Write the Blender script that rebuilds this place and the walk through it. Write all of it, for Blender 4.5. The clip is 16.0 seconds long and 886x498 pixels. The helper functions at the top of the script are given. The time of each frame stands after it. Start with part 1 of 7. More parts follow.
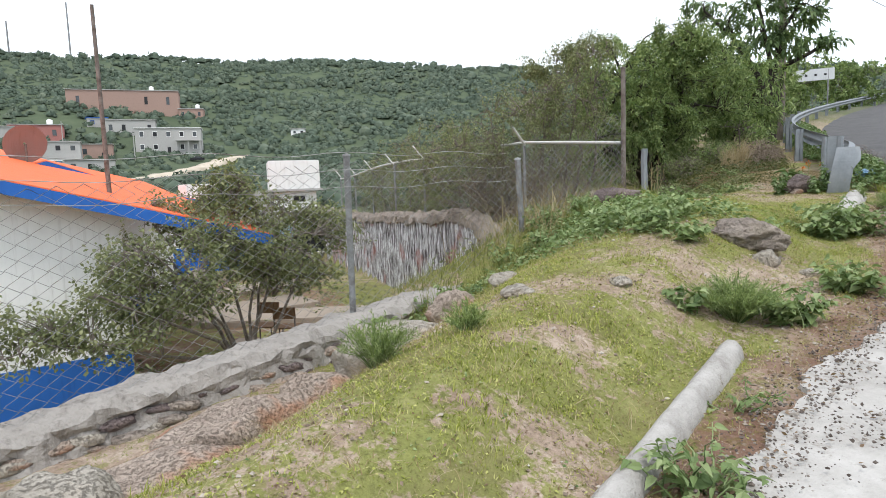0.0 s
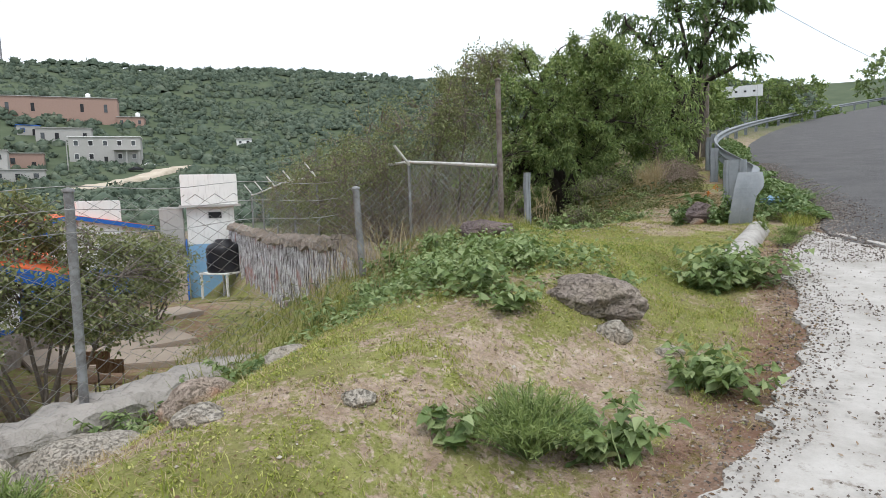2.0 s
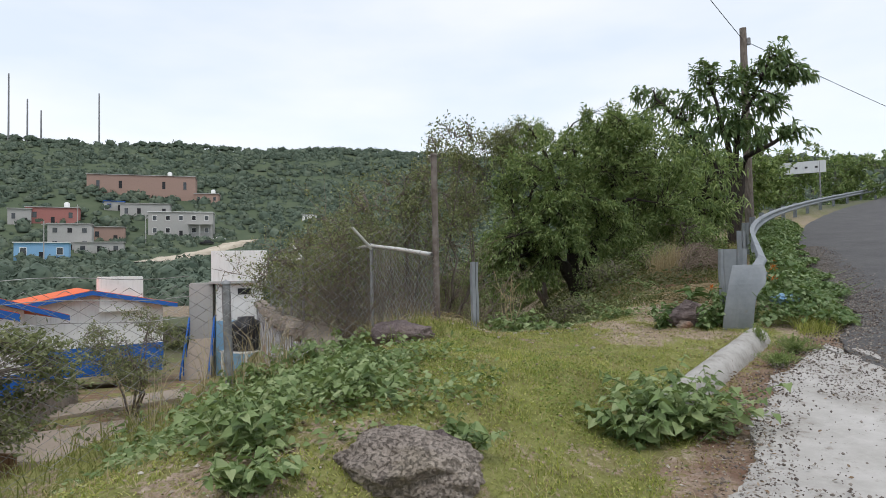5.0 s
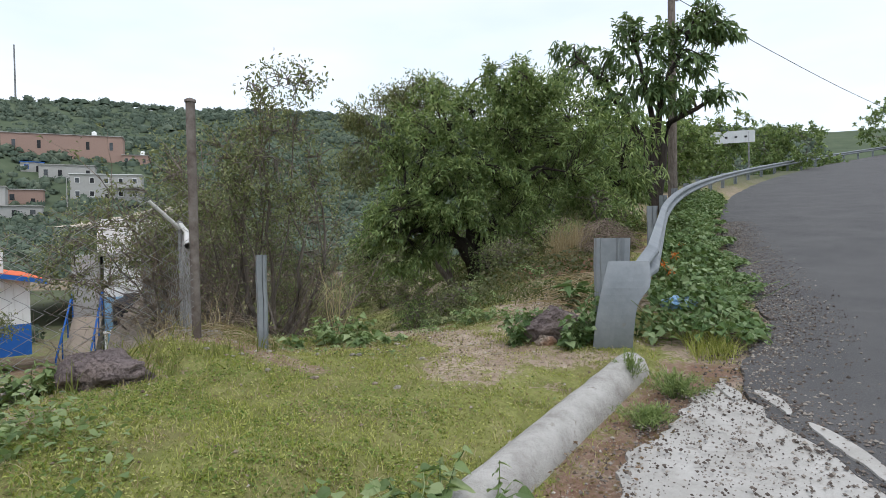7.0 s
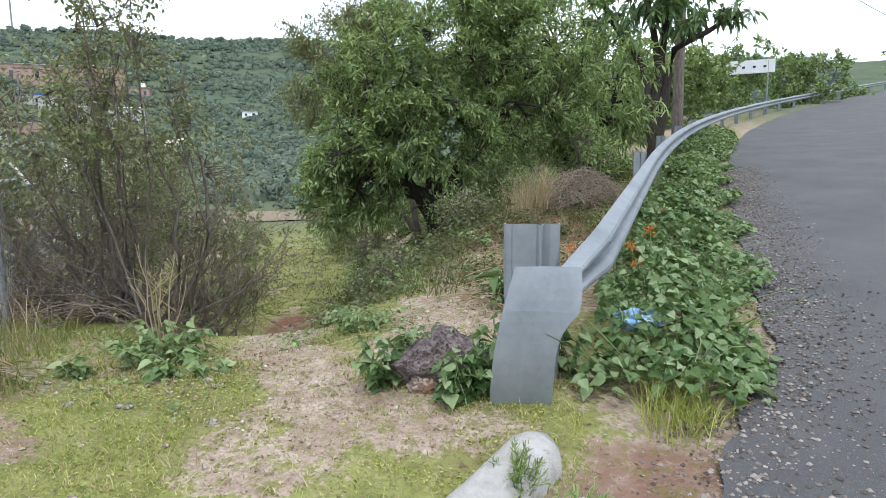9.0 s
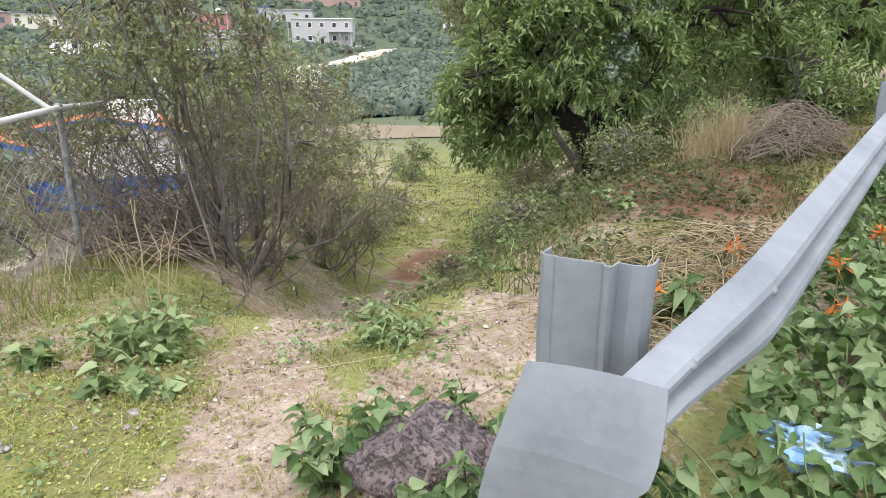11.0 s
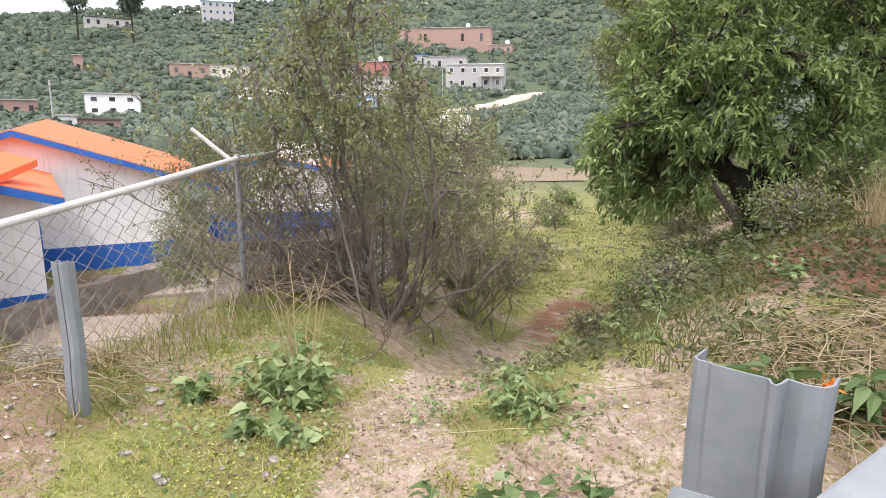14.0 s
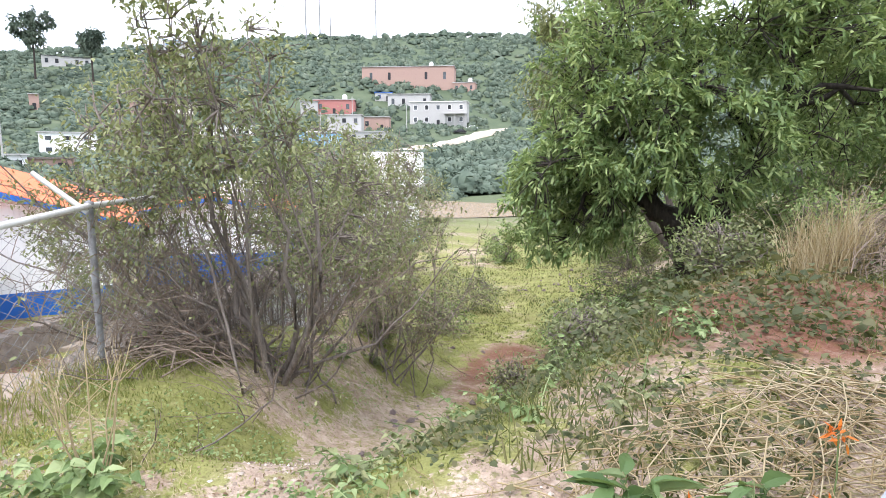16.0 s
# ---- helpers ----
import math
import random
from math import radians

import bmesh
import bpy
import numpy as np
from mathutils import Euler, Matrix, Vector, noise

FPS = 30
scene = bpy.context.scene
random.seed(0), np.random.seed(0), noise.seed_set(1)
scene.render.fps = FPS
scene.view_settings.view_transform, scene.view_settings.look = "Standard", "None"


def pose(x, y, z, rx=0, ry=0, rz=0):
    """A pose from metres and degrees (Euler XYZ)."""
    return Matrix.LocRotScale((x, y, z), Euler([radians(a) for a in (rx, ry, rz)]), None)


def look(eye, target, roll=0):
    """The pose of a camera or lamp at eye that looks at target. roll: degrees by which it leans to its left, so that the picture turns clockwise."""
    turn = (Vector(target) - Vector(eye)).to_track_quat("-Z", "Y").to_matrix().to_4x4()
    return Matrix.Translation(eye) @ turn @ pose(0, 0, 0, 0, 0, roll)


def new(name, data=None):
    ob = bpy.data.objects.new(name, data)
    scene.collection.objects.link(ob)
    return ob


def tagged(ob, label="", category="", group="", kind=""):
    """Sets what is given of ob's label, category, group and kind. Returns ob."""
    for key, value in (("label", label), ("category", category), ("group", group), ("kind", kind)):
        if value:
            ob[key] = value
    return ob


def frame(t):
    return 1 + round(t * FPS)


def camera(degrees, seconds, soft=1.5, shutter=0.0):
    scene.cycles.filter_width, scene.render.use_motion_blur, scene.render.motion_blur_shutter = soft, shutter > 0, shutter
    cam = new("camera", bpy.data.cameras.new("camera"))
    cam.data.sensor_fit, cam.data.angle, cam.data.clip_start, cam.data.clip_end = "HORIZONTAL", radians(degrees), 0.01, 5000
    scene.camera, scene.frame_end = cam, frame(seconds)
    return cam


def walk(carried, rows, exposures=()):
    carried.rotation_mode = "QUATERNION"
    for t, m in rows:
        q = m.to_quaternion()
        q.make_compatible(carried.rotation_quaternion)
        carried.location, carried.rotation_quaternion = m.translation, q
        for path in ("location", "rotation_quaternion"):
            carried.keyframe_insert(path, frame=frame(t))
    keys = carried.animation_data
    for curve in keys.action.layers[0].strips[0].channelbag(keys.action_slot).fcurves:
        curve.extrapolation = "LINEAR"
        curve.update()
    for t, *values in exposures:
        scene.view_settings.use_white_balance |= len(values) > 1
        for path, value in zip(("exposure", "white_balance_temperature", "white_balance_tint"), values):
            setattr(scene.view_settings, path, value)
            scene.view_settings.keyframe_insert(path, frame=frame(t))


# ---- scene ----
cam = camera(71.9, 16.0, 0.6)
PATH = [
    (0, (1.344, 1.872, 2.024), (0.492, 3.669, 1.812), -1.9),
    (0.5, (1.507, 2.287, 2.028), (0.693, 4.101, 1.811), -1.8),
    (1, (1.72, 2.772, 2.078), (0.966, 4.612, 1.869), -1.9),
    (1.5, (1.849, 3.242, 2.127), (1.137, 5.1, 1.927), -1.7),
    (2, (1.992, 3.721, 2.221), (1.278, 5.581, 2.039), -1.8),
    (2.5, (2.165, 4.055, 2.315), (1.392, 5.892, 2.146), -1.6),
    (3, (2.234, 4.29, 2.375), (1.341, 6.076, 2.267), -1.4),
    (3.2, (2.276, 4.365, 2.39), (1.36, 6.141, 2.32), -1.3),
    (5.3, (2.941, 5.849, 2.379), (2.046, 7.636, 2.448), -1.1),
    (5.5, (2.939, 6.119, 2.396), (2.048, 7.908, 2.449), -0.9),
    (6, (3.057, 6.685, 2.455), (2.216, 8.498, 2.528), -1.4),
    (6.5, (3.201, 7.215, 2.518), (2.418, 9.056, 2.548), -1.0),
    (7, (3.308, 7.79, 2.6), (2.57, 9.649, 2.553), -0.9),
    (7.5, (3.455, 8.323, 2.677), (2.752, 10.192, 2.559), -0.7),
    (8, (3.478, 8.872, 2.747), (2.771, 10.734, 2.563), -0.4),
    (8.2, (3.499, 9.072, 2.777), (2.789, 10.932, 2.584), -0.7),
    (10.3, (3.55, 11.162, 2.919), (2.511, 12.812, 2.475), 0.0),
    (10.5, (3.503, 11.319, 2.949), (2.396, 12.916, 2.478), -0.1),
    (11, (3.436, 11.574, 2.988), (2.185, 13.044, 2.464), 0.4),
    (11.5, (3.365, 11.62, 2.984), (1.944, 12.932, 2.475), 0.4),
    (12, (3.316, 11.577, 2.98), (1.797, 12.768, 2.458), 0.7),
    (12.5, (3.321, 11.57, 3.012), (1.764, 12.704, 2.472), 0.8),
    (13, (3.338, 11.581, 3.031), (1.771, 12.712, 2.515), 0.6),
    (13.5, (3.351, 11.606, 3.06), (1.777, 12.741, 2.574), 0.6),
    (14, (3.382, 11.63, 3.099), (1.801, 12.786, 2.698), 0.5),
    (14.5, (3.426, 11.673, 3.108), (1.857, 12.879, 2.814), 0.4),
    (15, (3.503, 11.862, 3.092), (1.953, 13.101, 2.843), 0.4),
    (15.5, (3.396, 12.187, 3.077), (1.862, 13.442, 2.814), 0.0),
    (16, (3.299, 12.542, 3.134), (1.764, 13.792, 2.846), 0.0),
]
walk(cam, [(t, look(eye, target, roll)) for t, eye, target, roll in PATH],
     [(0.0, 0.32, 6350, 10), (2.5, 0.04, 6400, 10), (5.5, -0.27, 6350, 11), (7.0, -0.12, 6200, 10), (8.0, 0.12, 5950, 9), (10.5, 0.84, 6150, 13),
      (12.5, 0.8, 6700, 18), (14.0, 0.88, 6650, 19), (15.5, 1.1, 6250, 16), (16.0, 1.22, 6150, 16)])

# ---- world, sun, exposure ----
world = bpy.data.worlds.new("sky")
scene.world = world
world.use_nodes = True
wt = world.node_tree
wt.nodes.clear()


w_out = wt.nodes.new("ShaderNodeOutputWorld")
w_add = wt.nodes.new("ShaderNodeAddShader")
w_sky = wt.nodes.new("ShaderNodeTexSky")
w_sky.sky_type, w_sky.sun_disc, w_sky.sun_elevation, w_sky.sun_rotation = "NISHITA", False, radians(62), radians(150)
w_bg1 = wt.nodes.new("ShaderNodeBackground")
w_bg2 = wt.nodes.new("ShaderNodeBackground")
w_co = wt.nodes.new("ShaderNodeTexCoord")
w_map = wt.nodes.new("ShaderNodeMapping")
w_noise = wt.nodes.new("ShaderNodeTexNoise")
w_ramp = wt.nodes.new("ShaderNodeValToRGB")
w_map.inputs["Scale"].default_value = (1.2, 1.2, 4.0)
w_noise.inputs["Scale"].default_value = 1.6
w_noise.inputs["Detail"].default_value = 5
w_ramp.color_ramp.elements[0].position, w_ramp.color_ramp.elements[0].color = 0.36, (0.82, 0.88, 0.93, 1)
w_ramp.color_ramp.elements[1].position, w_ramp.color_ramp.elements[1].color = 0.6, (1.0, 1.0, 1.0, 1)
w_bg1.inputs["Strength"].default_value = 0.05
w_bg2.inputs["Strength"].default_value = 1.05
wt.links.new(w_co.outputs["Generated"], w_map.inputs["Vector"])
wt.links.new(w_map.outputs["Vector"], w_noise.inputs["Vector"])
wt.links.new(w_noise.outputs["Fac"], w_ramp.inputs["Fac"])
wt.links.new(w_sky.outputs["Color"], w_bg1.inputs["Color"])
wt.links.new(w_ramp.outputs["Color"], w_bg2.inputs["Color"])
wt.links.new(w_bg1.outputs["Background"], w_add.inputs[0])
wt.links.new(w_bg2.outputs["Background"], w_add.inputs[1])
wt.links.new(w_add.outputs["Shader"], w_out.inputs["Surface"])

sun = new("sun", bpy.data.lights.new("sun", "SUN"))
sun.data.energy, sun.data.angle, sun.data.color = 1.3, radians(14), (1.0, 0.96, 0.9)
sun.matrix_world = look((0, 0, 60), (-16, 28, 0))
scene.view_settings.exposure = 0.0


# ---- materials ----
def material(name, build, rough=0.85, metal=0.0, spec=0.3):
    """A node material; build(tree helper) returns the colour socket and, if it has one, the height socket for bump."""
    m = bpy.data.materials.new(name)
    m.use_nodes = True
    t = m.node_tree
    b = t.nodes["Principled BSDF"]
    b.inputs["Roughness"].default_value = rough
    b.inputs["Metallic"].default_value = metal
    b.inputs["Specular IOR Level"].default_value = spec
    out = build(Nodes(t, b))
    if isinstance(out, tuple):
        col, height, strength, dist = out
        bump = t.nodes.new("ShaderNodeBump")
        bump.inputs["Strength"].default_value = strength
        bump.inputs["Distance"].default_value = dist
        t.links.new(height, bump.inputs["Height"])
        t.links.new(bump.outputs["Normal"], b.inputs["Normal"])
    else:
        col = out
    t.links.new(col, b.inputs["Base Color"])
    return m


class Nodes:
    def __init__(self, t, bsdf):
        self.t, self.bsdf = t, bsdf
        self.co = t.nodes.new("ShaderNodeTexCoord").outputs["Object"]

    def noise(self, scale, detail=4, rough=0.55, co=None, out="Fac"):
        n = self.t.nodes.new("ShaderNodeTexNoise")
        n.inputs["Scale"].default_value = scale
        n.inputs["Detail"].default_value = detail
        n.inputs["Roughness"].default_value = rough
        self.t.links.new(co or self.co, n.inputs["Vector"])
        return n.outputs[out]

    def voronoi(self, scale, out="Distance", feature="F1"):
        n = self.t.nodes.new("ShaderNodeTexVoronoi")
        n.feature = feature
        n.inputs["Scale"].default_value = scale
        self.t.links.new(self.co, n.inputs["Vector"])
        return n.outputs[out]

    def ramp(self, fac, stops):
        n = self.t.nodes.new("ShaderNodeValToRGB")
        r = n.color_ramp
        while len(r.elements) < len(stops):
            r.elements.new(0.5)
        for e, (p, c) in zip(r.elements, stops):
            e.position, e.color = p, (*c, 1) if len(c) == 3 else c
        self.t.links.new(fac, n.inputs["Fac"])
        return n.outputs["Color"]

    def step(self, fac, lo, hi):
        n = self.t.nodes.new("ShaderNodeMapRange")
        n.interpolation_type = "SMOOTHSTEP"
        n.inputs["From Min"].default_value, n.inputs["From Max"].default_value = lo, hi
        self.t.links.new(fac, n.inputs["Value"])
        return n.outputs["Result"]

    def mix(self, fac, a, b, blend="MIX"):
        n = self.t.nodes.new("ShaderNodeMix")
        n.data_type, n.blend_type = "RGBA", blend
        for key, v in ((0, fac), (6, a), (7, b)):
            if isinstance(v, (int, float)):
                n.inputs[key].default_value = v
            elif isinstance(v, tuple):
                n.inputs[key].default_value = (*v, 1)
            else:
                self.t.links.new(v, n.inputs[key])
        return n.outputs[2]

    def math(self, op, a, b=0.0):
        n = self.t.nodes.new("ShaderNodeMath")
        n.operation = op
        for key, v in ((0, a), (1, b)):
            if isinstance(v, (int, float)):
                n.inputs[key].default_value = v
            else:
                self.t.links.new(v, n.inputs[key])
        return n.outputs[0]

    def attr(self, name):
        n = self.t.nodes.new("ShaderNodeAttribute")
        n.attribute_name = name
        return n.outputs["Fac"]

    def island(self):
        return self.t.nodes.new("ShaderNodeNewGeometry").outputs["Random Per Island"]

    def each(self):
        return self.t.nodes.new("ShaderNodeObjectInfo").outputs["Random"]

    def stretch(self, x, y, z):
        n = self.t.nodes.new("ShaderNodeMapping")
        n.inputs["Scale"].default_value = (x, y, z)
        self.t.links.new(self.co, n.inputs["Vector"])
        return n.outputs["Vector"]


def m_ground(n):
    big, mid, fine = n.noise(0.5, 5), n.noise(4.5, 6, 0.65), n.noise(38, 5, 0.7)
    soil = n.ramp(mid, [(0.25, (0.25, 0.18, 0.13)), (0.5, (0.40, 0.31, 0.24)), (0.75, (0.58, 0.48, 0.39))])
    soil = n.mix(n.math("MULTIPLY", n.attr("red"), n.step(n.noise(2.2, 4), 0.35, 0.6)), soil, (0.18, 0.08, 0.052))
    grit = n.step(n.voronoi(46), 0.0, 0.30)
    soil = n.mix(n.math("MULTIPLY", n.math("SUBTRACT", 1.0, grit), 0.5), soil, n.ramp(n.voronoi(46, "Color"), [(0.2, (0.14, 0.11, 0.09)), (0.8, (0.62, 0.56, 0.48))]))
    soil = n.mix(n.math("MULTIPLY", n.step(fine, 0.4, 0.7), 0.55), soil, (0.17, 0.125, 0.085))
    soil = n.mix(n.math("MULTIPLY", n.step(n.noise(17, 5, 0.7), 0.52, 0.68), 0.5), soil, (0.58, 0.495, 0.41))
    soil = n.mix(n.math("MULTIPLY", n.step(n.noise(11, 6, 0.75), 0.50, 0.60), 0.7), soil, (0.20, 0.20, 0.06))
    soil = n.mix(n.math("MULTIPLY", n.math("MULTIPLY", n.attr("red"), n.step(n.noise(2.2, 4), 0.25, 0.5)), 0.75), soil, n.ramp(fine, [(0.3, (0.12, 0.055, 0.037)), (0.7, (0.23, 0.11, 0.072))]))
    turf = n.ramp(mid, [(0.2, (0.13, 0.14, 0.045)), (0.55, (0.25, 0.26, 0.085)), (0.8, (0.38, 0.35, 0.17))])
    turf = n.mix(n.math("MULTIPLY", n.step(fine, 0.45, 0.75), 0.6), turf, (0.08, 0.075, 0.03))
    turf = n.mix(n.math("MULTIPLY", n.step(n.noise(1.6, 5, 0.65), 0.45, 0.7), 0.55), turf, (0.20, 0.165, 0.085))
    g = n.math("ADD", n.attr("grass"), n.math("MULTIPLY", n.math("SUBTRACT", mid, 0.5), 1.3))
    g = n.math("ADD", g, n.math("MULTIPLY", n.math("SUBTRACT", fine, 0.5), 1.0))
    g = n.math("ADD", g, n.math("MULTIPLY", n.math("SUBTRACT", n.noise(13, 4, 0.6), 0.5), 1.2))
    col = n.mix(n.step(g, 0.38, 0.62), soil, turf)
    scrub = n.ramp(n.noise(0.09, 6, 0.7), [(0.3, (0.07, 0.095, 0.058)), (0.6, (0.10, 0.125, 0.075)), (0.85, (0.15, 0.145, 0.095))])
    col = n.mix(n.attr("far"), col, scrub)
    h = n.math("ADD", n.math("MULTIPLY", mid, 0.6), n.math("ADD", n.math("MULTIPLY", fine, 0.35), n.math("MULTIPLY", grit, 0.15)))
    return col, h, 0.9, 0.05


def m_asphalt(n):
    fine, grit = n.noise(120, 4, 0.7), n.voronoi(170)
    col = n.ramp(n.noise(1.1, 6, 0.65), [(0.3, (0.075, 0.073, 0.074)), (0.7, (0.125, 0.12, 0.118))])
    col = n.mix(n.step(grit, 0.0, 0.45), (0.22, 0.21, 0.2), col)
    col = n.mix(n.math("MULTIPLY", fine, 0.4), col, (0.05, 0.05, 0.052))
    return col, n.math("ADD", grit, fine), 0.5, 0.012


def m_apron(n):
    mid, fine = n.noise(3.2, 6, 0.7), n.noise(60, 4, 0.7)
    col = n.ramp(mid, [(0.3, (0.36, 0.34, 0.31)), (0.6, (0.50, 0.48, 0.45)), (0.8, (0.58, 0.56, 0.53))])
    col = n.mix(n.math("MULTIPLY", n.step(n.noise(9, 5, 0.7), 0.56, 0.72), 0.75), col, (0.20, 0.165, 0.13))
    col = n.mix(n.math("MULTIPLY", n.step(fine, 0.6, 0.75), 0.5), col, (0.25, 0.22, 0.19))
    return col, n.math("ADD", n.math("MULTIPLY", mid, 0.5), fine), 0.5, 0.02


def m_concrete(n):
    mid, fine = n.noise(5, 6, 0.7), n.noise(45, 4, 0.7)
    col = n.ramp(mid, [(0.3, (0.27, 0.25, 0.225)), (0.55, (0.45, 0.43, 0.40)), (0.8, (0.56, 0.54, 0.51))])
    col = n.mix(n.step(n.noise(14, 5, 0.75), 0.58, 0.75), col, (0.20, 0.17, 0.13))
    return col, n.math("ADD", mid, fine), 0.6, 0.03


def rock_of(dark, light, rust, amount):
    def build(n):
        mid, fine = n.noise(4.5, 8, 0.7), n.noise(30, 5, 0.7)
        pits = n.step(n.noise(55, 5, 0.7), 0.34, 0.5)
        col = n.ramp(mid, [(0.3, dark), (0.7, light)])
        col = n.mix(n.math("MULTIPLY", n.step(n.noise(2.4, 5), 0.5, 0.66), amount), col, rust)
        col = n.mix(n.math("MULTIPLY", n.math("SUBTRACT", 1.0, pits), 0.18), col, tuple(c * 0.35 for c in dark))
        return col, n.math("ADD", n.math("MULTIPLY", pits, 0.5), n.math("ADD", mid, n.math("MULTIPLY", fine, 0.5))), 1.0, 0.05
    return build


def leaf_of(stops, island=True, glow=0.3):
    def build(n):
        col = n.ramp(n.island() if island else n.noise(3), stops)
        if glow:    # thin leaves let some light through
            thin, both = n.t.nodes.new("ShaderNodeBsdfTranslucent"), n.t.nodes.new("ShaderNodeMixShader")
            out = n.t.nodes["Material Output"]
            both.inputs[0].default_value = glow
            n.t.links.new(n.mix(0.35, col, (0.30, 0.36, 0.05)), thin.inputs["Color"])
            n.t.links.new(n.bsdf.outputs[0], both.inputs[1])
            n.t.links.new(thin.outputs[0], both.inputs[2])
            n.t.links.new(both.outputs[0], out.inputs["Surface"])
        col = n.mix(n.math("MULTIPLY", n.noise(1.3, 3), 0.3), col, tuple(c * 0.5 for c in stops[0][1]))
        return col
    return build


def m_scrub(n):
    tone = n.math("ADD", n.math("MULTIPLY", n.noise(0.16, 3, 0.6), 0.6), n.math("MULTIPLY", n.noise(1.1, 4, 0.7), 0.4))
    return n.ramp(tone, [(0.34, (0.054, 0.08, 0.058)), (0.5, (0.095, 0.126, 0.09)), (0.66, (0.155, 0.18, 0.124))])


def bark_of(dark, light):
    def build(n):
        g = n.noise(9, 6, 0.7, n.stretch(3, 3, 0.6))
        return n.ramp(g, [(0.3, dark), (0.7, light)]), g, 0.8, 0.03
    return build


def painted(colour, dirt=(0.28, 0.25, 0.21), amount=0.5, bump=0.25):
    def build(n):
        mid, streak = n.noise(1.6, 6, 0.7), n.noise(3, 6, 0.7, n.stretch(4, 4, 0.35))
        col = n.mix(n.math("MULTIPLY", n.step(streak, 0.5, 0.8), amount), colour, dirt)
        col = n.mix(n.math("MULTIPLY", n.step(mid, 0.45, 0.75), amount * 0.5), col, tuple(c * 0.6 for c in colour))
        return col, n.noise(35, 4), bump, 0.02
    return build


def m_zinc(n):
    mid = n.noise(2.6, 6, 0.7)
    col = n.ramp(mid, [(0.3, (0.19, 0.208, 0.222)), (0.7, (0.32, 0.34, 0.355))])
    col = n.mix(n.step(n.noise(11, 6, 0.75), 0.62, 0.78), col, (0.24, 0.22, 0.2))
    r = n.math("ADD", n.math("MULTIPLY", mid, 0.25), 0.5)
    n.t.links.new(r, n.bsdf.inputs["Roughness"])
    return col, n.noise(6, 4), 0.15, 0.03


def m_brick(n):
    b = n.t.nodes.new("ShaderNodeTexBrick")
    b.inputs["Color1"].default_value, b.inputs["Color2"].default_value = (0.36, 0.13, 0.08, 1), (0.45, 0.19, 0.12, 1)
    b.inputs["Mortar"].default_value = (0.35, 0.3, 0.26, 1)
    b.inputs["Scale"].default_value = 2.0
    n.t.links.new(n.co, b.inputs["Vector"])
    return n.mix(n.math("MULTIPLY", n.noise(0.6, 5), 0.5), b.outputs["Color"], (0.3, 0.2, 0.16))


def m_mural(n):
    streak, mid = n.noise(4, 7, 0.75, n.stretch(3, 3, 0.6)), n.noise(2.2, 5)
    col = n.ramp(streak, [(0.42, (0.07, 0.055, 0.055)), (0.48, (0.30, 0.275, 0.275)), (0.55, (0.80, 0.79, 0.79))])
    col = n.mix(n.math("MULTIPLY", n.step(n.noise(1.1, 5), 0.55, 0.65), 0.6), col, (0.36, 0.12, 0.09))
    return col, n.math("ADD", streak, mid), 0.9, 0.08


GROUND = material("earth_and_turf", m_ground, 0.95, spec=0.1)
ASPHALT = material("asphalt", m_asphalt, 0.8)
APRON = material("white_cement", m_apron, 0.9, spec=0.2)
CONCRETE = material("weathered_concrete", m_concrete, 0.9, spec=0.2)
LAVA = material("porous_volcanic_rock", rock_of((0.24, 0.2, 0.17), (0.50, 0.43, 0.37), (0.33, 0.28, 0.20), 0.5), 0.95, spec=0.1)
PURPLE = material("purple_basalt", rock_of((0.14, 0.11, 0.107), (0.32, 0.26, 0.25), (0.25, 0.19, 0.15), 0.4), 0.95, spec=0.1)
RUSTY = material("rust_stained_rock", rock_of((0.34, 0.27, 0.22), (0.60, 0.50, 0.42), (0.46, 0.23, 0.13), 0.8), 0.95, spec=0.1)
PALE = material("pale_stone", rock_of((0.36, 0.32, 0.26), (0.60, 0.55, 0.48), (0.42, 0.33, 0.24), 0.5), 0.95, spec=0.1)
ZINC = material("galvanised_steel", m_zinc, 0.55, 0.35, 0.4)
WIRE = material("fence_wire", lambda n: n.ramp(n.noise(5, 4), [(0.35, (0.20, 0.18, 0.16)), (0.65, (0.42, 0.42, 0.41))]), 0.6, 0.1)
MORTAR = material("rubble_mortar", painted((0.36, 0.335, 0.305), (0.14, 0.125, 0.11), 0.9, 1.0), 0.95, spec=0.1)
POST = material("post_steel", lambda n: n.ramp(n.noise(7, 6, 0.7), [(0.35, (0.15, 0.14, 0.135)), (0.65, (0.34, 0.35, 0.36))]), 0.6, 0.4)
RUSTPOST = material("rusted_post", lambda n: n.ramp(n.noise(7, 6, 0.7), [(0.35, (0.10, 0.075, 0.06)), (0.65, (0.24, 0.21, 0.19))]), 0.8, 0.2)
PIPE = material("whitewashed_pipe", painted((0.62, 0.61, 0.58), (0.22, 0.17, 0.13), 0.8), 0.6)
WHITE = material("white_plaster", painted((0.80, 0.80, 0.78)), 0.9)
BLUE = material("blue_paint", painted((0.025, 0.13, 0.46), (0.02, 0.07, 0.22), 0.5), 0.6)
ORANGE = material("orange_roof_sealer", painted((0.80, 0.165, 0.06), (0.50, 0.13, 0.07), 0.6), 0.75)
GREY = material("grey_render", painted((0.42, 0.41, 0.39)), 0.95)
CREAM = material("cream_plaster", painted((0.64, 0.60, 0.50)), 0.9)
PINK = material("red_wall_paint", painted((0.40, 0.17, 0.15)), 0.9)
LIGHTBLUE = material("light_blue_paint", painted((0.25, 0.46, 0.68)), 0.8)
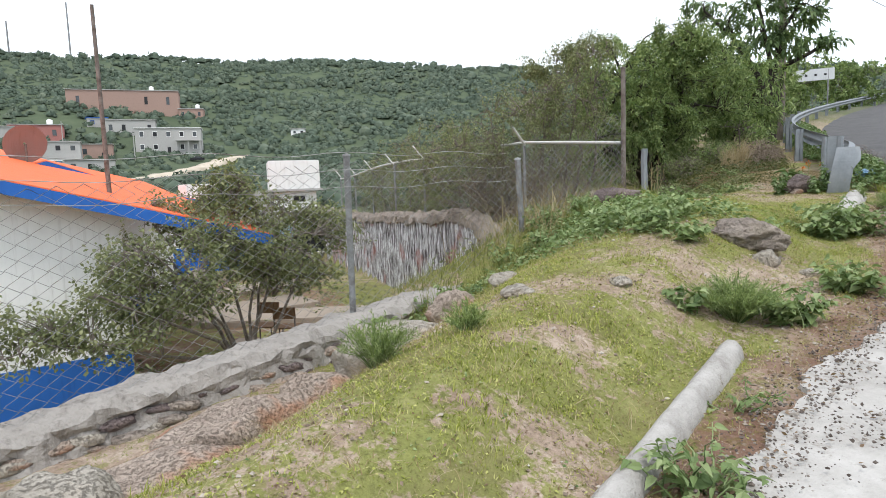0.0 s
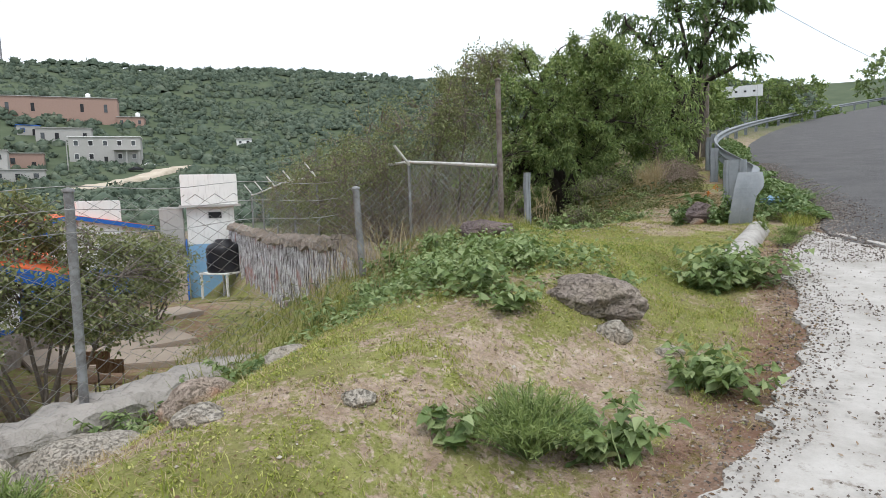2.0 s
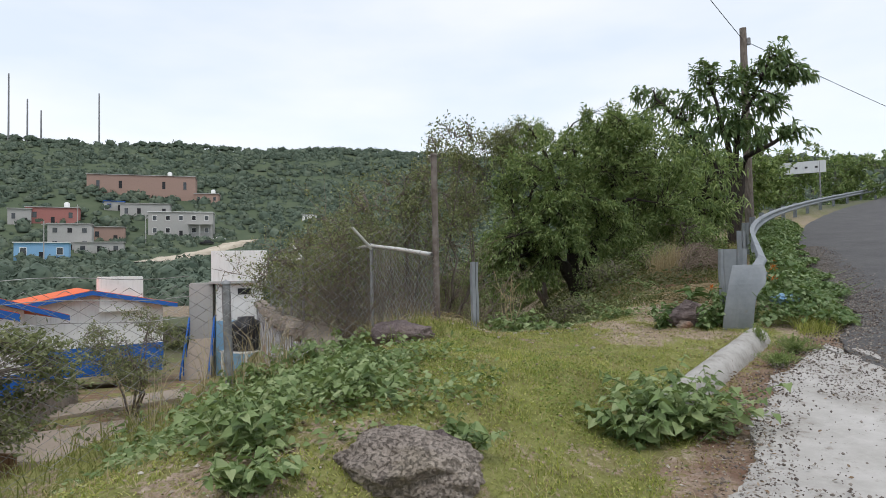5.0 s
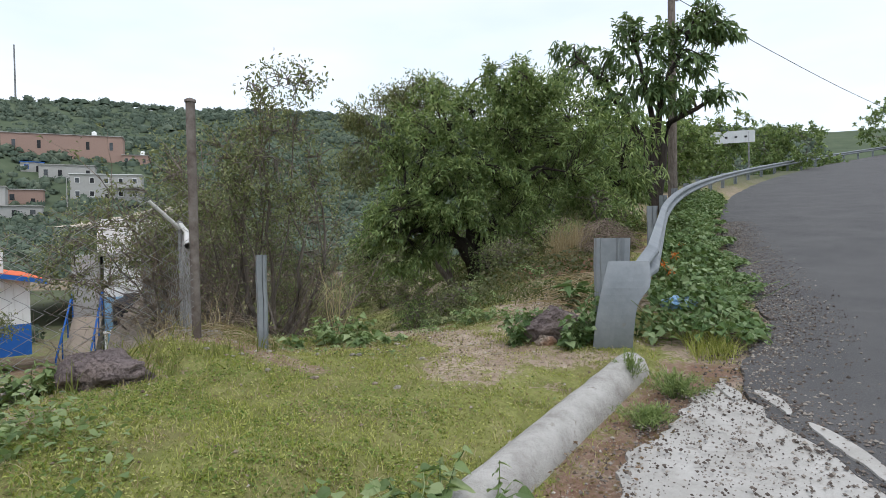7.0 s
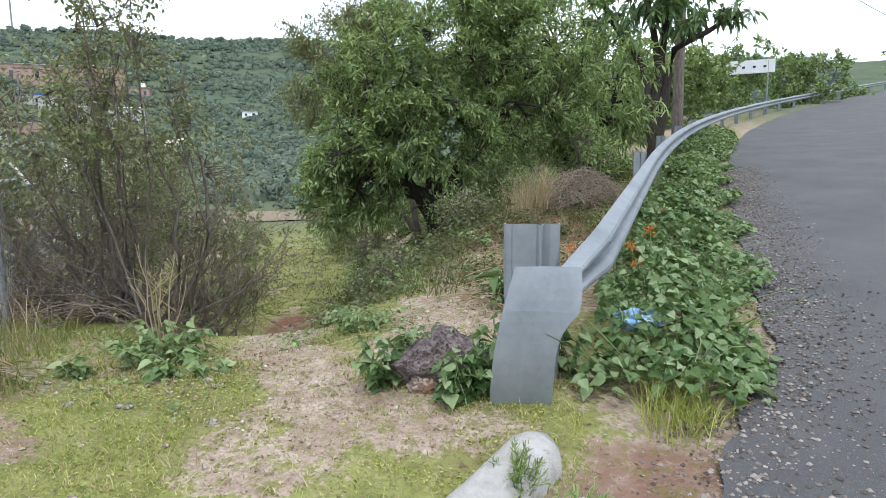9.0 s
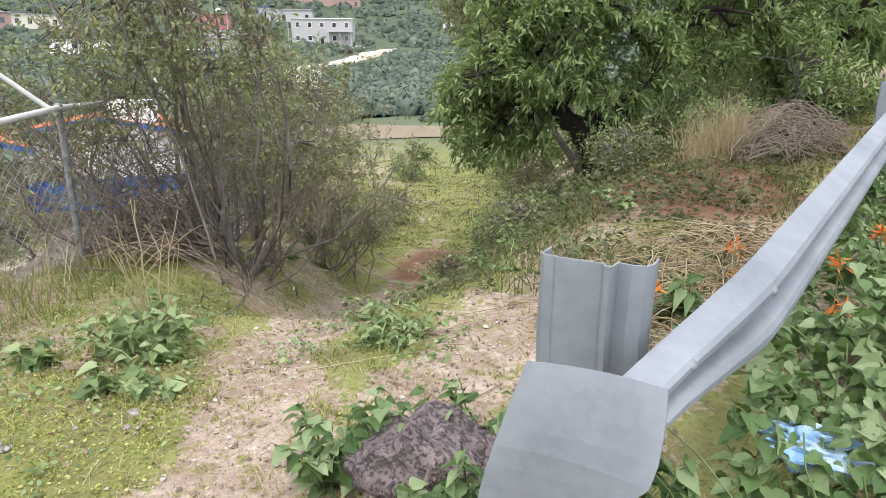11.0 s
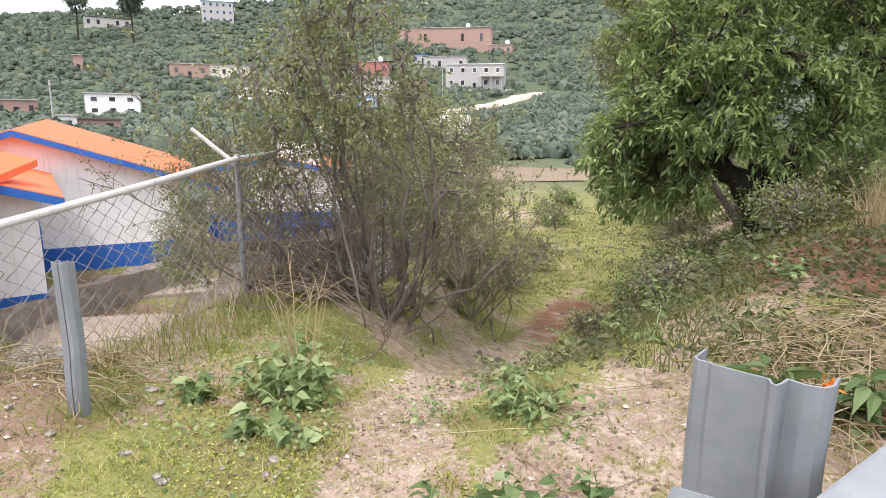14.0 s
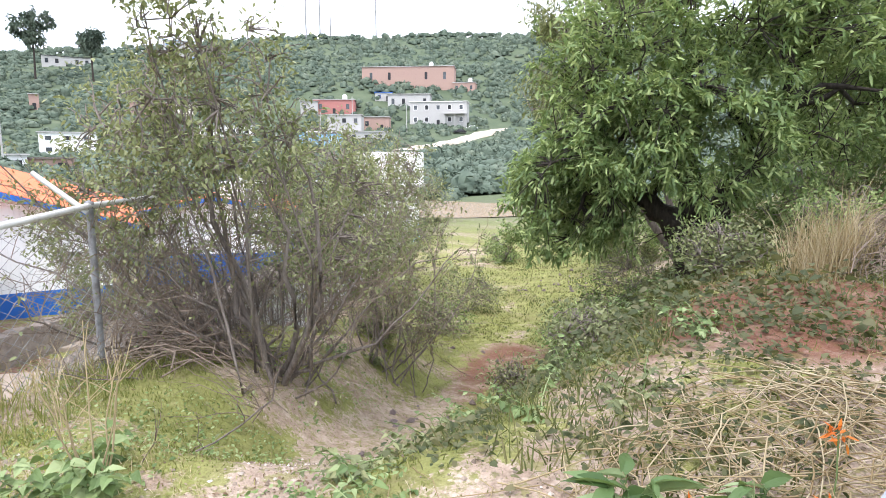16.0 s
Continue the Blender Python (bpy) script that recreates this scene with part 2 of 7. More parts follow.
BRICK = material("red_brick", painted((0.37, 0.25, 0.205), (0.30, 0.26, 0.23), 0.6), 0.95)
DARK = material("dark_opening", lambda n: n.ramp(n.noise(2), [(0.3, (0.012, 0.012, 0.014)), (0.7, (0.03, 0.03, 0.033))]), 0.4)
GLASS = material("window_glass", lambda n: n.ramp(n.noise(0.8), [(0.3, (0.03, 0.035, 0.04)), (0.7, (0.06, 0.07, 0.08))]), 0.12, spec=0.6)
BLACKTANK = material("black_plastic", lambda n: n.ramp(n.noise(3), [(0.3, (0.012, 0.012, 0.014)), (0.7, (0.028, 0.028, 0.032))]), 0.4)
MURAL = material("peeling_wall", m_mural, 0.95)
YARDCON = material("yard_concrete", painted((0.36, 0.30, 0.24), (0.2, 0.16, 0.12), 0.6), 0.9)
BARK = material("grey_brown_bark", bark_of((0.10, 0.08, 0.068), (0.28, 0.24, 0.205)), 0.95)
DARKBARK = material("dark_bark", bark_of((0.022, 0.018, 0.015), (0.07, 0.057, 0.047)), 0.95)
TWIG = material("dry_twig", bark_of((0.14, 0.10, 0.075), (0.33, 0.27, 0.21)), 0.95)
LEAF_TREE = material("lance_leaves", leaf_of([(0.0, (0.085, 0.14, 0.05)), (0.5, (0.195, 0.28, 0.10)), (1.0, (0.44, 0.52, 0.215))], True, 0.38), 0.5)
LEAF_DARK = material("dark_drooping_leaves", leaf_of([(0.0, (0.07, 0.12, 0.05)), (0.6, (0.14, 0.22, 0.085)), (1.0, (0.25, 0.34, 0.14))]), 0.5)
LEAF_BUSH = material("small_grey_green_leaves", leaf_of([(0.0, (0.115, 0.135, 0.065)), (0.5, (0.21, 0.235, 0.112)), (1.0, (0.37, 0.38, 0.19))]), 0.6)
LEAF_WEED = material("broad_weed_leaves", leaf_of([(0.0, (0.105, 0.165, 0.06)), (0.5, (0.21, 0.295, 0.11)), (1.0, (0.40, 0.47, 0.235))]), 0.55)
LEAF_LUSH = material("lush_turf_leaves", leaf_of([(0.0, (0.09, 0.15, 0.03)), (0.5, (0.19, 0.28, 0.055)), (1.0, (0.36, 0.44, 0.12))]), 0.6)
LEAF_FERN = material("feathery_leaves", leaf_of([(0.0, (0.13, 0.19, 0.06)), (0.5, (0.24, 0.32, 0.10)), (1.0, (0.40, 0.47, 0.20))]), 0.6)
LEAF_VINE = material("vine_leaves", leaf_of([(0.0, (0.06, 0.115, 0.035)), (0.5, (0.15, 0.235, 0.085)), (1.0, (0.34, 0.42, 0.22))]), 0.5)
BLADE = material("grass_blades", leaf_of([(0.0, (0.16, 0.2, 0.04)), (0.5, (0.37, 0.4, 0.075)), (1.0, (0.64, 0.61, 0.25))]), 0.6)
# LEAF_SHADE and BLADE_SHADE have the great tree's shade put into their colours
LEAF_SHADE = material("shade_tinted_undergrowth_leaves", leaf_of([(0.0, (0.045, 0.06, 0.028)), (0.5, (0.09, 0.105, 0.048)), (1.0, (0.19, 0.17, 0.09))]), 0.7)
BLADE_SHADE = material("shade_tinted_grass_blades", leaf_of([(0.0, (0.07, 0.085, 0.03)), (0.6, (0.13, 0.145, 0.05)), (1.0, (0.27, 0.22, 0.12))]), 0.8)
BLADE_DULL = material("dull_grass_blades", leaf_of([(0.0, (0.14, 0.165, 0.045)), (0.6, (0.24, 0.26, 0.075)), (1.0, (0.40, 0.35, 0.16))]), 0.7)
STRAW = material("dry_straw", leaf_of([(0.0, (0.28, 0.20, 0.10)), (0.5, (0.46, 0.36, 0.21)), (1.0, (0.62, 0.53, 0.36))]), 0.8)
LITTER = material("dead_leaves", leaf_of([(0.0, (0.13, 0.075, 0.05)), (0.5, (0.26, 0.17, 0.12)), (1.0, (0.42, 0.33, 0.26))]), 0.9)
SCRUB = material("hillside_scrub", m_scrub, 0.9)
PETAL = material("orange_petals", leaf_of([(0.0, (0.65, 0.13, 0.02)), (1.0, (0.85, 0.27, 0.05))]), 0.6)
BAG = material("blue_plastic_bag", lambda n: n.ramp(n.noise(14, 5), [(0.35, (0.18, 0.36, 0.62)), (0.6, (0.50, 0.64, 0.78))]), 0.3)
DISH = material("faded_dish_paint", painted((0.42, 0.31, 0.28), (0.25, 0.16, 0.12), 0.6), 0.8)
CLODS = material("soil_clods", leaf_of([(0.0, (0.16, 0.12, 0.09)), (0.6, (0.33, 0.27, 0.21)), (1.0, (0.62, 0.57, 0.5))], True, 0), 0.95)
GRAVEL = material("road_gravel", leaf_of([(0.0, (0.07, 0.055, 0.045)), (0.5, (0.17, 0.14, 0.12)), (1.0, (0.40, 0.36, 0.31))], True, 0), 0.95)
WATER = material("muddy_water", lambda n: n.ramp(n.noise(0.3), [(0.3, (0.24, 0.16, 0.085)), (0.7, (0.30, 0.205, 0.115))]), 0.25)
DIRTROAD = material("pale_dirt_road", lambda n: n.ramp(n.noise(0.5, 5), [(0.3, (0.44, 0.37, 0.28)), (0.7, (0.60, 0.53, 0.43))]), 0.95)
SIGNWHITE = material("sign_back", painted((0.6, 0.61, 0.62), (0.2, 0.2, 0.2), 0.4), 0.5)
WOOD = material("brown_wood", bark_of((0.13, 0.07, 0.04), (0.30, 0.18, 0.10)), 0.8)
CARPAINT = material("white_car_paint", lambda n: n.ramp(n.noise(2), [(0.3, (0.7, 0.7, 0.7)), (0.7, (0.8, 0.8, 0.8))]), 0.3)


# ---- mesh helpers ----
def quick(name, verts, faces, mat, smooth=False):
    """A mesh from arrays: verts (n, 3), faces a list of (k, corners) index arrays."""
    me = bpy.data.meshes.new(name)
    verts = np.asarray(verts, dtype=np.float32)
    me.vertices.add(len(verts))
    me.vertices.foreach_set("co", verts.ravel())
    faces = [np.asarray(f, dtype=np.int32) for f in faces if len(f)]
    loops = np.concatenate([f.ravel() for f in faces])
    sizes = np.concatenate([np.full(len(f), f.shape[1], dtype=np.int32) for f in faces])
    me.loops.add(len(loops))
    me.loops.foreach_set("vertex_index", loops)
    me.polygons.add(len(sizes))
    me.polygons.foreach_set("loop_start", np.concatenate([[0], np.cumsum(sizes)[:-1]]).astype(np.int32))
    me.polygons.foreach_set("use_smooth", np.full(len(sizes), smooth))
    me.update(calc_edges=True)
    me.materials.append(mat)
    return me


def from_bm(name, bm, mat, smooth=False):
    me = bpy.data.meshes.new(name)
    bm.to_mesh(me)
    bm.free()
    me.materials.append(mat)
    if smooth:
        me.polygons.foreach_set("use_smooth", np.full(len(me.polygons), True))
    return me


def part(name, me, parent, label=""):
    ob = new(name, me)
    ob.parent = parent
    return tagged(ob, label)


def thing(name, label, category, group="", kind="", at=(0, 0, 0)):
    ob = new(name)
    ob.empty_display_size = 0.1
    ob.location = at
    return tagged(ob, label, category, group, kind)


def box_bm(x0, x1, y0, y1, z0, z1, bevel=0.0, bm=None):
    own = bm is None
    bm = bm or bmesh.new()
    r = bmesh.ops.create_cube(bm, size=1.0, matrix=Matrix.LocRotScale(((x0 + x1) / 2, (y0 + y1) / 2, (z0 + z1) / 2), None, (x1 - x0, y1 - y0, z1 - z0)))
    if bevel and own:
        bmesh.ops.bevel(bm, geom=bm.edges[:], offset=bevel, segments=2, affect="EDGES")
    return bm


def tubes(paths, sides=6):
    """Verts and faces of tapered tubes: each path is (points (n, 3), radii (n,))."""
    vs, fs, base = [], [], 0
    ang = np.arange(sides) * 2 * np.pi / sides
    for pts, rad in paths:
        pts = np.asarray(pts, float)
        n = len(pts)
        tan = np.gradient(pts, axis=0)
        tan /= np.linalg.norm(tan, axis=1)[:, None] + 1e-9
        ref = np.where(np.abs(tan[:, 2:3]) < 0.9, np.array([[0, 0, 1.0]]), np.array([[1.0, 0, 0]]))
        u = np.cross(tan, ref)
        u /= np.linalg.norm(u, axis=1)[:, None] + 1e-9
        v = np.cross(tan, u)
        ring = pts[:, None] + np.asarray(rad)[:, None, None] * (np.cos(ang)[None, :, None] * u[:, None] + np.sin(ang)[None, :, None] * v[:, None])
        vs.append(ring.reshape(-1, 3))
        i = np.arange(n - 1)[:, None] * sides + np.arange(sides)[None]
        j = np.arange(n - 1)[:, None] * sides + (np.arange(sides)[None] + 1) % sides
        fs.append(np.stack([i, j, j + sides, i + sides], -1).reshape(-1, 4) + base)
        base += n * sides
    return np.concatenate(vs), [np.concatenate(fs)]


def tube_mesh(name, paths, mat, sides=6):
    v, f = tubes(paths, sides)
    return quick(name, v, f, mat, True)


def hashed(ix, iy, seed):
    h = (ix.astype(np.int64) * 374761393 + iy.astype(np.int64) * 668265263 + seed * 974634541) & 0x7FFFFFFF
    h = ((h ^ (h >> 13)) * 1274126177) & 0x7FFFFFFF
    return ((h ^ (h >> 16)) & 0xFFFF) / 65535.0


def vnoise(x, y, scale, seed=0, octaves=3):
    """Smooth value noise between 0 and 1."""
    x, y = np.asarray(x, float) / scale, np.asarray(y, float) / scale
    total, amp, norm = 0.0, 1.0, 0.0
    for o in range(octaves):
        ix, iy = np.floor(x), np.floor(y)
        fx, fy = x - ix, y - iy
        fx, fy = fx * fx * (3 - 2 * fx), fy * fy * (3 - 2 * fy)
        a, b = hashed(ix, iy, seed + o), hashed(ix + 1, iy, seed + o)
        c, d = hashed(ix, iy + 1, seed + o), hashed(ix + 1, iy + 1, seed + o)
        total = total + amp * ((a * (1 - fx) + b * fx) * (1 - fy) + (c * (1 - fx) + d * fx) * fy)
        norm += amp
        amp, x, y = amp * 0.5, x * 2 + 17.3, y * 2 + 9.1
    return total / norm


def sm(v, lo, hi):
    t = np.clip((np.asarray(v, float) - lo) / (hi - lo), 0, 1)
    return t * t * (3 - 2 * t)


# ---- lie of the land ----
EYE0 = (2.5, 8.0)


def road_z(y):
    y = np.asarray(y, float)
    z = 0.62 + 0.097 * (np.clip(y, -60, 130) - 1.9) + 0.00035 * np.clip(y - 15, 0, 90) ** 2
    return z


def rail_x(y):
    return 3.0 + 0.0045 * np.clip(np.asarray(y, float) - 19, 0, 120) ** 2


def kerb_x(y):
    return 1.0 + 0.235 * (np.asarray(y, float) - 4.1)


def fence_a(x, y):      # metres beyond the roadside fence
    return -0.932 * (x + 0.12) + 0.363 * (y - 11.37)


def fence_b(x, y):      # metres beyond the fence that runs down to the school wall
    return -0.66 * (x + 0.12) - 0.75 * (y - 11.37)


def wall_off(x, y):      # metres from the school wall's face into the yard
    return -0.693 * (x + 3.43) - 0.721 * (y - 13.55)


def wall_run(x, y):      # metres along the school wall, away from the road
    return -0.721 * (x + 3.43) + 0.693 * (y - 13.55)


def along_path(x, y):
    return -0.57 * (x - 0.3) + 0.82 * (y - 13.8)


def beside_path(x, y):      # to the road's side of the footpath
    return 0.82 * (x - 0.3) + 0.57 * (y - 13.8)


def bump(x, y, cx, cy, rx, ry, h):
    return h * np.exp(-((x - cx) / rx) ** 2 - ((y - cy) / ry) ** 2)


def land_z(x, y):
    x, y = np.asarray(x, float), np.asarray(y, float)
    road = road_z(y)
    # verge between kerb and fence
    k = kerb_x(y) - x
    drop = np.interp(y, [3, 5.5, 7, 9.3, 12], [0.9, 0.88, 0.8, 0.24, 0.2])
    edge = np.interp(y, [4, 7], [0.85, 1.3])
    verge = road + (0.30 - 0.24 * sm(y, 9.0, 11.8)) * sm(k, 0.0, 0.9) - drop * sm((k - edge) / (np.interp(y, [4, 7], [3.0, 3.4]) - edge), 0, 1)
    verge += bump(x, y, 0.15, 9.9, 0.8, 0.7, 0.12) + bump(x, y, -0.3, 11.3, 0.85, 0.85, 0.42) + bump(x, y, 1.2, 8.2, 0.8, 0.6, 0.1)
    # footpath, the bank under the road and the shelf by the fence
    s, q, e = along_path(x, y), beside_path(x, y), rail_x(y) - x
    sc = np.clip(s, -1.2, 400)
    low = -0.2 - 0.008 * np.clip(sc, 0, 60) + 1.65 * np.exp(-np.clip(sc, -0.2, 90) / 2.9)
    width = 2.6 + np.clip(y - 13.8, 0, 60) * 0.65
    bank = road + (low - road) * sm((e - 0.9) / (width - 0.9), 0, 1) ** 1.6
    shelf = np.clip(1.85 - 0.17 * np.hypot(x + 0.1, y - 11.6), 0.2, 2)
    shelf = low + (shelf - low) * (1 - sm(s, 4.5, 8.5))
    shelf = np.maximum(shelf, low)
    north = np.where(q > 0, bank, bank + (low + (shelf - low) * sm(-q, 0.45, 1.7) - bank) * sm(-q, 0.0, 0.9))
    w = sm(y, 11.9, 13.9)
    z = verge + (north - verge) * w
    # school yard beyond the fences
    run = wall_run(x, y)
    yard = -0.85 - 0.03 * np.clip(run, 0, 10.5) - 0.125 * np.clip(run - 10.5, 0, 13)
    soft = 1 - sm(run, -1.2, 0.7)
    z = z + (yard - z) * sm(fence_a(x, y), 0.15, 2.8) * sm((wall_off(x, y) + 0.3 + 0.4 * soft) / (0.25 + 1.3 * soft), 0, 1)
    # road and apron
    z = np.where(y < 12.4, np.where(x > kerb_x(y), road, z), np.where(e < 0.35, road, z))
    # the far valley side and its ridge
    r, az = np.hypot(x - EYE0[0], y - EYE0[1]), np.degrees(np.arctan2(-(x - EYE0[0]), y - EYE0[1]))
    rise = np.interp(r, [0, 62, 120, 175, 200, 225, 245, 270, 330, 430, 560, 900, 1600], [-1, -0.6, 2.2, 6.0, 9.0, 14.5, 21, 31, 52, 88, 84, 60, 20])
    share = np.interp(az, [-180, -110, -60, -14, 22, 35, 62, 87, 110, 180], [0.3, 0.3, 0.4, 0.70, 0.9, 1.0, 0.98, 0.66, 0.4, 0.3])
    hill = rise * share + (vnoise(x, y, 60, 5) - 0.5) * np.clip(r - 120, 0, 200) * 0.05
    far = sm(r, 48, 80) * np.where(x > rail_x(y) - 1.0, sm(r, 85, 190), 1.0)
    z = z + (hill - z) * far
    near = 1 - sm(r, 20, 60)
    rough = (vnoise(x, y, 0.9, 2, 4) - 0.5) * 0.11 * near + (vnoise(x, y, 0.22, 8, 2) - 0.5) * 0.03 * near
    paved = np.where(y < 12.4, sm(x - kerb_x(y), -0.15, 0.15), sm(x - rail_x(y), 0.2, 0.6))
    return z + rough * (1 - paved) - 0.02 * paved


def apron_gap(y):     # from the kerb's line to the edge of the white apron
    return np.interp(y, [2, 4.5, 5.7, 6.8, 8.2, 9.6, 10.9, 12], [0.3, 0.34, 0.48, 0.76, 0.86, 0.62, 0.45, 0.6])


def ell(x, y, cx, cy, rx, ry, turn=0.0):
    c, s_ = math.cos(turn), math.sin(turn)
    u, v = (x - cx) * c + (y - cy) * s_, -(x - cx) * s_ + (y - cy) * c
    return 1 - sm(np.sqrt((u / rx) ** 2 + (v / ry) ** 2), 0.55, 1.15)


def grass_cover(x, y):
    """0 bare soil to 1 full turf."""
    g = 0.64 + (vnoise(x, y, 0.9, 21, 4) - 0.5) * 1.1 + (vnoise(x, y, 0.3, 24, 2) - 0.5) * 0.7
    y0 = np.asarray(y, float)
    k = kerb_x(y) - x
    g = g - 0.75 * (1 - sm(k + apron_gap(y), 0.12, 0.42)) * (y0 < 12.6)
    for cx, cy, rx, ry, turn in ((1.75, 7.15, 0.42, 0.42, 0.2), (0.95, 6.2, 0.35, 0.2, 0.3), (0.3, 5.9, 0.6, 0.16, 0.1), (0.35, 5.0, 0.6, 0.22, 0.3), (0.8, 4.2, 0.4, 0.3, 0),
                                 (-0.9, 5.3, 0.6, 0.9, 0.2), (-1.2, 3.8, 0.7, 1.0, 0), (2.4, 12.35, 0.5, 0.3, 0.2), (1.35, 12.85, 0.75, 0.22, -0.785), (2.0, 12.45, 0.5, 0.25, 0.2),
                                 (0.62, 11.55, 0.45, 0.25, 0.1), (-0.4, 11.5, 0.75, 0.4, 0.1), (1.85, 11.85, 0.45, 0.4, 0.4), (0.1, 10.6, 0.6, 0.35, 0.2), (2.0, 13.9, 0.55, 0.8, -0.2), (-1.5, 12.6, 0.9, 0.5, -0.5)):
        g = g - (0.2 + 0.62 * vnoise(x, y, 0.35, 26, 2)) * ell(x, y, cx, cy, rx, ry, turn)
    g = g + 0.5 * ell(x, y, 1.5, 10.2, 1.2, 1.5) + 0.3 * ell(x, y, 0.4, 4.6, 0.8, 0.9) + 0.5 * ell(x, y, 1.0, 12.2, 0.6, 0.4) + 0.7 * ell(x, y, 1.25, 13.5, 0.4, 0.32) + 0.35 * ell(x, y, -1.5, 13.7, 1.0, 0.6)
    g = g - 0.8 * (1 - sm(np.abs(fence_a(x, y) + 0.75), 0.3, 0.75)) * (1 - sm(y0, 5.6, 6.6))
    s, q = along_path(x, y), beside_path(x, y)
    north = sm(y, 12.2, 13.4)
    wob = 0.5 * (vnoise(x, y, 2.5, 31) - 0.5)
    mid_q = np.interp(s, [-1.0, -0.4, 1.8, 3.5, 4.7, 6.4, 9.2, 15, 22], [0.22, 0.2, -0.5, -0.5, -0.2, 0.0, 0.0, -1.8, -4.1])
    g = g - north * 0.8 * (1 - sm(np.abs(q + 0.4 * wob - mid_q), 0.1, 0.4)) * (1 - 0.6 * sm(s, 4.0, 6.0))
    g = g - north * 0.6 * (1 - sm(np.abs(q - 0.1), 0.3, 0.9)) * sm(s, 5.2, 5.8) * (1 - sm(s, 7.4, 8.2))
    g = g + north * 0.3 * sm(s, 3.5, 6) * (1 - sm(np.abs(q), 1.8, 3.2))
    g = g - north * 0.2 * sm(q, 1.0, 2.0) - 0.8 * ell(x, y, 1.7, 17.0, 0.8, 1.0)
    c = np.minimum(fence_a(x, y), fence_b(x, y))
    g = g - 0.2 * sm(c, 1.0, 3.0)
    return g


def red_soil(x, y):
    s, q = along_path(x, y), beside_path(x, y)
    r = ell(x, y, -3.0, 19.0, 0.9, 2.2, 0.6) + ell(x, y, 0.6, 17.6, 1.1, 2.2, 0.1) + 0.35 * ell(x, y, 0.3, 11.8, 1.0, 0.6) + 0.9 * ell(x, y, 0.6, 20.5, 2.6, 4.6) + 1.1 * ell(x, y, 1.7, 17.1, 0.9, 1.1)
    r = r + 0.55 * (1 - sm(np.abs(kerb_x(y) - x + apron_gap(y) - 0.12), 0.14, 0.4)) * (np.asarray(y) < 12.6) + 0.5 * ell(x, y, -1.1, 3.9, 0.6, 0.9) + 0.55 * sm(np.minimum(fence_a(x, y), fence_b(x, y)), 0.8, 2.5)
    return np.clip(r, 0, 1)


def spread(lo, hi, step, far, grow=1.13):
    mid = list(np.arange(lo, hi + step / 2, step))
    out, d, v = [], step, mid[-1]
    while v < far:
        d *= grow
        v += d
        out.append(v)
    back, d, v = [], step, mid[0]
    while v > -far:
        d *= grow
        v -= d
        back.append(v)
    return np.array(back[::-1] + mid + out)


gx, gy = spread(-7.0, 5.0, 0.14, 1500), spread(1.0, 24.0, 0.14, 1500)
X, Y = np.meshgrid(gx, gy)
Z = land_z(X, Y)
nx = len(gx)
ii = (np.arange(len(gy) - 1)[:, None] * nx + np.arange(nx - 1)[None]).ravel()
ground_me = quick("ground", np.stack([X.ravel(), Y.ravel(), Z.ravel()], 1), [np.stack([ii, ii + 1, ii + nx + 1, ii + nx], 1)], GROUND, True)
for label_, field in (("grass", grass_cover(X, Y)), ("red", red_soil(X, Y)), ("far", 0.8 * sm(np.hypot(X - 2.5, Y - 8), 24, 48) + 0.2 * sm(np.hypot(X - 2.5, Y - 8), 48, 85))):
    at = ground_me.attributes.new(label_, "FLOAT", "POINT")
    at.data.foreach_set("value", np.asarray(field, dtype=np.float32).ravel())
ground = tagged(new("ground", ground_me), "patchy green turf and tan bare soil falling to a valley", "ground", kind="structure")


def strip(name, ys, left, right, lift, mat, cols=8, edge=0.0, seed=1):
    """A paved sheet between two curves of y, lying on the land's road plane."""
    t = np.linspace(0, 1, cols)
    L, Rr = left(ys), right(ys)
    if edge:
        L = L + (vnoise(ys, ys * 0, 0.35, seed, 3) - 0.5) * edge + (vnoise(ys, ys * 0 + 3, 0.07, seed + 1, 2) - 0.5) * edge * 0.45
        Rr = Rr + (vnoise(ys, ys * 0 + 5, 0.35, seed + 3, 3) - 0.5) * edge
    xs = L[:, None] + (Rr - L)[:, None] * t
    yy = np.repeat(ys[:, None], cols, 1)
    zz = road_z(yy) + lift + (vnoise(xs, yy, 1.2, 4) - 0.5) * 0.012
    top = np.stack([xs, yy, zz], -1).reshape(-1, 3)
    low = top - np.array([0, 0, 0.05])
    n_, m_ = len(ys), cols
    a = (np.arange(n_ - 1)[:, None] * m_ + np.arange(m_ - 1)[None]).ravel()
    faces = [np.stack([a, a + 1, a + m_ + 1, a + m_], 1)]
    rim = np.arange(n_ - 1) * m_
    k = n_ * m_
    faces.append(np.stack([rim, rim + m_, rim + m_ + k, rim + k], 1))
    rim2 = rim + m_ - 1
    faces.append(np.stack([rim2 + m_, rim2, rim2 + k, rim2 + m_ + k], 1))
    return quick(name, np.concatenate([top, low]), faces, mat, False)


def asphalt_left(y):
    return np.where(y > 12.0, rail_x(y) + 0.64 + 0.34 * sm(y, 12.2, 14), 3.62 + (12.0 - y) * 0.36)


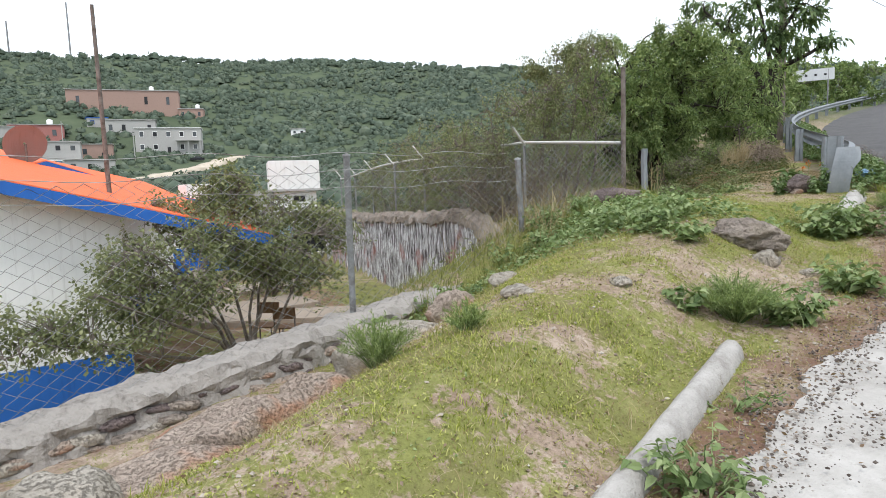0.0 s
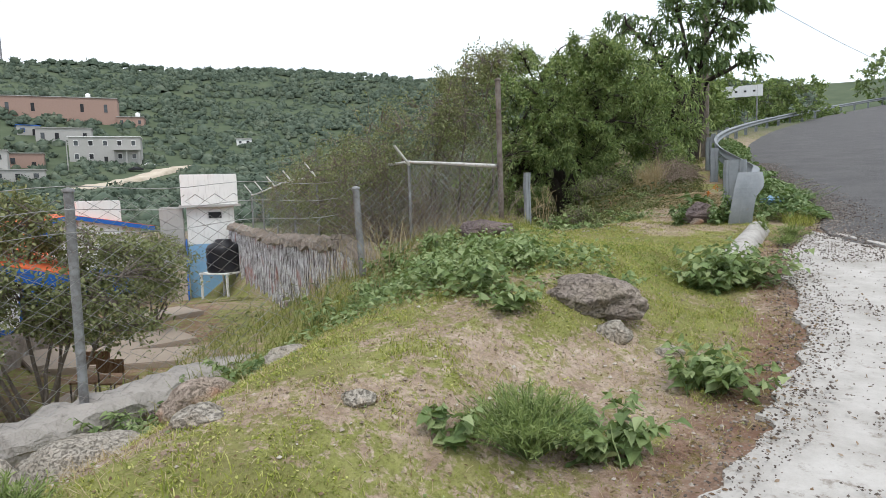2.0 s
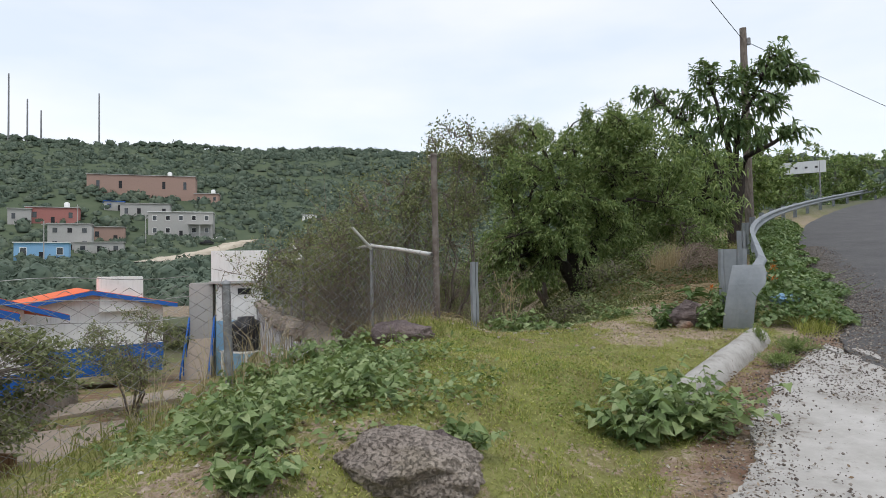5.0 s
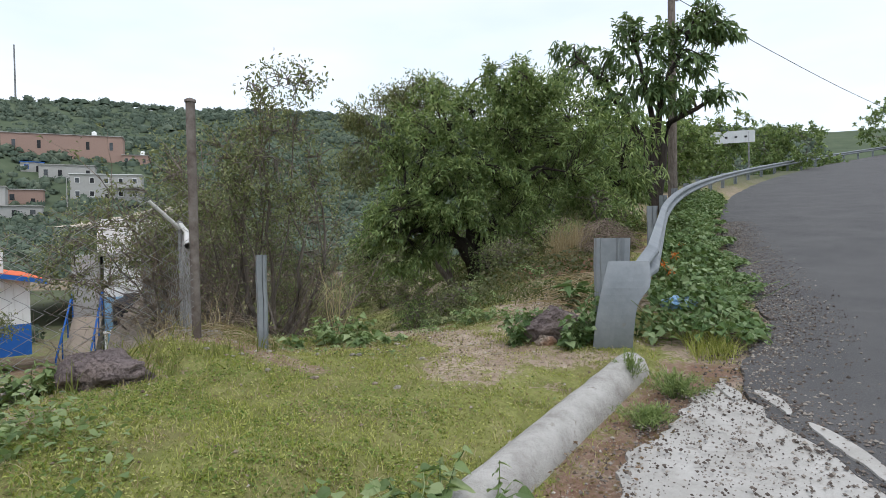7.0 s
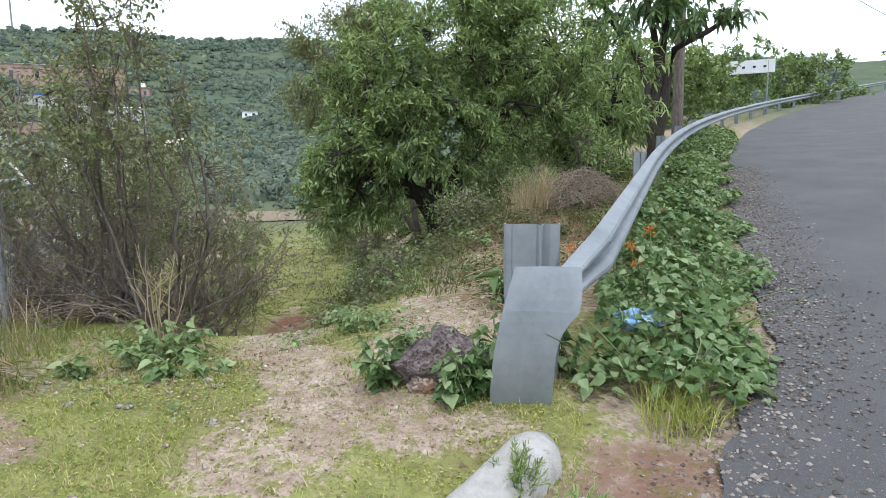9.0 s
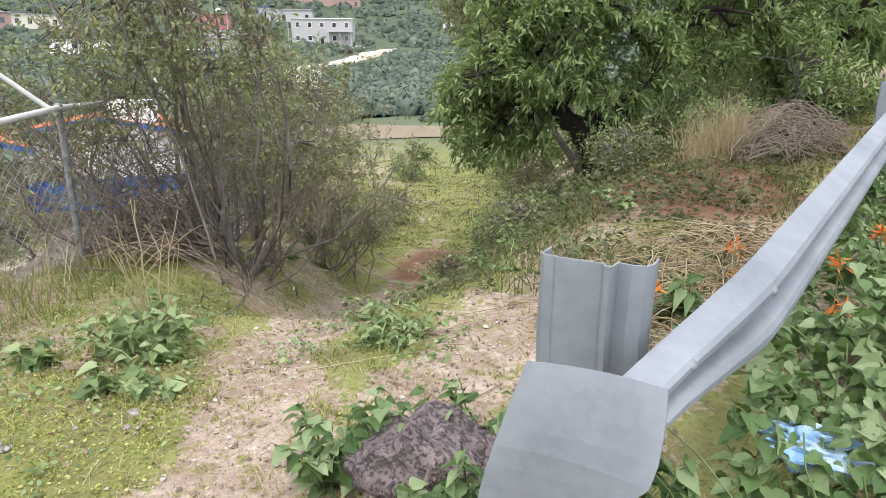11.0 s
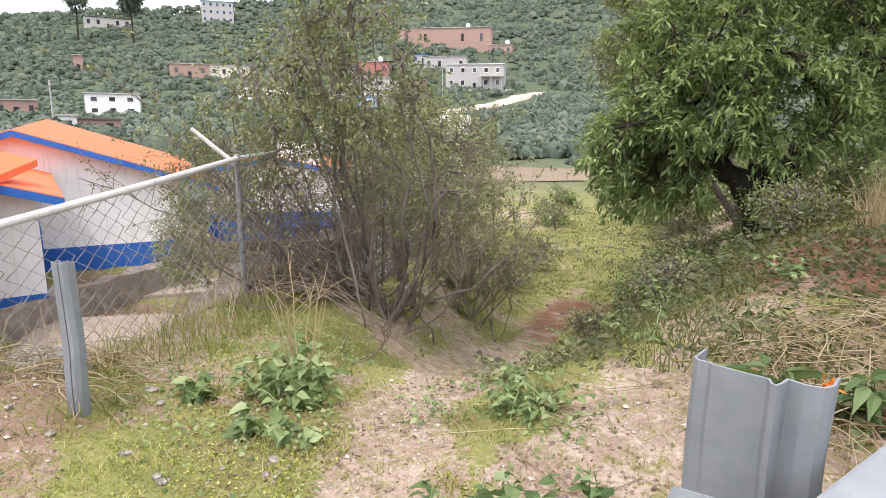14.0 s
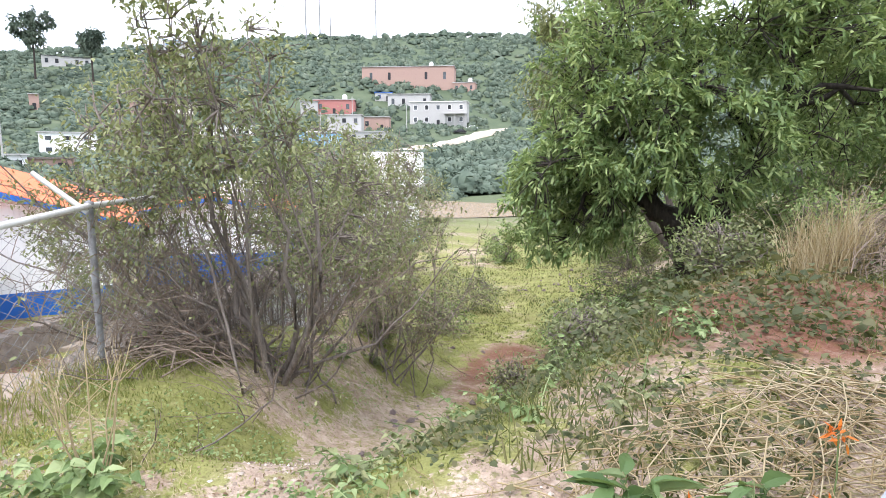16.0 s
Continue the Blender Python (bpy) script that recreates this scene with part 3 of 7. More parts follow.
road = tagged(new("road", strip("road", np.concatenate([np.arange(-30, 9, 1.0), np.arange(9, 30, 0.15), np.arange(30, 125, 1.0)]), asphalt_left,
                                lambda y: np.where(y > 11.8, rail_x(y) + 7.8, 10.8), 0.012, ASPHALT, 14, 0.16, 3)), "worn dark grey asphalt country road curving uphill", "road", kind="structure")
apron = tagged(new("pavement", strip("pavement", np.arange(-4, 12.2, 0.03), lambda y: kerb_x(y) + apron_gap(y), lambda y: np.minimum(asphalt_left(y) + 0.02, 8.5) - sm(y, 11.3, 12.2) * 0.12,
                                     0.009, APRON, 30, 0.2, 7)), "cracked whitish cement apron strewn with dark gravel", "pavement", kind="structure")


flakes = thing("cement_flakes", "broken white cement flakes beside the asphalt edge", "pavement", kind="structure")
for y0, y1, off, wide in ((10.2, 10.75, 0.10, 0.07), (10.85, 11.5, 0.09, 0.09), (11.58, 11.95, 0.06, 0.07), (11.75, 12.05, -0.14, 0.1), (9.3, 10.0, 0.12, 0.06)):
    part("flake", strip("flake", np.arange(y0, y1, 0.04), lambda y: asphalt_left(y) + off, lambda y: asphalt_left(y) + off + wide * np.sqrt(np.clip((y - y0) * (y1 - y) * 4 / (y1 - y0) ** 2, 0.02, 1)), 0.024, APRON, 4, 0.06, int(y0 * 7)), flakes)


# ---- kerb, rubble wall, guardrail ----
def sweep(name, pts, profile, mat, jitter=0.0, seed=0, smooth=True, closed=False):
    """Sweeps a profile of (sideways, up) points along plan points; sideways is to the right of the way."""
    pts = np.asarray(pts, float)
    tan = np.gradient(pts, axis=0)
    tan[:, 2] = 0
    tan /= np.linalg.norm(tan, axis=1)[:, None]
    right = np.stack([tan[:, 1], -tan[:, 0], 0 * tan[:, 0]], 1)
    pr = np.asarray(profile, float)
    v = pts[:, None] + right[:, None] * pr[None, :, 0:1] + np.array([0, 0, 1.0])[None, None] * pr[None, :, 1:2]
    if jitter:
        rng = np.random.default_rng(seed)
        w = rng.normal(0, jitter, v.shape)
        w[1:-1] = (w[:-2] + 2 * w[1:-1] + w[2:]) / 2.6
        v = v + w
    n_, m_ = v.shape[:2]
    cols = m_ if closed else m_ - 1
    a = np.arange(n_ - 1)[:, None] * m_ + np.arange(cols)[None]
    b = np.arange(n_ - 1)[:, None] * m_ + (np.arange(cols)[None] + 1) % m_
    faces = [np.stack([a, a + m_, b + m_, b], -1).reshape(-1, 4)]
    me = quick(name, v.reshape(-1, 3), faces, mat, smooth)
    bm = bmesh.new()
    bm.from_mesh(me)
    if closed:
        bmesh.ops.holes_fill(bm, edges=[e for e in bm.edges if e.is_boundary])
    bmesh.ops.recalc_face_normals(bm, faces=bm.faces)
    bm.to_mesh(me)
    bm.free()
    return me


def kerb(y0, y1, label, rise, seed, width):
    ys = np.arange(y0, y1 + 0.01, 0.07)
    xs = kerb_x(ys) - 0.02 + 0.05 * (y0 > 8)
    zs = road_z(ys) + rise
    end = np.clip(np.minimum(ys - y0, y1 - ys) / 0.16, 0.25, 1) ** 0.5
    me = sweep("kerb", np.stack([xs, ys, zs], 1), [(a * width, b) for a, b in ((-0.16, -0.3), (-0.15, -0.08), (-0.11, 0.0), (-0.04, 0.035), (0.04, 0.035), (0.11, 0.0), (0.15, -0.08), (0.17, -0.3))], CONCRETE, 0.0025, seed)
    co = np.empty(len(me.vertices) * 3, np.float32)
    me.vertices.foreach_get("co", co)
    co = co.reshape(-1, 8, 3)
    mid = co.mean(1, keepdims=True)
    co[:, :, :2] = mid[:, :, :2] + (co[:, :, :2] - mid[:, :, :2]) * end[:, None, None]
    co[:, 2:6, 2] -= ((1 - end) * 0.12)[:, None]
    for row, s_ in ((0, -1), (-1, 1)):
        co[row, :, 2] = np.minimum(co[row, :, 2], co[row, 0, 2] + 0.06)
    me.vertices.foreach_set("co", co.ravel())
    me.update()
    return tagged(new("kerb", me), label, "kerb", "kerb along the road")


kerb(1.0, 5.85, "rounded whitewashed concrete kerb half sunk in turf", 0.05, 1, 0.5)
kerb(9.6, 12.42, "thick rounded concrete kerb end by the guardrail", 0.09, 2, 0.84)


def blob(name, size, mat, seed, rough=0.22, sub=3, flat=0.0):
    """A rock: an icosphere pushed about by noise, with chipped planes."""
    bm = bmesh.new()
    bmesh.ops.create_icosphere(bm, subdivisions=sub, radius=1.0)
    rng = random.Random(seed)
    cuts = [(Vector((rng.uniform(-1, 1), rng.uniform(-1, 1), rng.uniform(-0.3, 1))).normalized(), rng.uniform(0.62, 0.9)) for _ in range(7)]
    off = Vector((seed * 3.1, seed * 1.7, seed * 0.9))
    for v in bm.verts:
        p = v.co.copy()
        for nrm, d in cuts:
            over = p.dot(nrm) - d
            if over > 0:
                p -= nrm * over * 0.85
        p *= 1 + rough * (noise.noise(p * 1.6 + off) + 0.45 * noise.noise(p * 4.5 + off) + 0.2 * noise.noise(p * 11 + off))
        v.co = Vector((p.x * size[0], p.y * size[1], p.z * size[2]))
    return from_bm(name, bm, mat, True)


def rock(name, x, y, size, mat, label, seed, turn=0.0, sink=0.35, rough=0.22, sub=4, group="", tilt=0.0):
    ob = new(name, blob(name, size, mat, seed, rough, sub))
    ob.matrix_world = pose(x, y, float(land_z(x, y)) + size[2] * (1 - 2 * sink) * 0.9, tilt, 0, turn)
    return tagged(ob, label, "rock", group)


# rubble wall under the roadside fence
ys = np.arange(2.2, 8.8, 0.045)
wall_top = np.interp(ys, [2.2, 4.0, 4.5, 5.2, 6.8, 8.0, 8.8], [0.34, 0.49, 0.57, 0.64, 0.82, 0.92, 0.94])
rubble = thing("rubble_wall", "low grey rubble and mortar wall beneath a wire fence", "wall")
part("mortar", sweep("mortar", np.stack([-2.93 + 0.389 * (ys - 4.2) + 0.04, ys, wall_top], 1),
                     [(-0.24, -1.0), (-0.22, -0.3), (-0.21, -0.03), (-0.17, 0.0), (-0.06, 0.008), (0.05, 0.004), (0.13, -0.006), (0.18, -0.05), (0.19, -0.11), (0.17, -0.15), (0.18, -0.22), (0.21, -0.3), (0.26, -0.7)], MORTAR, 0.016, 5, False), rubble)
stone_mats = (PURPLE, RUSTY, PALE, LAVA)
stone_me = [blob("stone", (0.13, 0.05, 0.045), stone_mats[i % 4], 40 + i, 0.35, 2) for i in range(6)]
rng = random.Random(4)
for i in range(64):
    y = 2.8 + 5.6 * (i // 2) / 32 + rng.uniform(-0.07, 0.07)
    o = new("stone", stone_me[rng.randrange(6)])
    o.parent = rubble
    zt = float(np.interp(y, [2.6, 4.0, 4.5, 5.2, 6.8, 8.0, 8.8], [0.34, 0.49, 0.57, 0.64, 0.82, 0.92, 0.94]))
    side, dz = ((0.155, -0.19), (0.19, -0.29))[i % 2]
    o.matrix_local = pose(-2.93 + 0.389 * (y - 4.2) + 0.04 + side, y - side * 0.36, zt + dz + rng.uniform(-0.03, 0.03), rng.uniform(-15, 15), rng.uniform(-12, 12), rng.uniform(62, 76)) @ Matrix.Scale(rng.uniform(0.5, 1.2), 4)

RAIL_H = 0.745
W_FACE = [(0.0, -0.155), (0.012, -0.15), (0.07, -0.115), (0.08, -0.095), (0.08, -0.07), (0.07, -0.05), (0.012, -0.015), (0.006, 0.0), (0.012, 0.015), (0.07, 0.05), (0.08, 0.07), (0.08, 0.095), (0.07, 0.115), (0.012, 0.15), (0.0, 0.155)]
W_CLOSED = W_FACE + [(a - 0.007, b) for a, b in W_FACE[::-1]]
guardrail = thing("guardrail", "galvanised steel W-beam guardrail along the road edge", "guardrail")


def rail_line(y):
    y = np.asarray(y, float)
    return np.where(y < 18.7, 3.018 - 0.078 * (y - 12.75) / 5.95, rail_x(y) - 0.06)


def squeezed(p):
    f_ = 0.55 + 0.45 * float(sm(p[1], 12.8, 13.7))
    top_ = float(road_z(p[1])) + RAIL_H
    s_ = 1 - float(sm(p[1], 12.75, 13.5))
    return Vector((p[0] - 0.10 * s_, p[1], top_ - (top_ - p[2]) * f_ - 0.10 * s_))


def beam(y0, y1, step):
    yy = np.arange(y0, y1 + step / 2, step)
    p = np.stack([rail_line(yy), yy, road_z(yy) + RAIL_H - 0.155], 1)
    me = sweep("beam", p, W_CLOSED, ZINC, 0.0, smooth=False, closed=True)
    if y0 < 13:     # the end is squeezed behind the end plate
        for v_ in me.vertices:
            v_.co = squeezed(v_.co)
    return me


bolt_bm = bmesh.new()
bmesh.ops.create_uvsphere(bolt_bm, u_segments=10, v_segments=6, radius=0.018)
bolt_me = from_bm("bolt", bolt_bm, POST, True)


def channel(name, w, d, h, t=0.006, lip=0.03, mat=ZINC, prof=None):
    """An upright lipped C-channel with its broad web facing -y, base at the origin."""
    prof = prof or [(-w / 2, d), (-w / 2, 0.02), (-w / 2 + 0.012, 0.0), (w * 0.05, 0.0), (w * 0.08, 0.025), (w * 0.12, 0.0), (w / 2 - 0.012, 0.0), (w / 2, 0.02), (w / 2, d), (w / 2 - lip, d)]
    bm = bmesh.new()
    rings = []
    for k in range(7):
        z = h * k / 6
        rings.append([bm.verts.new((x + 0.004 * math.sin(k * 2.1 + y * 9), y + 0.006 * math.sin(k * 1.7 + x * 7), z)) for x, y in prof])
    for a, b in zip(rings, rings[1:]):
        for i in range(len(prof) - 1):
            bm.faces.new((a[i], a[i + 1], b[i + 1], b[i]))
    bmesh.ops.recalc_face_normals(bm, faces=bm.faces)
    bmesh.ops.solidify(bm, geom=bm.faces[:], thickness=t)
    return from_bm(name, bm, mat)


stops = [12.83, 18.7] + [18.7 + 3.81 * i for i in range(1, 22)]
post_me = channel("post", 0.17, 0.1, 1.1)
for n_, (a, b) in enumerate(zip(stops, stops[1:])):
    bo = part("beam", beam(a, b + 0.12, 0.16 if a < 40 else 0.6), guardrail)
    if n_:
        o = part("post", post_me, guardrail)
        o.location = (float(rail_line(a)) - 0.16, a + 0.1, float(road_z(a)) - 0.32)
    for dy, dz in ((0.1, 0.085), (0.1, -0.085), (0.32, 0.0)) if n_ else ((0.18, 0.083), (0.62, 0.083)):
        if a > 40:
            continue
        o = part("bolt", bolt_me, bo)
        if not n_:
            o.location = squeezed((float(rail_line(a + dy)) + 0.07, a + dy, float(road_z(a + dy)) + RAIL_H - 0.155 + dz))
            continue
        o.location = (float(rail_line(a + dy)) + (0.078 if dz else 0.008), a + dy, float(road_z(a + dy)) + RAIL_H - 0.155 + dz)
end_post = part("end_post", channel("end_post", 0.27, 0.11, 1.25, prof=[(-0.14, 0.09), (-0.14, 0.015), (-0.125, 0.0), (-0.10, 0.004), (-0.09, -0.006), (0.03, -0.006), (0.042, -0.03), (0.056, -0.034), (0.062, -0.01), (0.066, 0.02), (0.10, 0.012), (0.135, 0.02), (0.15, 0.05), (0.15, 0.11)]), guardrail, "wide dented galvanised channel post")
end_post.matrix_local = pose(2.75, 12.97, 1.30, 0, 0, 14)
# the turned-down end plate
u = np.linspace(0, 1, 9)[None, :]
v = np.linspace(0, 1, 15)[:, None]
left = np.stack([2.745 - 0.07 * v[:, 0] - 0.05 * np.sin(v[:, 0] * 1.6), 12.70 - 0.03 * v[:, 0] - 0.07 * np.sin(v[:, 0] * 3.1), 2.40 - 0.72 * v[:, 0]], 1)
right = np.stack([3.05 - 0.03 * np.sin(v[:, 0] * 3.14) - 0.13 * v[:, 0], 12.78 - 0.04 * v[:, 0] - 0.07 * np.sin(v[:, 0] * 3.1), 2.40 - 0.72 * v[:, 0]], 1)
right[:, 0] = np.interp(v[:, 0], [0, 0.1, 0.27, 0.40, 0.52, 0.75, 1], [3.045, 3.058, 3.06, 2.985, 2.955, 2.935, 2.92])
grid = left[:, None] * (1 - u[..., None]) + right[:, None] * u[..., None]
grid[:, :, 1] += 0.02 * np.sin(u * np.pi * 1.0)
a = (np.arange(14)[:, None] * 9 + np.arange(8)[None]).ravel()
plate = quick("end_plate", grid.reshape(-1, 3), [np.stack([a, a + 1, a + 10, a + 9], 1)], ZINC, True)
bm = bmesh.new()
bm.from_mesh(plate)
bmesh.ops.solidify(bm, geom=bm.faces[:], thickness=0.006)
bm.to_mesh(plate)
bm.free()
plate.polygons.foreach_set("use_smooth", np.full(len(plate.polygons), False))
plate.transform(Matrix.Translation((0, -0.01, -0.03)))
part("end_plate", plate, guardrail, "flared steel end plate turned down to the ground")

# ---- fences ----
def mesh_wires(name, a, b, low, high, cell, radius, mat=WIRE):
    """Woven diamond wire between plan points a and b; low and high give z along the way, 0 to 1."""
    a, b = np.asarray(a, float), np.asarray(b, float)
    length = np.linalg.norm(b - a)
    n_ = int(length / cell)
    side = np.array([-(b - a)[1], (b - a)[0]]) / length
    paths = []
    for i in range(n_):
        t0 = (i + 0.5) / n_
        z0, z1 = low(t0), high(t0)
        rows = max(2, int((z1 - z0) / (cell * 0.62)))
        k = np.arange(rows + 1)
        # each wire swings from its own column to the next and back
        col = i + np.where((k + i) % 2 == 0, 0.0, 1.0)
        xy = a + (b - a) * (np.clip(col / n_, 0, 1))[:, None] + side * (0.02 * np.sin(col * 0.13 + k * 0.25) + 0.004 * (-1.0) ** k)[:, None]
        z = z0 + (z1 - z0) * k / rows
        paths.append((np.column_stack([xy, z]), np.full(rows + 1, radius)))
    return tube_mesh(name, paths, mat, 3)


def post_tube(name, p, h, r, mat, lean=(0, 0), cap=True):
    pts = [(p[0], p[1], p[2]), (p[0] + lean[0] * 0.5, p[1] + lean[1] * 0.5, p[2] + h * 0.5), (p[0] + lean[0], p[1] + lean[1], p[2] + h)]
    paths = [(pts, [r, r, r])]
    if cap:
        t = pts[2]
        paths.append(([t, (t[0], t[1], t[2] + 0.02), (t[0], t[1], t[2] + 0.035)], [r * 1.25, r * 1.2, 0.002]))
    return tube_mesh(name, paths, mat, 10)


def line_a(t):
    return np.array([-3.3 + 3.18 * t, 3.2 + 8.17 * t])


fence = thing("chain_link_fence", "rusty diamond wire fence on grey steel posts beside the verge", "fence")
low_a = lambda t: float(np.interp(t, [0, 0.16, 0.44, 0.68, 1], [0.3, 0.5, 0.76, 1.0, 1.5]))
high_a = lambda t: float(np.interp(t, [0, 0.44, 0.75, 0.9, 1], [2.0, 2.26, 2.3, 2.75, 3.05]))
part("wire_mesh", mesh_wires("wire_mesh", line_a(0), line_a(1), low_a, high_a, 0.082, 0.0036), fence)
for px_, py_, z0, z1, lean, r in ((-3.25, 3.3, 0.0, 2.05, (0, 0), 0.03), (-1.97, 6.77, 0.55, 2.31, (0.0, 0.02), 0.032), (-1.06, 9.34, 1.1, 2.29, (-0.05, 0.0), 0.036)):
    part("post", post_tube("post", (px_, py_, z0), z1 - z0, r, POST, lean), fence)
part("corner_post", post_tube("corner_post", (-0.12, 11.37, 1.2), 2.42, 0.034, RUSTPOST, (-0.01, 0.0)), fence, "tall rust-brown steel corner post")
part("wire_mesh", mesh_wires("wire_mesh", (-0.12, 11.37), (-2.3, 13.43), lambda t: 1.5 - 0.1 * t, lambda t: 2.53 + 0.22 * t, 0.082, 0.0036), fence)
part("wire_mesh", mesh_wires("wire_mesh", (-2.3, 13.43), (-5.2, 15.5), lambda t: 1.25 - 0.15 * t, lambda t: 2.77 - 0.05 * t, 0.1, 0.0031), fence)
part("top_pipe", tube_mesh("top_pipe", [([(-0.15, 11.33, 2.545), (-1.2, 12.4, 2.66), (-2.3, 13.43, 2.77), (-3.01, 14.08, 2.78)], [0.025] * 4)], PIPE, 8), fence, "whitewashed rusty top pipe")
part("post", post_tube("post", (-2.32, 13.44, 1.1), 1.68, 0.028, POST, (0, 0)), fence)
part("arm", tube_mesh("arm", [([(-2.30, 13.42, 2.72), (-2.42, 13.08, 3.04)], [0.024, 0.021])], PIPE, 6), fence)
for i in range(3):
    z = 2.42 - 0.16 * i
    pts = [(*line_a(t), z - 0.16 * (1 - t) - 0.02 * math.sin(t * 40)) for t in np.linspace(0, 0.7, 30)]
    part("strand", tube_mesh("strand", [(pts, [0.003] * 30)], WIRE, 4), fence)

far_fence = thing("fence", "weathered wire fence with a top pipe above the school wall", "fence")
P0, P1 = np.array([-5.9, 16.15, 2.68]), np.array([-13.6, 23.55, 2.45])
part("top_pipe", tube_mesh("top_pipe", [([P0 + (P1 - P0) * t + np.array([0, 0, 0.08 * math.sin(t * 5)]) for t in np.linspace(0, 1, 9)], [0.03] * 9)], PIPE, 6), far_fence)
for i in range(5):
    p = P0 + (P1 - P0) * i / 4
    part("post", post_tube("post", (p[0], p[1], 0.4), p[2] - 0.4, 0.03, POST), far_fence)
    part("arm", tube_mesh("arm", [([p, p + np.array([-0.25, -0.1, 0.35])], [0.025, 0.022])], PIPE, 6), far_fence)
part("wire_mesh", mesh_wires("wire_mesh", P0[:2], P1[:2], lambda t: 1.05, lambda t: 2.6 - 0.2 * t, 0.14, 0.003), far_fence)

stub = thing("steel_post", "short galvanised channel post standing alone in the turf", "post", at=(0.14, 11.81, 0))
part("channel", channel("channel", 0.085, 0.06, 1.25, 0.005, 0.0), stub)
stub.matrix_world = pose(0.14, 11.81, 1.21, 0, 0, 40)

# painted school wall
A, B = np.array([-2.62, 12.90]), np.array([-18.5, 28.17])
tt = np.linspace(0, 1, 260)
school_wall = thing("school_wall", "peeling white and maroon rubble wall with a shaggy top", "wall")
cap_z = 1.32 - 0.34 * sm(tt, 0.05, 0.5) + 0.03 * np.sin(tt * 23) - 0.35 * (1 - sm(tt, 0.0, 0.06))
part("body", sweep("body", np.column_stack([A + (B - A) * tt[:, None], cap_z]), [(-0.2, -4.2), (-0.17, -1.2), (-0.17, -0.1), (0.17, -0.1), (0.16, -1.2), (0.2, -4.2)], MURAL, 0.012, 9, False, True), school_wall)
part("coping", sweep("coping", np.column_stack([A + (B - A) * tt[:, None], cap_z]), [(-0.26, -0.16), (-0.24, 0.0), (-0.1, 0.09), (0.1, 0.09), (0.24, 0.0), (0.26, -0.16)], LAVA, 0.035, 10, False, True), school_wall, "rough dark weathered coping")


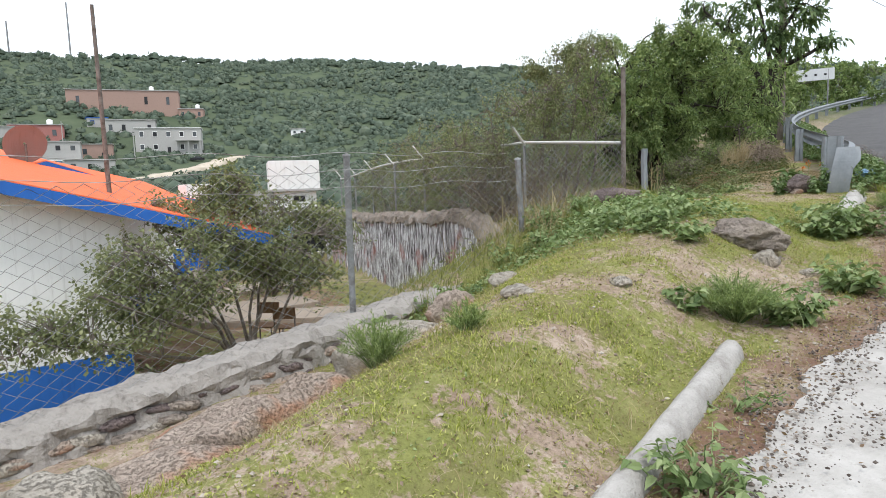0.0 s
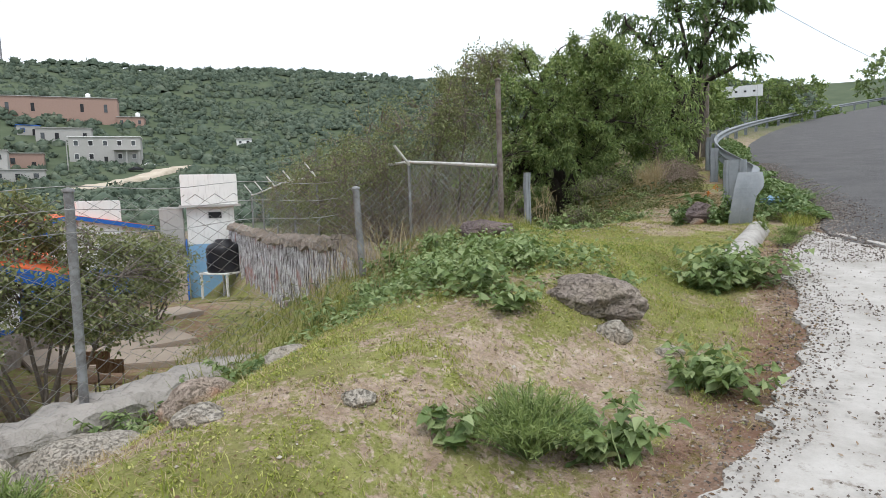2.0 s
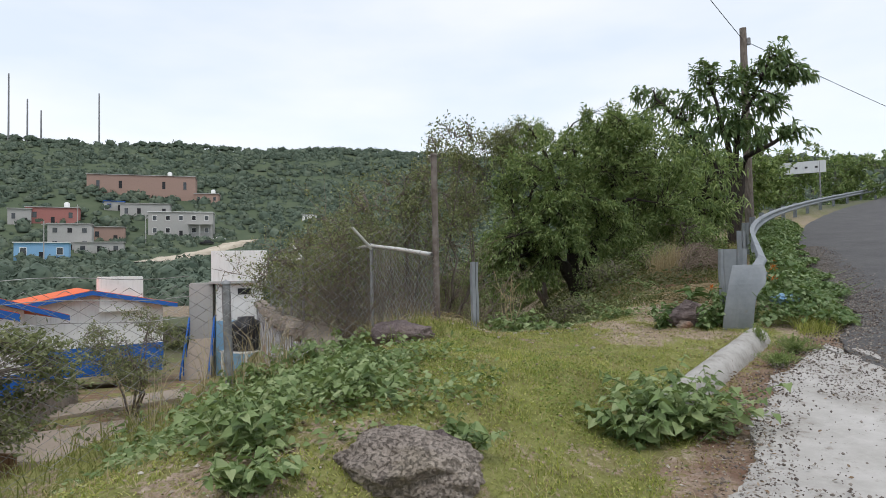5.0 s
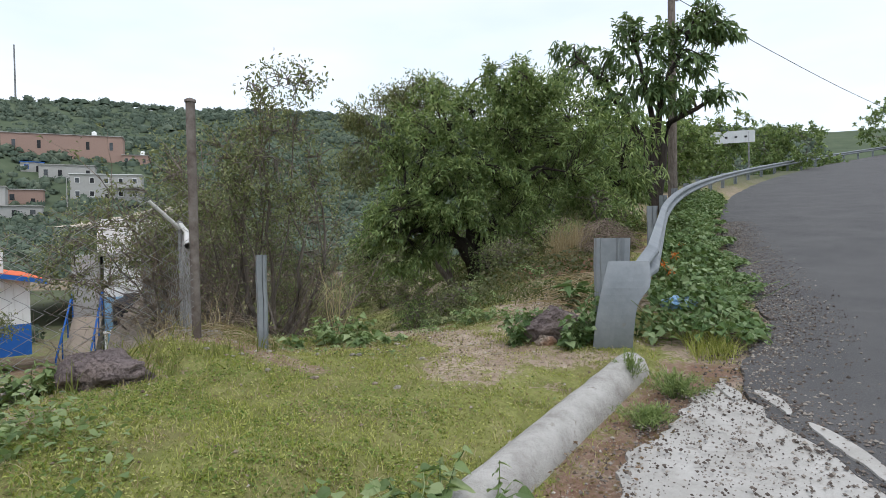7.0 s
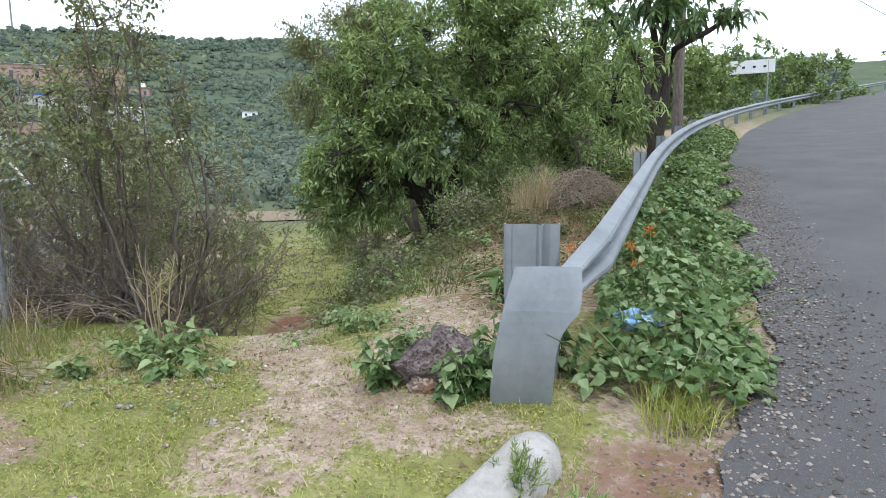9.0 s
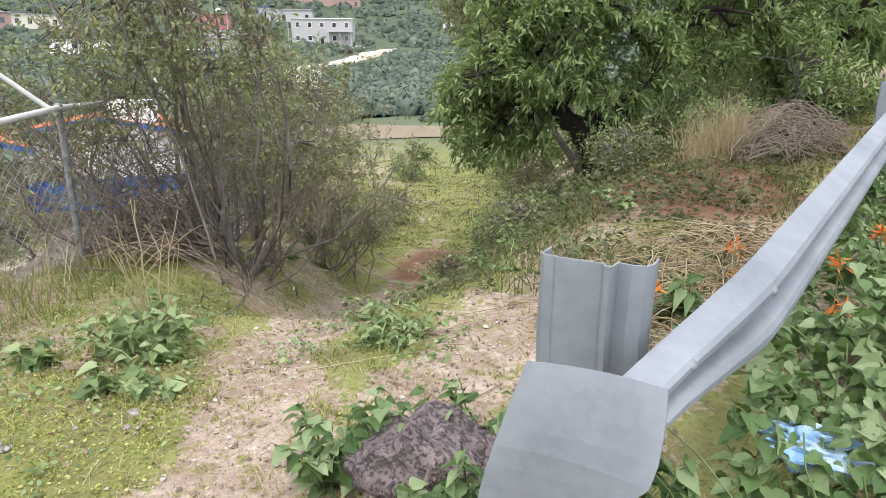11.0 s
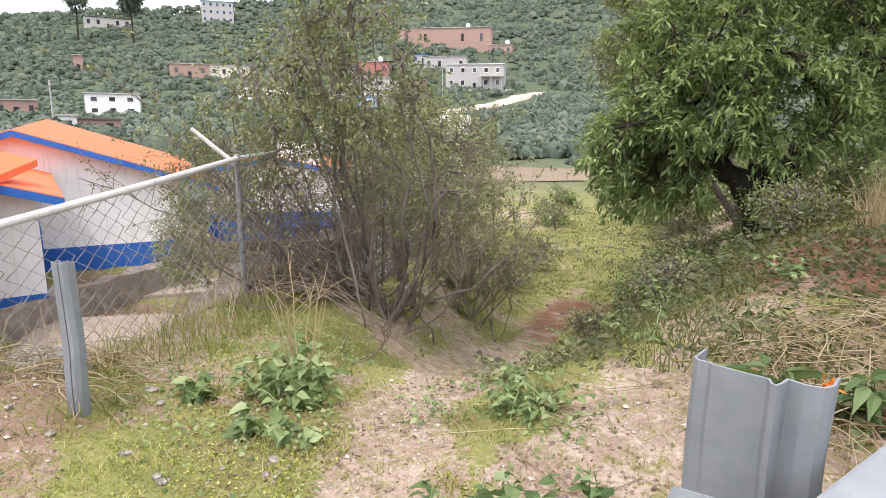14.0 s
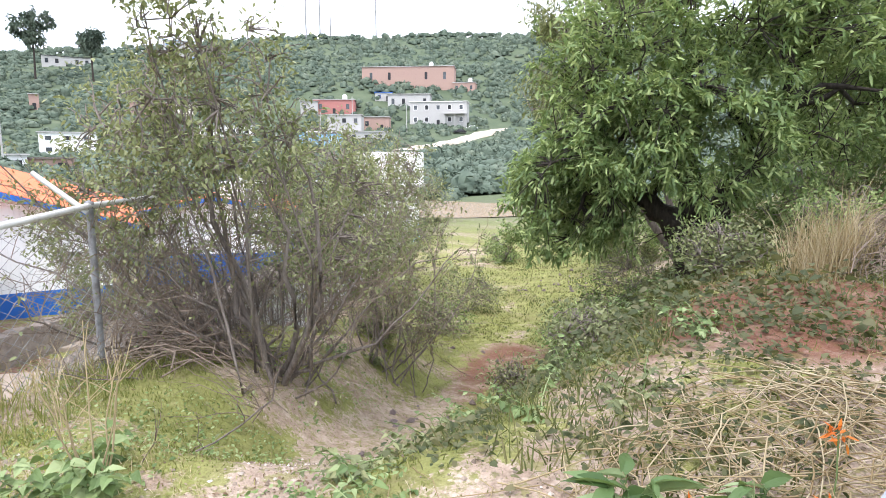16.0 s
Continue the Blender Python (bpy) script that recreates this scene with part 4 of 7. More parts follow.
# ---- school and yard ----
def gabled(name, label, corner, yaw, wide, deep, wall_h, rise, base, sill, over=0.45, porch=0.0, back=0.0):
    """A low gabled classroom. Its gable end runs along local x from 0 (right corner) to -wide and faces -y; it reaches back along +y."""
    h = thing(name, label, "school building", "school buildings")
    h.matrix_world = pose(corner[0], corner[1], base, 0, 0, yaw)
    # walls: gable ends, with the painted dado proud of them
    def gable(y0, y1):
        bm = bmesh.new()
        prof = [(-wide, -0.6), (0, -0.6), (0, wall_h), (-wide / 2, wall_h + rise), (-wide, wall_h)]
        f = bm.faces.new([bm.verts.new((x, y0, z)) for x, z in prof])
        r = bmesh.ops.extrude_face_region(bm, geom=[f])
        bmesh.ops.translate(bm, verts=[e for e in r["geom"] if isinstance(e, bmesh.types.BMVert)], vec=(0, y1 - y0, 0))
        bmesh.ops.recalc_face_normals(bm, faces=bm.faces)
        return bm
    part("gable_wall", from_bm("gable_wall", gable(0, 0.18), WHITE), h)
    part("gable_wall", from_bm("gable_wall", gable(deep - 0.18, deep), WHITE), h)
    part("side_wall", from_bm("side_wall", box_bm(-0.18, -0.003, 0.18, deep - 0.18, -0.6, wall_h), WHITE), h)
    part("side_wall", from_bm("side_wall", box_bm(-wide + 0.003, -wide + 0.18, 0.18, deep - 0.18, -0.6, wall_h), WHITE), h)
    part("dado", from_bm("dado", box_bm(-wide - 0.01, 0.012, -0.012, 0.1, -0.6, sill, 0.004), BLUE), h, "bright blue painted dado")
    part("dado", from_bm("dado", box_bm(-0.1, 0.013, 0.11, deep, -0.6, sill, 0.004), BLUE), h, "bright blue painted dado")
    for s_ in (-1, 1):
        bm = bmesh.new()
        reach = over + (porch if s_ > 0 else 0)
        x_eave = -wide / 2 + s_ * (wide / 2 + reach)
        slope = rise / (wide / 2)
        z_eave = wall_h - slope * reach
        quad = [(-wide / 2, wall_h + rise), (x_eave, z_eave)]
        vs = [bm.verts.new((x, y, z + dz + (back if y > 0 else 0))) for y in (-over, deep + over) for x, z in quad for dz in (0.02, 0.16)]
        for f in ((0, 2, 3, 1), (4, 5, 7, 6), (0, 1, 5, 4), (2, 6, 7, 3), (1, 3, 7, 5), (0, 4, 6, 2)):
            bm.faces.new([vs[i] for i in f])
        bmesh.ops.recalc_face_normals(bm, faces=bm.faces)
        slab = part("roof_slab", from_bm("roof_slab", bm, ORANGE), h, "faded orange sealed roof slab")
        bm = bmesh.new()
        vs = [bm.verts.new((x, y, z + dz)) for y in (-over - 0.03, -over) for x, z in quad for dz in (-0.02, 0.14)]
        for f in ((0, 2, 3, 1), (4, 5, 7, 6), (0, 1, 5, 4), (2, 6, 7, 3), (1, 3, 7, 5), (0, 4, 6, 2)):
            bm.faces.new([vs[i] for i in f])
        bmesh.ops.recalc_face_normals(bm, faces=bm.faces)
        part("fascia", from_bm("fascia", bm, BLUE), slab, "blue fascia board")
    for i in range(max(1, int(deep // 3))):
        y = 1.2 + i * 2.8
        w_ = part("window", from_bm("window", box_bm(-0.02, 0.03, y, y + 1.6, 1.15, 2.1, 0.004), BLUE), h)
        part("pane", from_bm("pane", box_bm(0.03, 0.036, y + 0.06, y + 0.78, 1.21, 2.04), GLASS), w_)
        part("pane", from_bm("pane", box_bm(0.03, 0.036, y + 0.82, y + 1.54, 1.21, 2.04), GLASS), w_)
    return h


gabled("classroom", "white classroom with blue dado and orange gabled roof", (-6.15, 7.5), 64, 7.0, 6.6, 2.72, 0.95, -0.98, 0.85, 0.45, 1.5, 0.95)
gabled("classroom", "small white classroom with blue dado and orange roof", (-10.66, 12.2), 88, 6.0, 6.0, 2.85, 0.9, -1.2, 0.95)
gabled("classroom", "long white classroom with blue dado and orange gabled roof", (-16.3, 16.1), 82, 8.0, 10.0, 2.95, 1.3, -1.55, 1.1, 0.45, 0.6, 0.3)
gabled("classroom", "small white annex with orange roof beyond the shrubs", (-18.2, 22.4), 62, 5.0, 6.0, 2.0, 0.5, -0.8, 0.5)

slab_y = thing("yard_path", "pale cement path and steps across the school yard", "path")
for x, y, w, d, turn, zoff in ((-5.6, 10.3, 2.6, 1.5, 24, 0.02), (-7.8, 12.8, 3.6, 1.2, 30, 0.02), (-9.5, 13.3, 3.2, 1.6, 64, 0.03), (-12.5, 15.0, 6.0, 1.4, 70, 0.03)):
    o = part("slab", from_bm("slab", box_bm(-w / 2, w / 2, -d / 2, d / 2, -0.5, 0.1, 0.02), YARDCON), slab_y)
    o.matrix_local = pose(x, y, float(land_z(x, y)) + zoff, 0, 0, turn)
low_wall = thing("low_wall", "low lava-stone retaining wall in the school yard", "wall")
o = part("course", sweep("course", np.column_stack([np.linspace(-9.2, -13.6, 40), np.linspace(10.2, 15.8, 40), np.full(40, -0.35)]), [(-0.2, -1.3), (-0.18, 0), (0.18, 0), (0.2, -1.3)], LAVA, 0.03, 3, False, True), low_wall)

# water tower with its steps
tower = thing("water_tower", "white plastered tower with blue foot and overhanging tank box", "tower")
tower.matrix_world = pose(-20.2, 28.6, -2.6, 0, 0, 43)
part("shaft", from_bm("shaft", box_bm(-1.1, 1.1, -1.1, 1.1, 0, 4.55, 0.02), WHITE), tower)
part("foot", from_bm("foot", box_bm(-1.12, 1.12, -1.12, 1.12, -0.3, 2.7, 0.01), LIGHTBLUE), tower, "light blue painted foot")
part("tank_box", from_bm("tank_box", box_bm(-1.3, 1.3, -1.3, 1.3, 4.55, 6.1, 0.03), WHITE), tower)
part("ledge", from_bm("ledge", box_bm(-1.42, 1.42, -1.42, 1.42, 4.5, 4.62, 0.01), GREY), tower)
part("vent", from_bm("vent", box_bm(-0.1, 0.5, -1.13, -1.08, 3.95, 4.25, 0.004), DARK), tower)
part("side_pillar", from_bm("side_pillar", box_bm(-2.3, -1.25, -1.2, 0.6, -0.3, 4.55, 0.03), GREY), tower)
bm = bmesh.new()
prof = [(-1.2, -0.3), (-1.2, 1.9), (-4.6, -0.2), (-4.6, -0.3)]
f = bm.faces.new([bm.verts.new((-2.3, y, z)) for y, z in prof])
r_ = bmesh.ops.extrude_face_region(bm, geom=[f])
bmesh.ops.translate(bm, verts=[e for e in r_["geom"] if isinstance(e, bmesh.types.BMVert)], vec=(1.1, 0, 0))
bmesh.ops.recalc_face_normals(bm, faces=bm.faces)
part("ramp", from_bm("ramp", bm, YARDCON), tower)
rail_paths = [([(-2.3, -4.6, 0.7), (-2.3, -1.2, 2.9), (-2.3, -0.2, 2.9)], [0.04] * 3)] + [([(-2.3, y, z), (-2.3, y, z + 0.95)], [0.03] * 2) for y, z in ((-4.6, -0.25), (-3.4, 0.5), (-2.3, 1.2), (-1.2, 1.9))]
part("handrail", tube_mesh("handrail", rail_paths, BLUE, 6), tower, "blue painted handrail")
part("handrail", tube_mesh("handrail", [([(x + 1.12, y, z) for x, y, z in p], r) for p, r in rail_paths], BLUE, 6), tower, "blue painted handrail")

bm = bmesh.new()
ring_r = [(0.0, 0.0), (0.55, 0.0), (0.58, 0.1), (0.56, 0.18), (0.59, 0.3), (0.56, 0.42), (0.59, 0.54), (0.56, 0.66), (0.58, 0.78), (0.5, 0.92), (0.28, 1.02), (0.27, 1.1), (0.0, 1.12)]
rings = [[bm.verts.new((r * math.cos(k * math.pi / 12), r * math.sin(k * math.pi / 12), z)) for k in range(24)] for r, z in ring_r]
for a_, b_ in zip(rings, rings[1:]):
    for k in range(24):
        bm.faces.new((a_[k], a_[(k + 1) % 24], b_[(k + 1) % 24], b_[k]))
bmesh.ops.remove_doubles(bm, verts=bm.verts, dist=1e-5)
tank_me = from_bm("tank", bm, BLACKTANK, True)
tank = tagged(new("water_tank", tank_me), "black ribbed plastic water tank on a white steel stand", "tank")
tank.matrix_world = pose(-16.9, 25.6, -0.95, 0, 0, 0) @ Matrix.Scale(1.3, 4)
stand = thing("tank_stand", "white welded steel stand under a black tank", "stand")
for dx, dy in ((-0.7, -0.7), (0.7, -0.7), (-0.7, 0.7), (0.7, 0.7)):
    part("leg", from_bm("leg", box_bm(-16.9 + dx - 0.04, -16.9 + dx + 0.04, 25.6 + dy - 0.04, 25.6 + dy + 0.04, -2.7, -1.02), WHITE), stand)
part("top_frame", from_bm("top_frame", box_bm(-17.68, -16.12, 24.82, 26.38, -1.02, -0.95, 0.005), WHITE), stand)
box = tagged(new("roof_tank", from_bm("roof_tank", box_bm(-0.75, 0.75, -0.75, 0.75, 0, 1.35, 0.03), WHITE)), "white cubic rooftop water cistern on an orange roof", "tank")
box.matrix_world = pose(-19.3, 21.3, 1.0, 0, 0, 60)

mast = thing("mast", "thin rusty steel mast rising beside the classroom roof", "mast", at=(-7.0, 8.0, 0))
part("pole", tube_mesh("pole", [([(0, 0, -1.0), (0, 0, 1.6)], [0.05] * 2), ([(0, 0, 1.6), (-0.02, 0, 4.75)], [0.035, 0.025])], RUSTPOST, 8), mast)

# two school chairs dumped in the yard
def chair(x, y, turn, tilt, label):
    c = thing("school_chair", label, "chair", "chairs in the yard")
    part("seat", from_bm("seat", box_bm(-0.2, 0.2, -0.2, 0.2, 0.42, 0.445, 0.008), WOOD), c)
    part("backrest", from_bm("backrest", box_bm(-0.2, 0.2, 0.19, 0.215, 0.6, 0.8, 0.008), WOOD), c)
    for dx, dy, h_ in ((-0.18, -0.18, 0.42), (0.18, -0.18, 0.42), (-0.18, 0.2, 0.8), (0.18, 0.2, 0.8)):
        part("leg", tube_mesh("leg", [([(dx, dy, 0), (dx, dy, h_)], [0.012, 0.012])], RUSTPOST, 6), c)
    c.matrix_world = pose(x, y, float(land_z(x, y)) + 0.1, tilt, 0, turn)


dish = thing("satellite_dish", "round rusty satellite dish on a short pole above the roof", "dish", at=(-10.4, 8.9, 0))
bm = bmesh.new()
rings = [[bm.verts.new((0.36 * r * math.cos(k * math.pi / 12), 0.05 * (1 - r * r), 0.36 * r * math.sin(k * math.pi / 12))) for k in range(24)] for r in (0.05, 0.35, 0.7, 1.0)]
for a_, b_ in zip(rings, rings[1:]):
    for k in range(24):
        bm.faces.new((a_[k], a_[(k + 1) % 24], b_[(k + 1) % 24], b_[k]))
bmesh.ops.solidify(bm, geom=bm.faces[:], thickness=0.012)
bowl = part("bowl", from_bm("bowl", bm, DISH), dish, "faded reddish bowl")
bowl.matrix_local = pose(0, 0, 3.0, 20, 0, 75)
part("pole", tube_mesh("pole", [([(0, 0, 1.8), (0, 0, 3.0)], [0.025] * 2)], RUSTPOST, 6), dish)

chair(-6.0, 10.0, 20, 0, "brown wooden school chair on rusty steel legs")
chair(-5.6, 10.15, 200, 0, "brown wooden school chair standing back to back with another")


# ---- plants ----
def unit(v):
    return v / (np.linalg.norm(v, axis=-1, keepdims=True) + 1e-9)


def leaf_arrays(P, D, L, W, droop, rng, wide_at=0.4):
    """Folded, drooping leaves: six points and four faces each."""
    n_ = len(P)
    D = unit(D)
    up = unit(np.array([0, 0, 1.0]) + rng.normal(0, 0.55, (n_, 3)))
    side = unit(np.cross(D, up))
    nrm = np.cross(side, D)
    L, W, droop = (np.broadcast_to(np.asarray(a, float), (n_,))[:, None] for a in (L, W, droop))
    z = np.array([[0, 0, 1.0]])
    m1 = P + D * L * wide_at - z * droop * 0.2
    m2 = P + D * L * (wide_at + 0.34) - z * droop * 0.6
    tip = P + D * L - z * droop
    v = np.stack([P, m1 - side * W * 0.5 + nrm * W * 0.12, m1 + side * W * 0.5 + nrm * W * 0.12, m2 - side * W * 0.36 + nrm * W * 0.1, m2 + side * W * 0.36 + nrm * W * 0.1, tip], 1)
    b = np.arange(n_)[:, None] * 6
    return v.reshape(-1, 3), [np.concatenate([b + np.array([[0, 2, 1]]), b + np.array([[3, 4, 5]])]), b + np.array([[1, 2, 4, 3]])]


def broad_arrays(P, D, L, W, droop, rng):
    """Broad heart-shaped leaves with a rounded outline, folded along the rib: a rib and two edges of five steps."""
    n_ = len(P)
    D = unit(D)
    up = unit(np.array([0, 0, 1.0]) + rng.normal(0, 0.45, (n_, 3)))
    side = unit(np.cross(D, up))
    nrm = np.cross(side, D)
    L, W, droop = (np.broadcast_to(np.asarray(a, float), (n_,))[:, None] for a in (L, W, droop))
    z = np.array([[0, 0, 1.0]])
    rows = []
    for u_, w_ in ((0.0, 0.16), (0.16, 0.47), (0.36, 0.5), (0.62, 0.33), (0.84, 0.13)):
        mid = P + D * L * u_ - z * droop * u_ ** 1.6
        wave = rng.normal(0, 0.05, (n_, 1)) * W
        rows += [mid - side * W * w_ + nrm * (W * w_ * 0.35 + wave) - D * L * (0.07 if u_ == 0 else 0), mid, mid + side * W * w_ + nrm * (W * w_ * 0.35 - wave) - D * L * (0.07 if u_ == 0 else 0)]
    rows.append(P + D * L - z * droop)
    b = np.arange(n_)[:, None] * 16
    quads = [b + np.array([[3 * k + a, 3 * k + a + 1, 3 * k + a + 4, 3 * k + a + 3]]) for k in range(4) for a in (0, 1)]
    return np.stack(rows, 1).reshape(-1, 3), [np.concatenate(quads), np.concatenate([b + np.array([[12, 13, 15]]), b + np.array([[13, 14, 15]])])]


def leaves_mesh(name, P, D, L, W, droop, mat, seed, wide_at=0.4, broad=False):
    rng = np.random.default_rng(seed)
    v, f = broad_arrays(P, D, L, W, droop, rng) if broad else leaf_arrays(P, D, L, W, droop, rng, wide_at)
    return quick(name, v, f, mat)


def curve(a, b, sag, n_=6, rng=None, wob=0.0):
    t = np.linspace(0, 1, n_)[:, None]
    a, b = np.asarray(a, float), np.asarray(b, float)
    p = a + (b - a) * t + np.array([0, 0, 1.0]) * (sag * np.sin(t * np.pi))
    if wob:
        w = rng.normal(0, wob, p.shape)
        w[0] = 0
        p = p + w
    return p


def tree(name, label, base, forks, blobs, twigs, leaf, mat, bark, seed, trunk_r, twig_len=0.5, per_twig=22, category="tree", droop=0.5, up=0.15, wide_at=0.4, gaps=0.42):
    """A tree: trunk from base through forks, limbs to points in the crown's lobes, sprays of leaves on their ends."""
    rng = np.random.default_rng(seed)
    t = thing(name, label, category, at=(0, 0, 0))
    base = np.asarray(base, float)
    nodes, paths = [], []
    for fork in forks:
        pts = [base] + [np.asarray(p, float) for p in fork]
        fine = np.concatenate([curve(a, b, 0.0, 5, rng, trunk_r * 0.25)[:-1] for a, b in zip(pts, pts[1:])] + [[pts[-1]]])
        rad = trunk_r * np.linspace(1, 0.3, len(fine)) / (1.0 if len(forks) == 1 else 1.15)
        rad[0] *= 1.35
        paths.append((fine, rad))
        nodes += list(zip(fine[2:], rad[2:]))
    part("trunk", tube_mesh("trunk", paths, bark, 9), t)
    npos = np.array([p for p, _ in nodes])
    total = sum(b[6] for b in blobs)
    ends = []
    for cx, cy, cz, rx, ry, rz, n_ in blobs:
        k = max(3, int(n_ * twigs / total))
        d = unit(rng.normal(0, 1, (k, 3)))
        r = rng.uniform(0.45, 1.0, (k, 1)) ** 0.6 * rng.uniform(0.85, 1.12, (k, 1))
        ends.append(np.array([cx, cy, cz]) + d * r * np.array([rx, ry, rz]))
    ends = np.concatenate(ends)
    keep = vnoise(ends[:, 0] * 1.0 + ends[:, 2] * 0.7, ends[:, 1] + ends[:, 2], 0.75, seed, 2) > gaps
    ends = ends[keep]
    limbs = []
    main = ends[:: max(1, len(ends) // 46)]
    mpts, mrad = [npos], [np.array([r for _, r in nodes])]
    for e in main:
        i = int(np.argmin(np.linalg.norm(npos - e, axis=1) + 0.4 * np.maximum(0, npos[:, 2] - e[2])))
        c = curve(npos[i], e, up, 7, rng, 0.035)
        rr = np.linspace(min(nodes[i][1] * 0.65, trunk_r * 0.4), 0.008, 7)
        limbs.append((c, rr))
        mpts.append(c[2:])
        mrad.append(rr[2:])
    allp = np.concatenate(mpts)
    for e in ends:
        i = int(np.argmin(np.linalg.norm(allp - e, axis=1)))
        if np.linalg.norm(allp[i] - e) > 0.06:
            limbs.append((curve(allp[i], e, 0.03, 4, rng, 0.012), np.linspace(0.008, 0.003, 4)))
    part("branching", tube_mesh("branching", limbs, bark, 5), t)["kind"] = "stuff"
    centre = np.array([np.average([b[k] for b in blobs], weights=[b[6] for b in blobs]) for k in range(3)])
    n_ = len(ends)
    out = unit(ends - centre + np.array([0, 0, 0.3])) + rng.normal(0, 0.5, (n_, 3))
    out = np.repeat(unit(out)[:, None], per_twig, 1)
    s_ = rng.uniform(-0.55, 0.6, (n_, per_twig, 1))
    P = ends[:, None] + out * s_ * twig_len + rng.normal(0, twig_len * 0.13, (n_, per_twig, 3))
    D = out * 0.6 + rng.normal(0, 0.75, (n_, per_twig, 3)) + np.array([0, 0, -0.15])
    P, D = P.reshape(-1, 3), D.reshape(-1, 3)
    size = rng.uniform(0.65, 1.25, len(P))
    part("crown", leaves_mesh("crown", P, D, leaf[0] * size, leaf[1] * size, leaf[0] * droop * rng.uniform(0.2, 1, len(P)), mat, seed + 1, wide_at), t)["kind"] = "stuff"
    return t


def gz(x, y, dz=0.0):
    return float(land_z(x, y)) + dz


# the great tree below the road, its neighbours, and the tall one by the pole
tree("tree", "spreading tree with dark leaning trunk and lance-shaped leaves", (-0.75, 20.2, gz(-0.75, 20.2, -0.2)),
     [[(-0.95, 20.3, 2.6), (-1.1, 20.5, 3.6), (-1.6, 20.6, 5.0)], [(-1.1, 20.0, 2.4), (-1.6, 19.6, 2.8), (-2.0, 19.2, 3.2)], [(-0.5, 20.5, 2.9), (0.2, 21.0, 4.6)]],
     [(-1.9, 19.0, 2.7, 1.0, 0.9, 0.9, 5), (-1.5, 19.5, 4.3, 1.25, 1.1, 1.1, 5), (-0.8, 20.4, 4.9, 1.3, 1.2, 0.9, 4), (0.1, 20.2, 5.5, 0.6, 0.6, 0.5, 1.2), (-1.9, 20.0, 5.6, 0.6, 0.6, 0.45, 1.2), (-2.2, 20.8, 4.4, 0.85, 1.0, 1.1, 3), (-3.3, 20.6, 2.3, 0.75, 0.8, 0.8, 2.2), (-0.2, 19.5, 3.3, 0.85, 0.8, 0.75, 3), (0.6, 20.8, 4.2, 1.2, 1.2, 1.2, 4), (-2.6, 20.2, 2.7, 0.7, 0.8, 0.8, 2), (-0.9, 18.7, 3.4, 0.7, 0.6, 0.6, 2), (-0.55, 20.4, 5.95, 0.18, 0.2, 0.3, 0.3), (0.1, 20.4, 6.0, 0.2, 0.2, 0.3, 0.3), (0.7, 20.5, 5.45, 0.25, 0.3, 0.25, 0.4)],
     2900, (0.12, 0.031), LEAF_TREE, DARKBARK, 11, 0.24, 0.26, 26, up=0.2, droop=0.25)
tree("tree", "dense leafy tree standing on the bank below the guardrail", (1.0, 23.2, gz(1.0, 23.2, -0.2)),
     [[(1.0, 23.1, 3.2), (0.7, 23.0, 5.2)], [(1.3, 23.2, 3.0), (1.9, 23.3, 4.4)]],
     [(0.4, 22.8, 5.2, 1.6, 1.5, 1.3, 5), (1.7, 22.6, 4.3, 1.2, 1.3, 1.4, 4), (-0.6, 23.6, 5.6, 1.5, 1.3, 1.1, 4), (1.6, 22.0, 3.2, 0.9, 0.9, 0.9, 3)],
     950, (0.17, 0.038), LEAF_TREE, DARKBARK, 12, 0.18, 0.36, 22)
tree("tree", "tall tree with upright limbs and big drooping dark leaves", (2.5, 26.0, gz(2.5, 26.0, -0.2)),
     [[(2.5, 26, 4.4), (2.7, 25.9, 6.4), (3.6, 25.9, 8.4)], [(2.2, 26.0, 5.2), (1.3, 25.8, 6.7), (0.4, 25.8, 7.7)], [(2.5, 26.0, 5.6), (2.0, 25.9, 7.9)], [(2.9, 26.0, 5.6), (4.2, 25.9, 6.2)]],
     [(0.25, 25.9, 7.75, 0.5, 0.5, 0.45, 2), (1.05, 25.8, 7.3, 0.65, 0.6, 0.55, 3), (1.85, 25.9, 8.1, 0.35, 0.45, 0.6, 2), (2.75, 25.9, 7.85, 0.5, 0.6, 0.55, 2.5), (3.75, 25.9, 8.3, 0.5, 0.5, 0.75, 3), (4.25, 25.8, 7.9, 0.4, 0.4, 0.25, 1.2),
      (2.4, 25.9, 6.9, 0.85, 0.7, 0.55, 3.5), (1.5, 25.8, 6.3, 0.85, 0.7, 0.5, 3), (3.1, 25.9, 6.2, 0.5, 0.5, 0.4, 1.5), (4.1, 25.9, 6.25, 0.45, 0.35, 0.18, 1), (3.5, 25.9, 7.2, 0.45, 0.5, 0.35, 1.5), (0.0, 25.9, 7.2, 0.35, 0.4, 0.2, 0.8)],
     330, (0.24, 0.07), LEAF_DARK, DARKBARK, 13, 0.15, 0.3, 18, droop=0.7, gaps=0.3)
tree("tree", "slim pale-leaved acacia behind the great tree", (-2.2, 22.6, gz(-2.2, 22.6, -0.2)),
     [[(-2.6, 22.3, 2.8), (-3.7, 21.7, 4.8)], [(-3.4, 22.0, 3.0), (-2.7, 21.9, 5.2)]], [(-3.9, 21.6, 5.6, 1.1, 1.0, 0.55, 4), (-2.8, 21.8, 6.0, 0.9, 0.8, 0.45, 3), (-4.3, 21.5, 4.4, 0.8, 0.8, 0.6, 2)], 620, (0.10, 0.03), LEAF_BUSH, BARK, 14, 0.09, 0.36, 24)


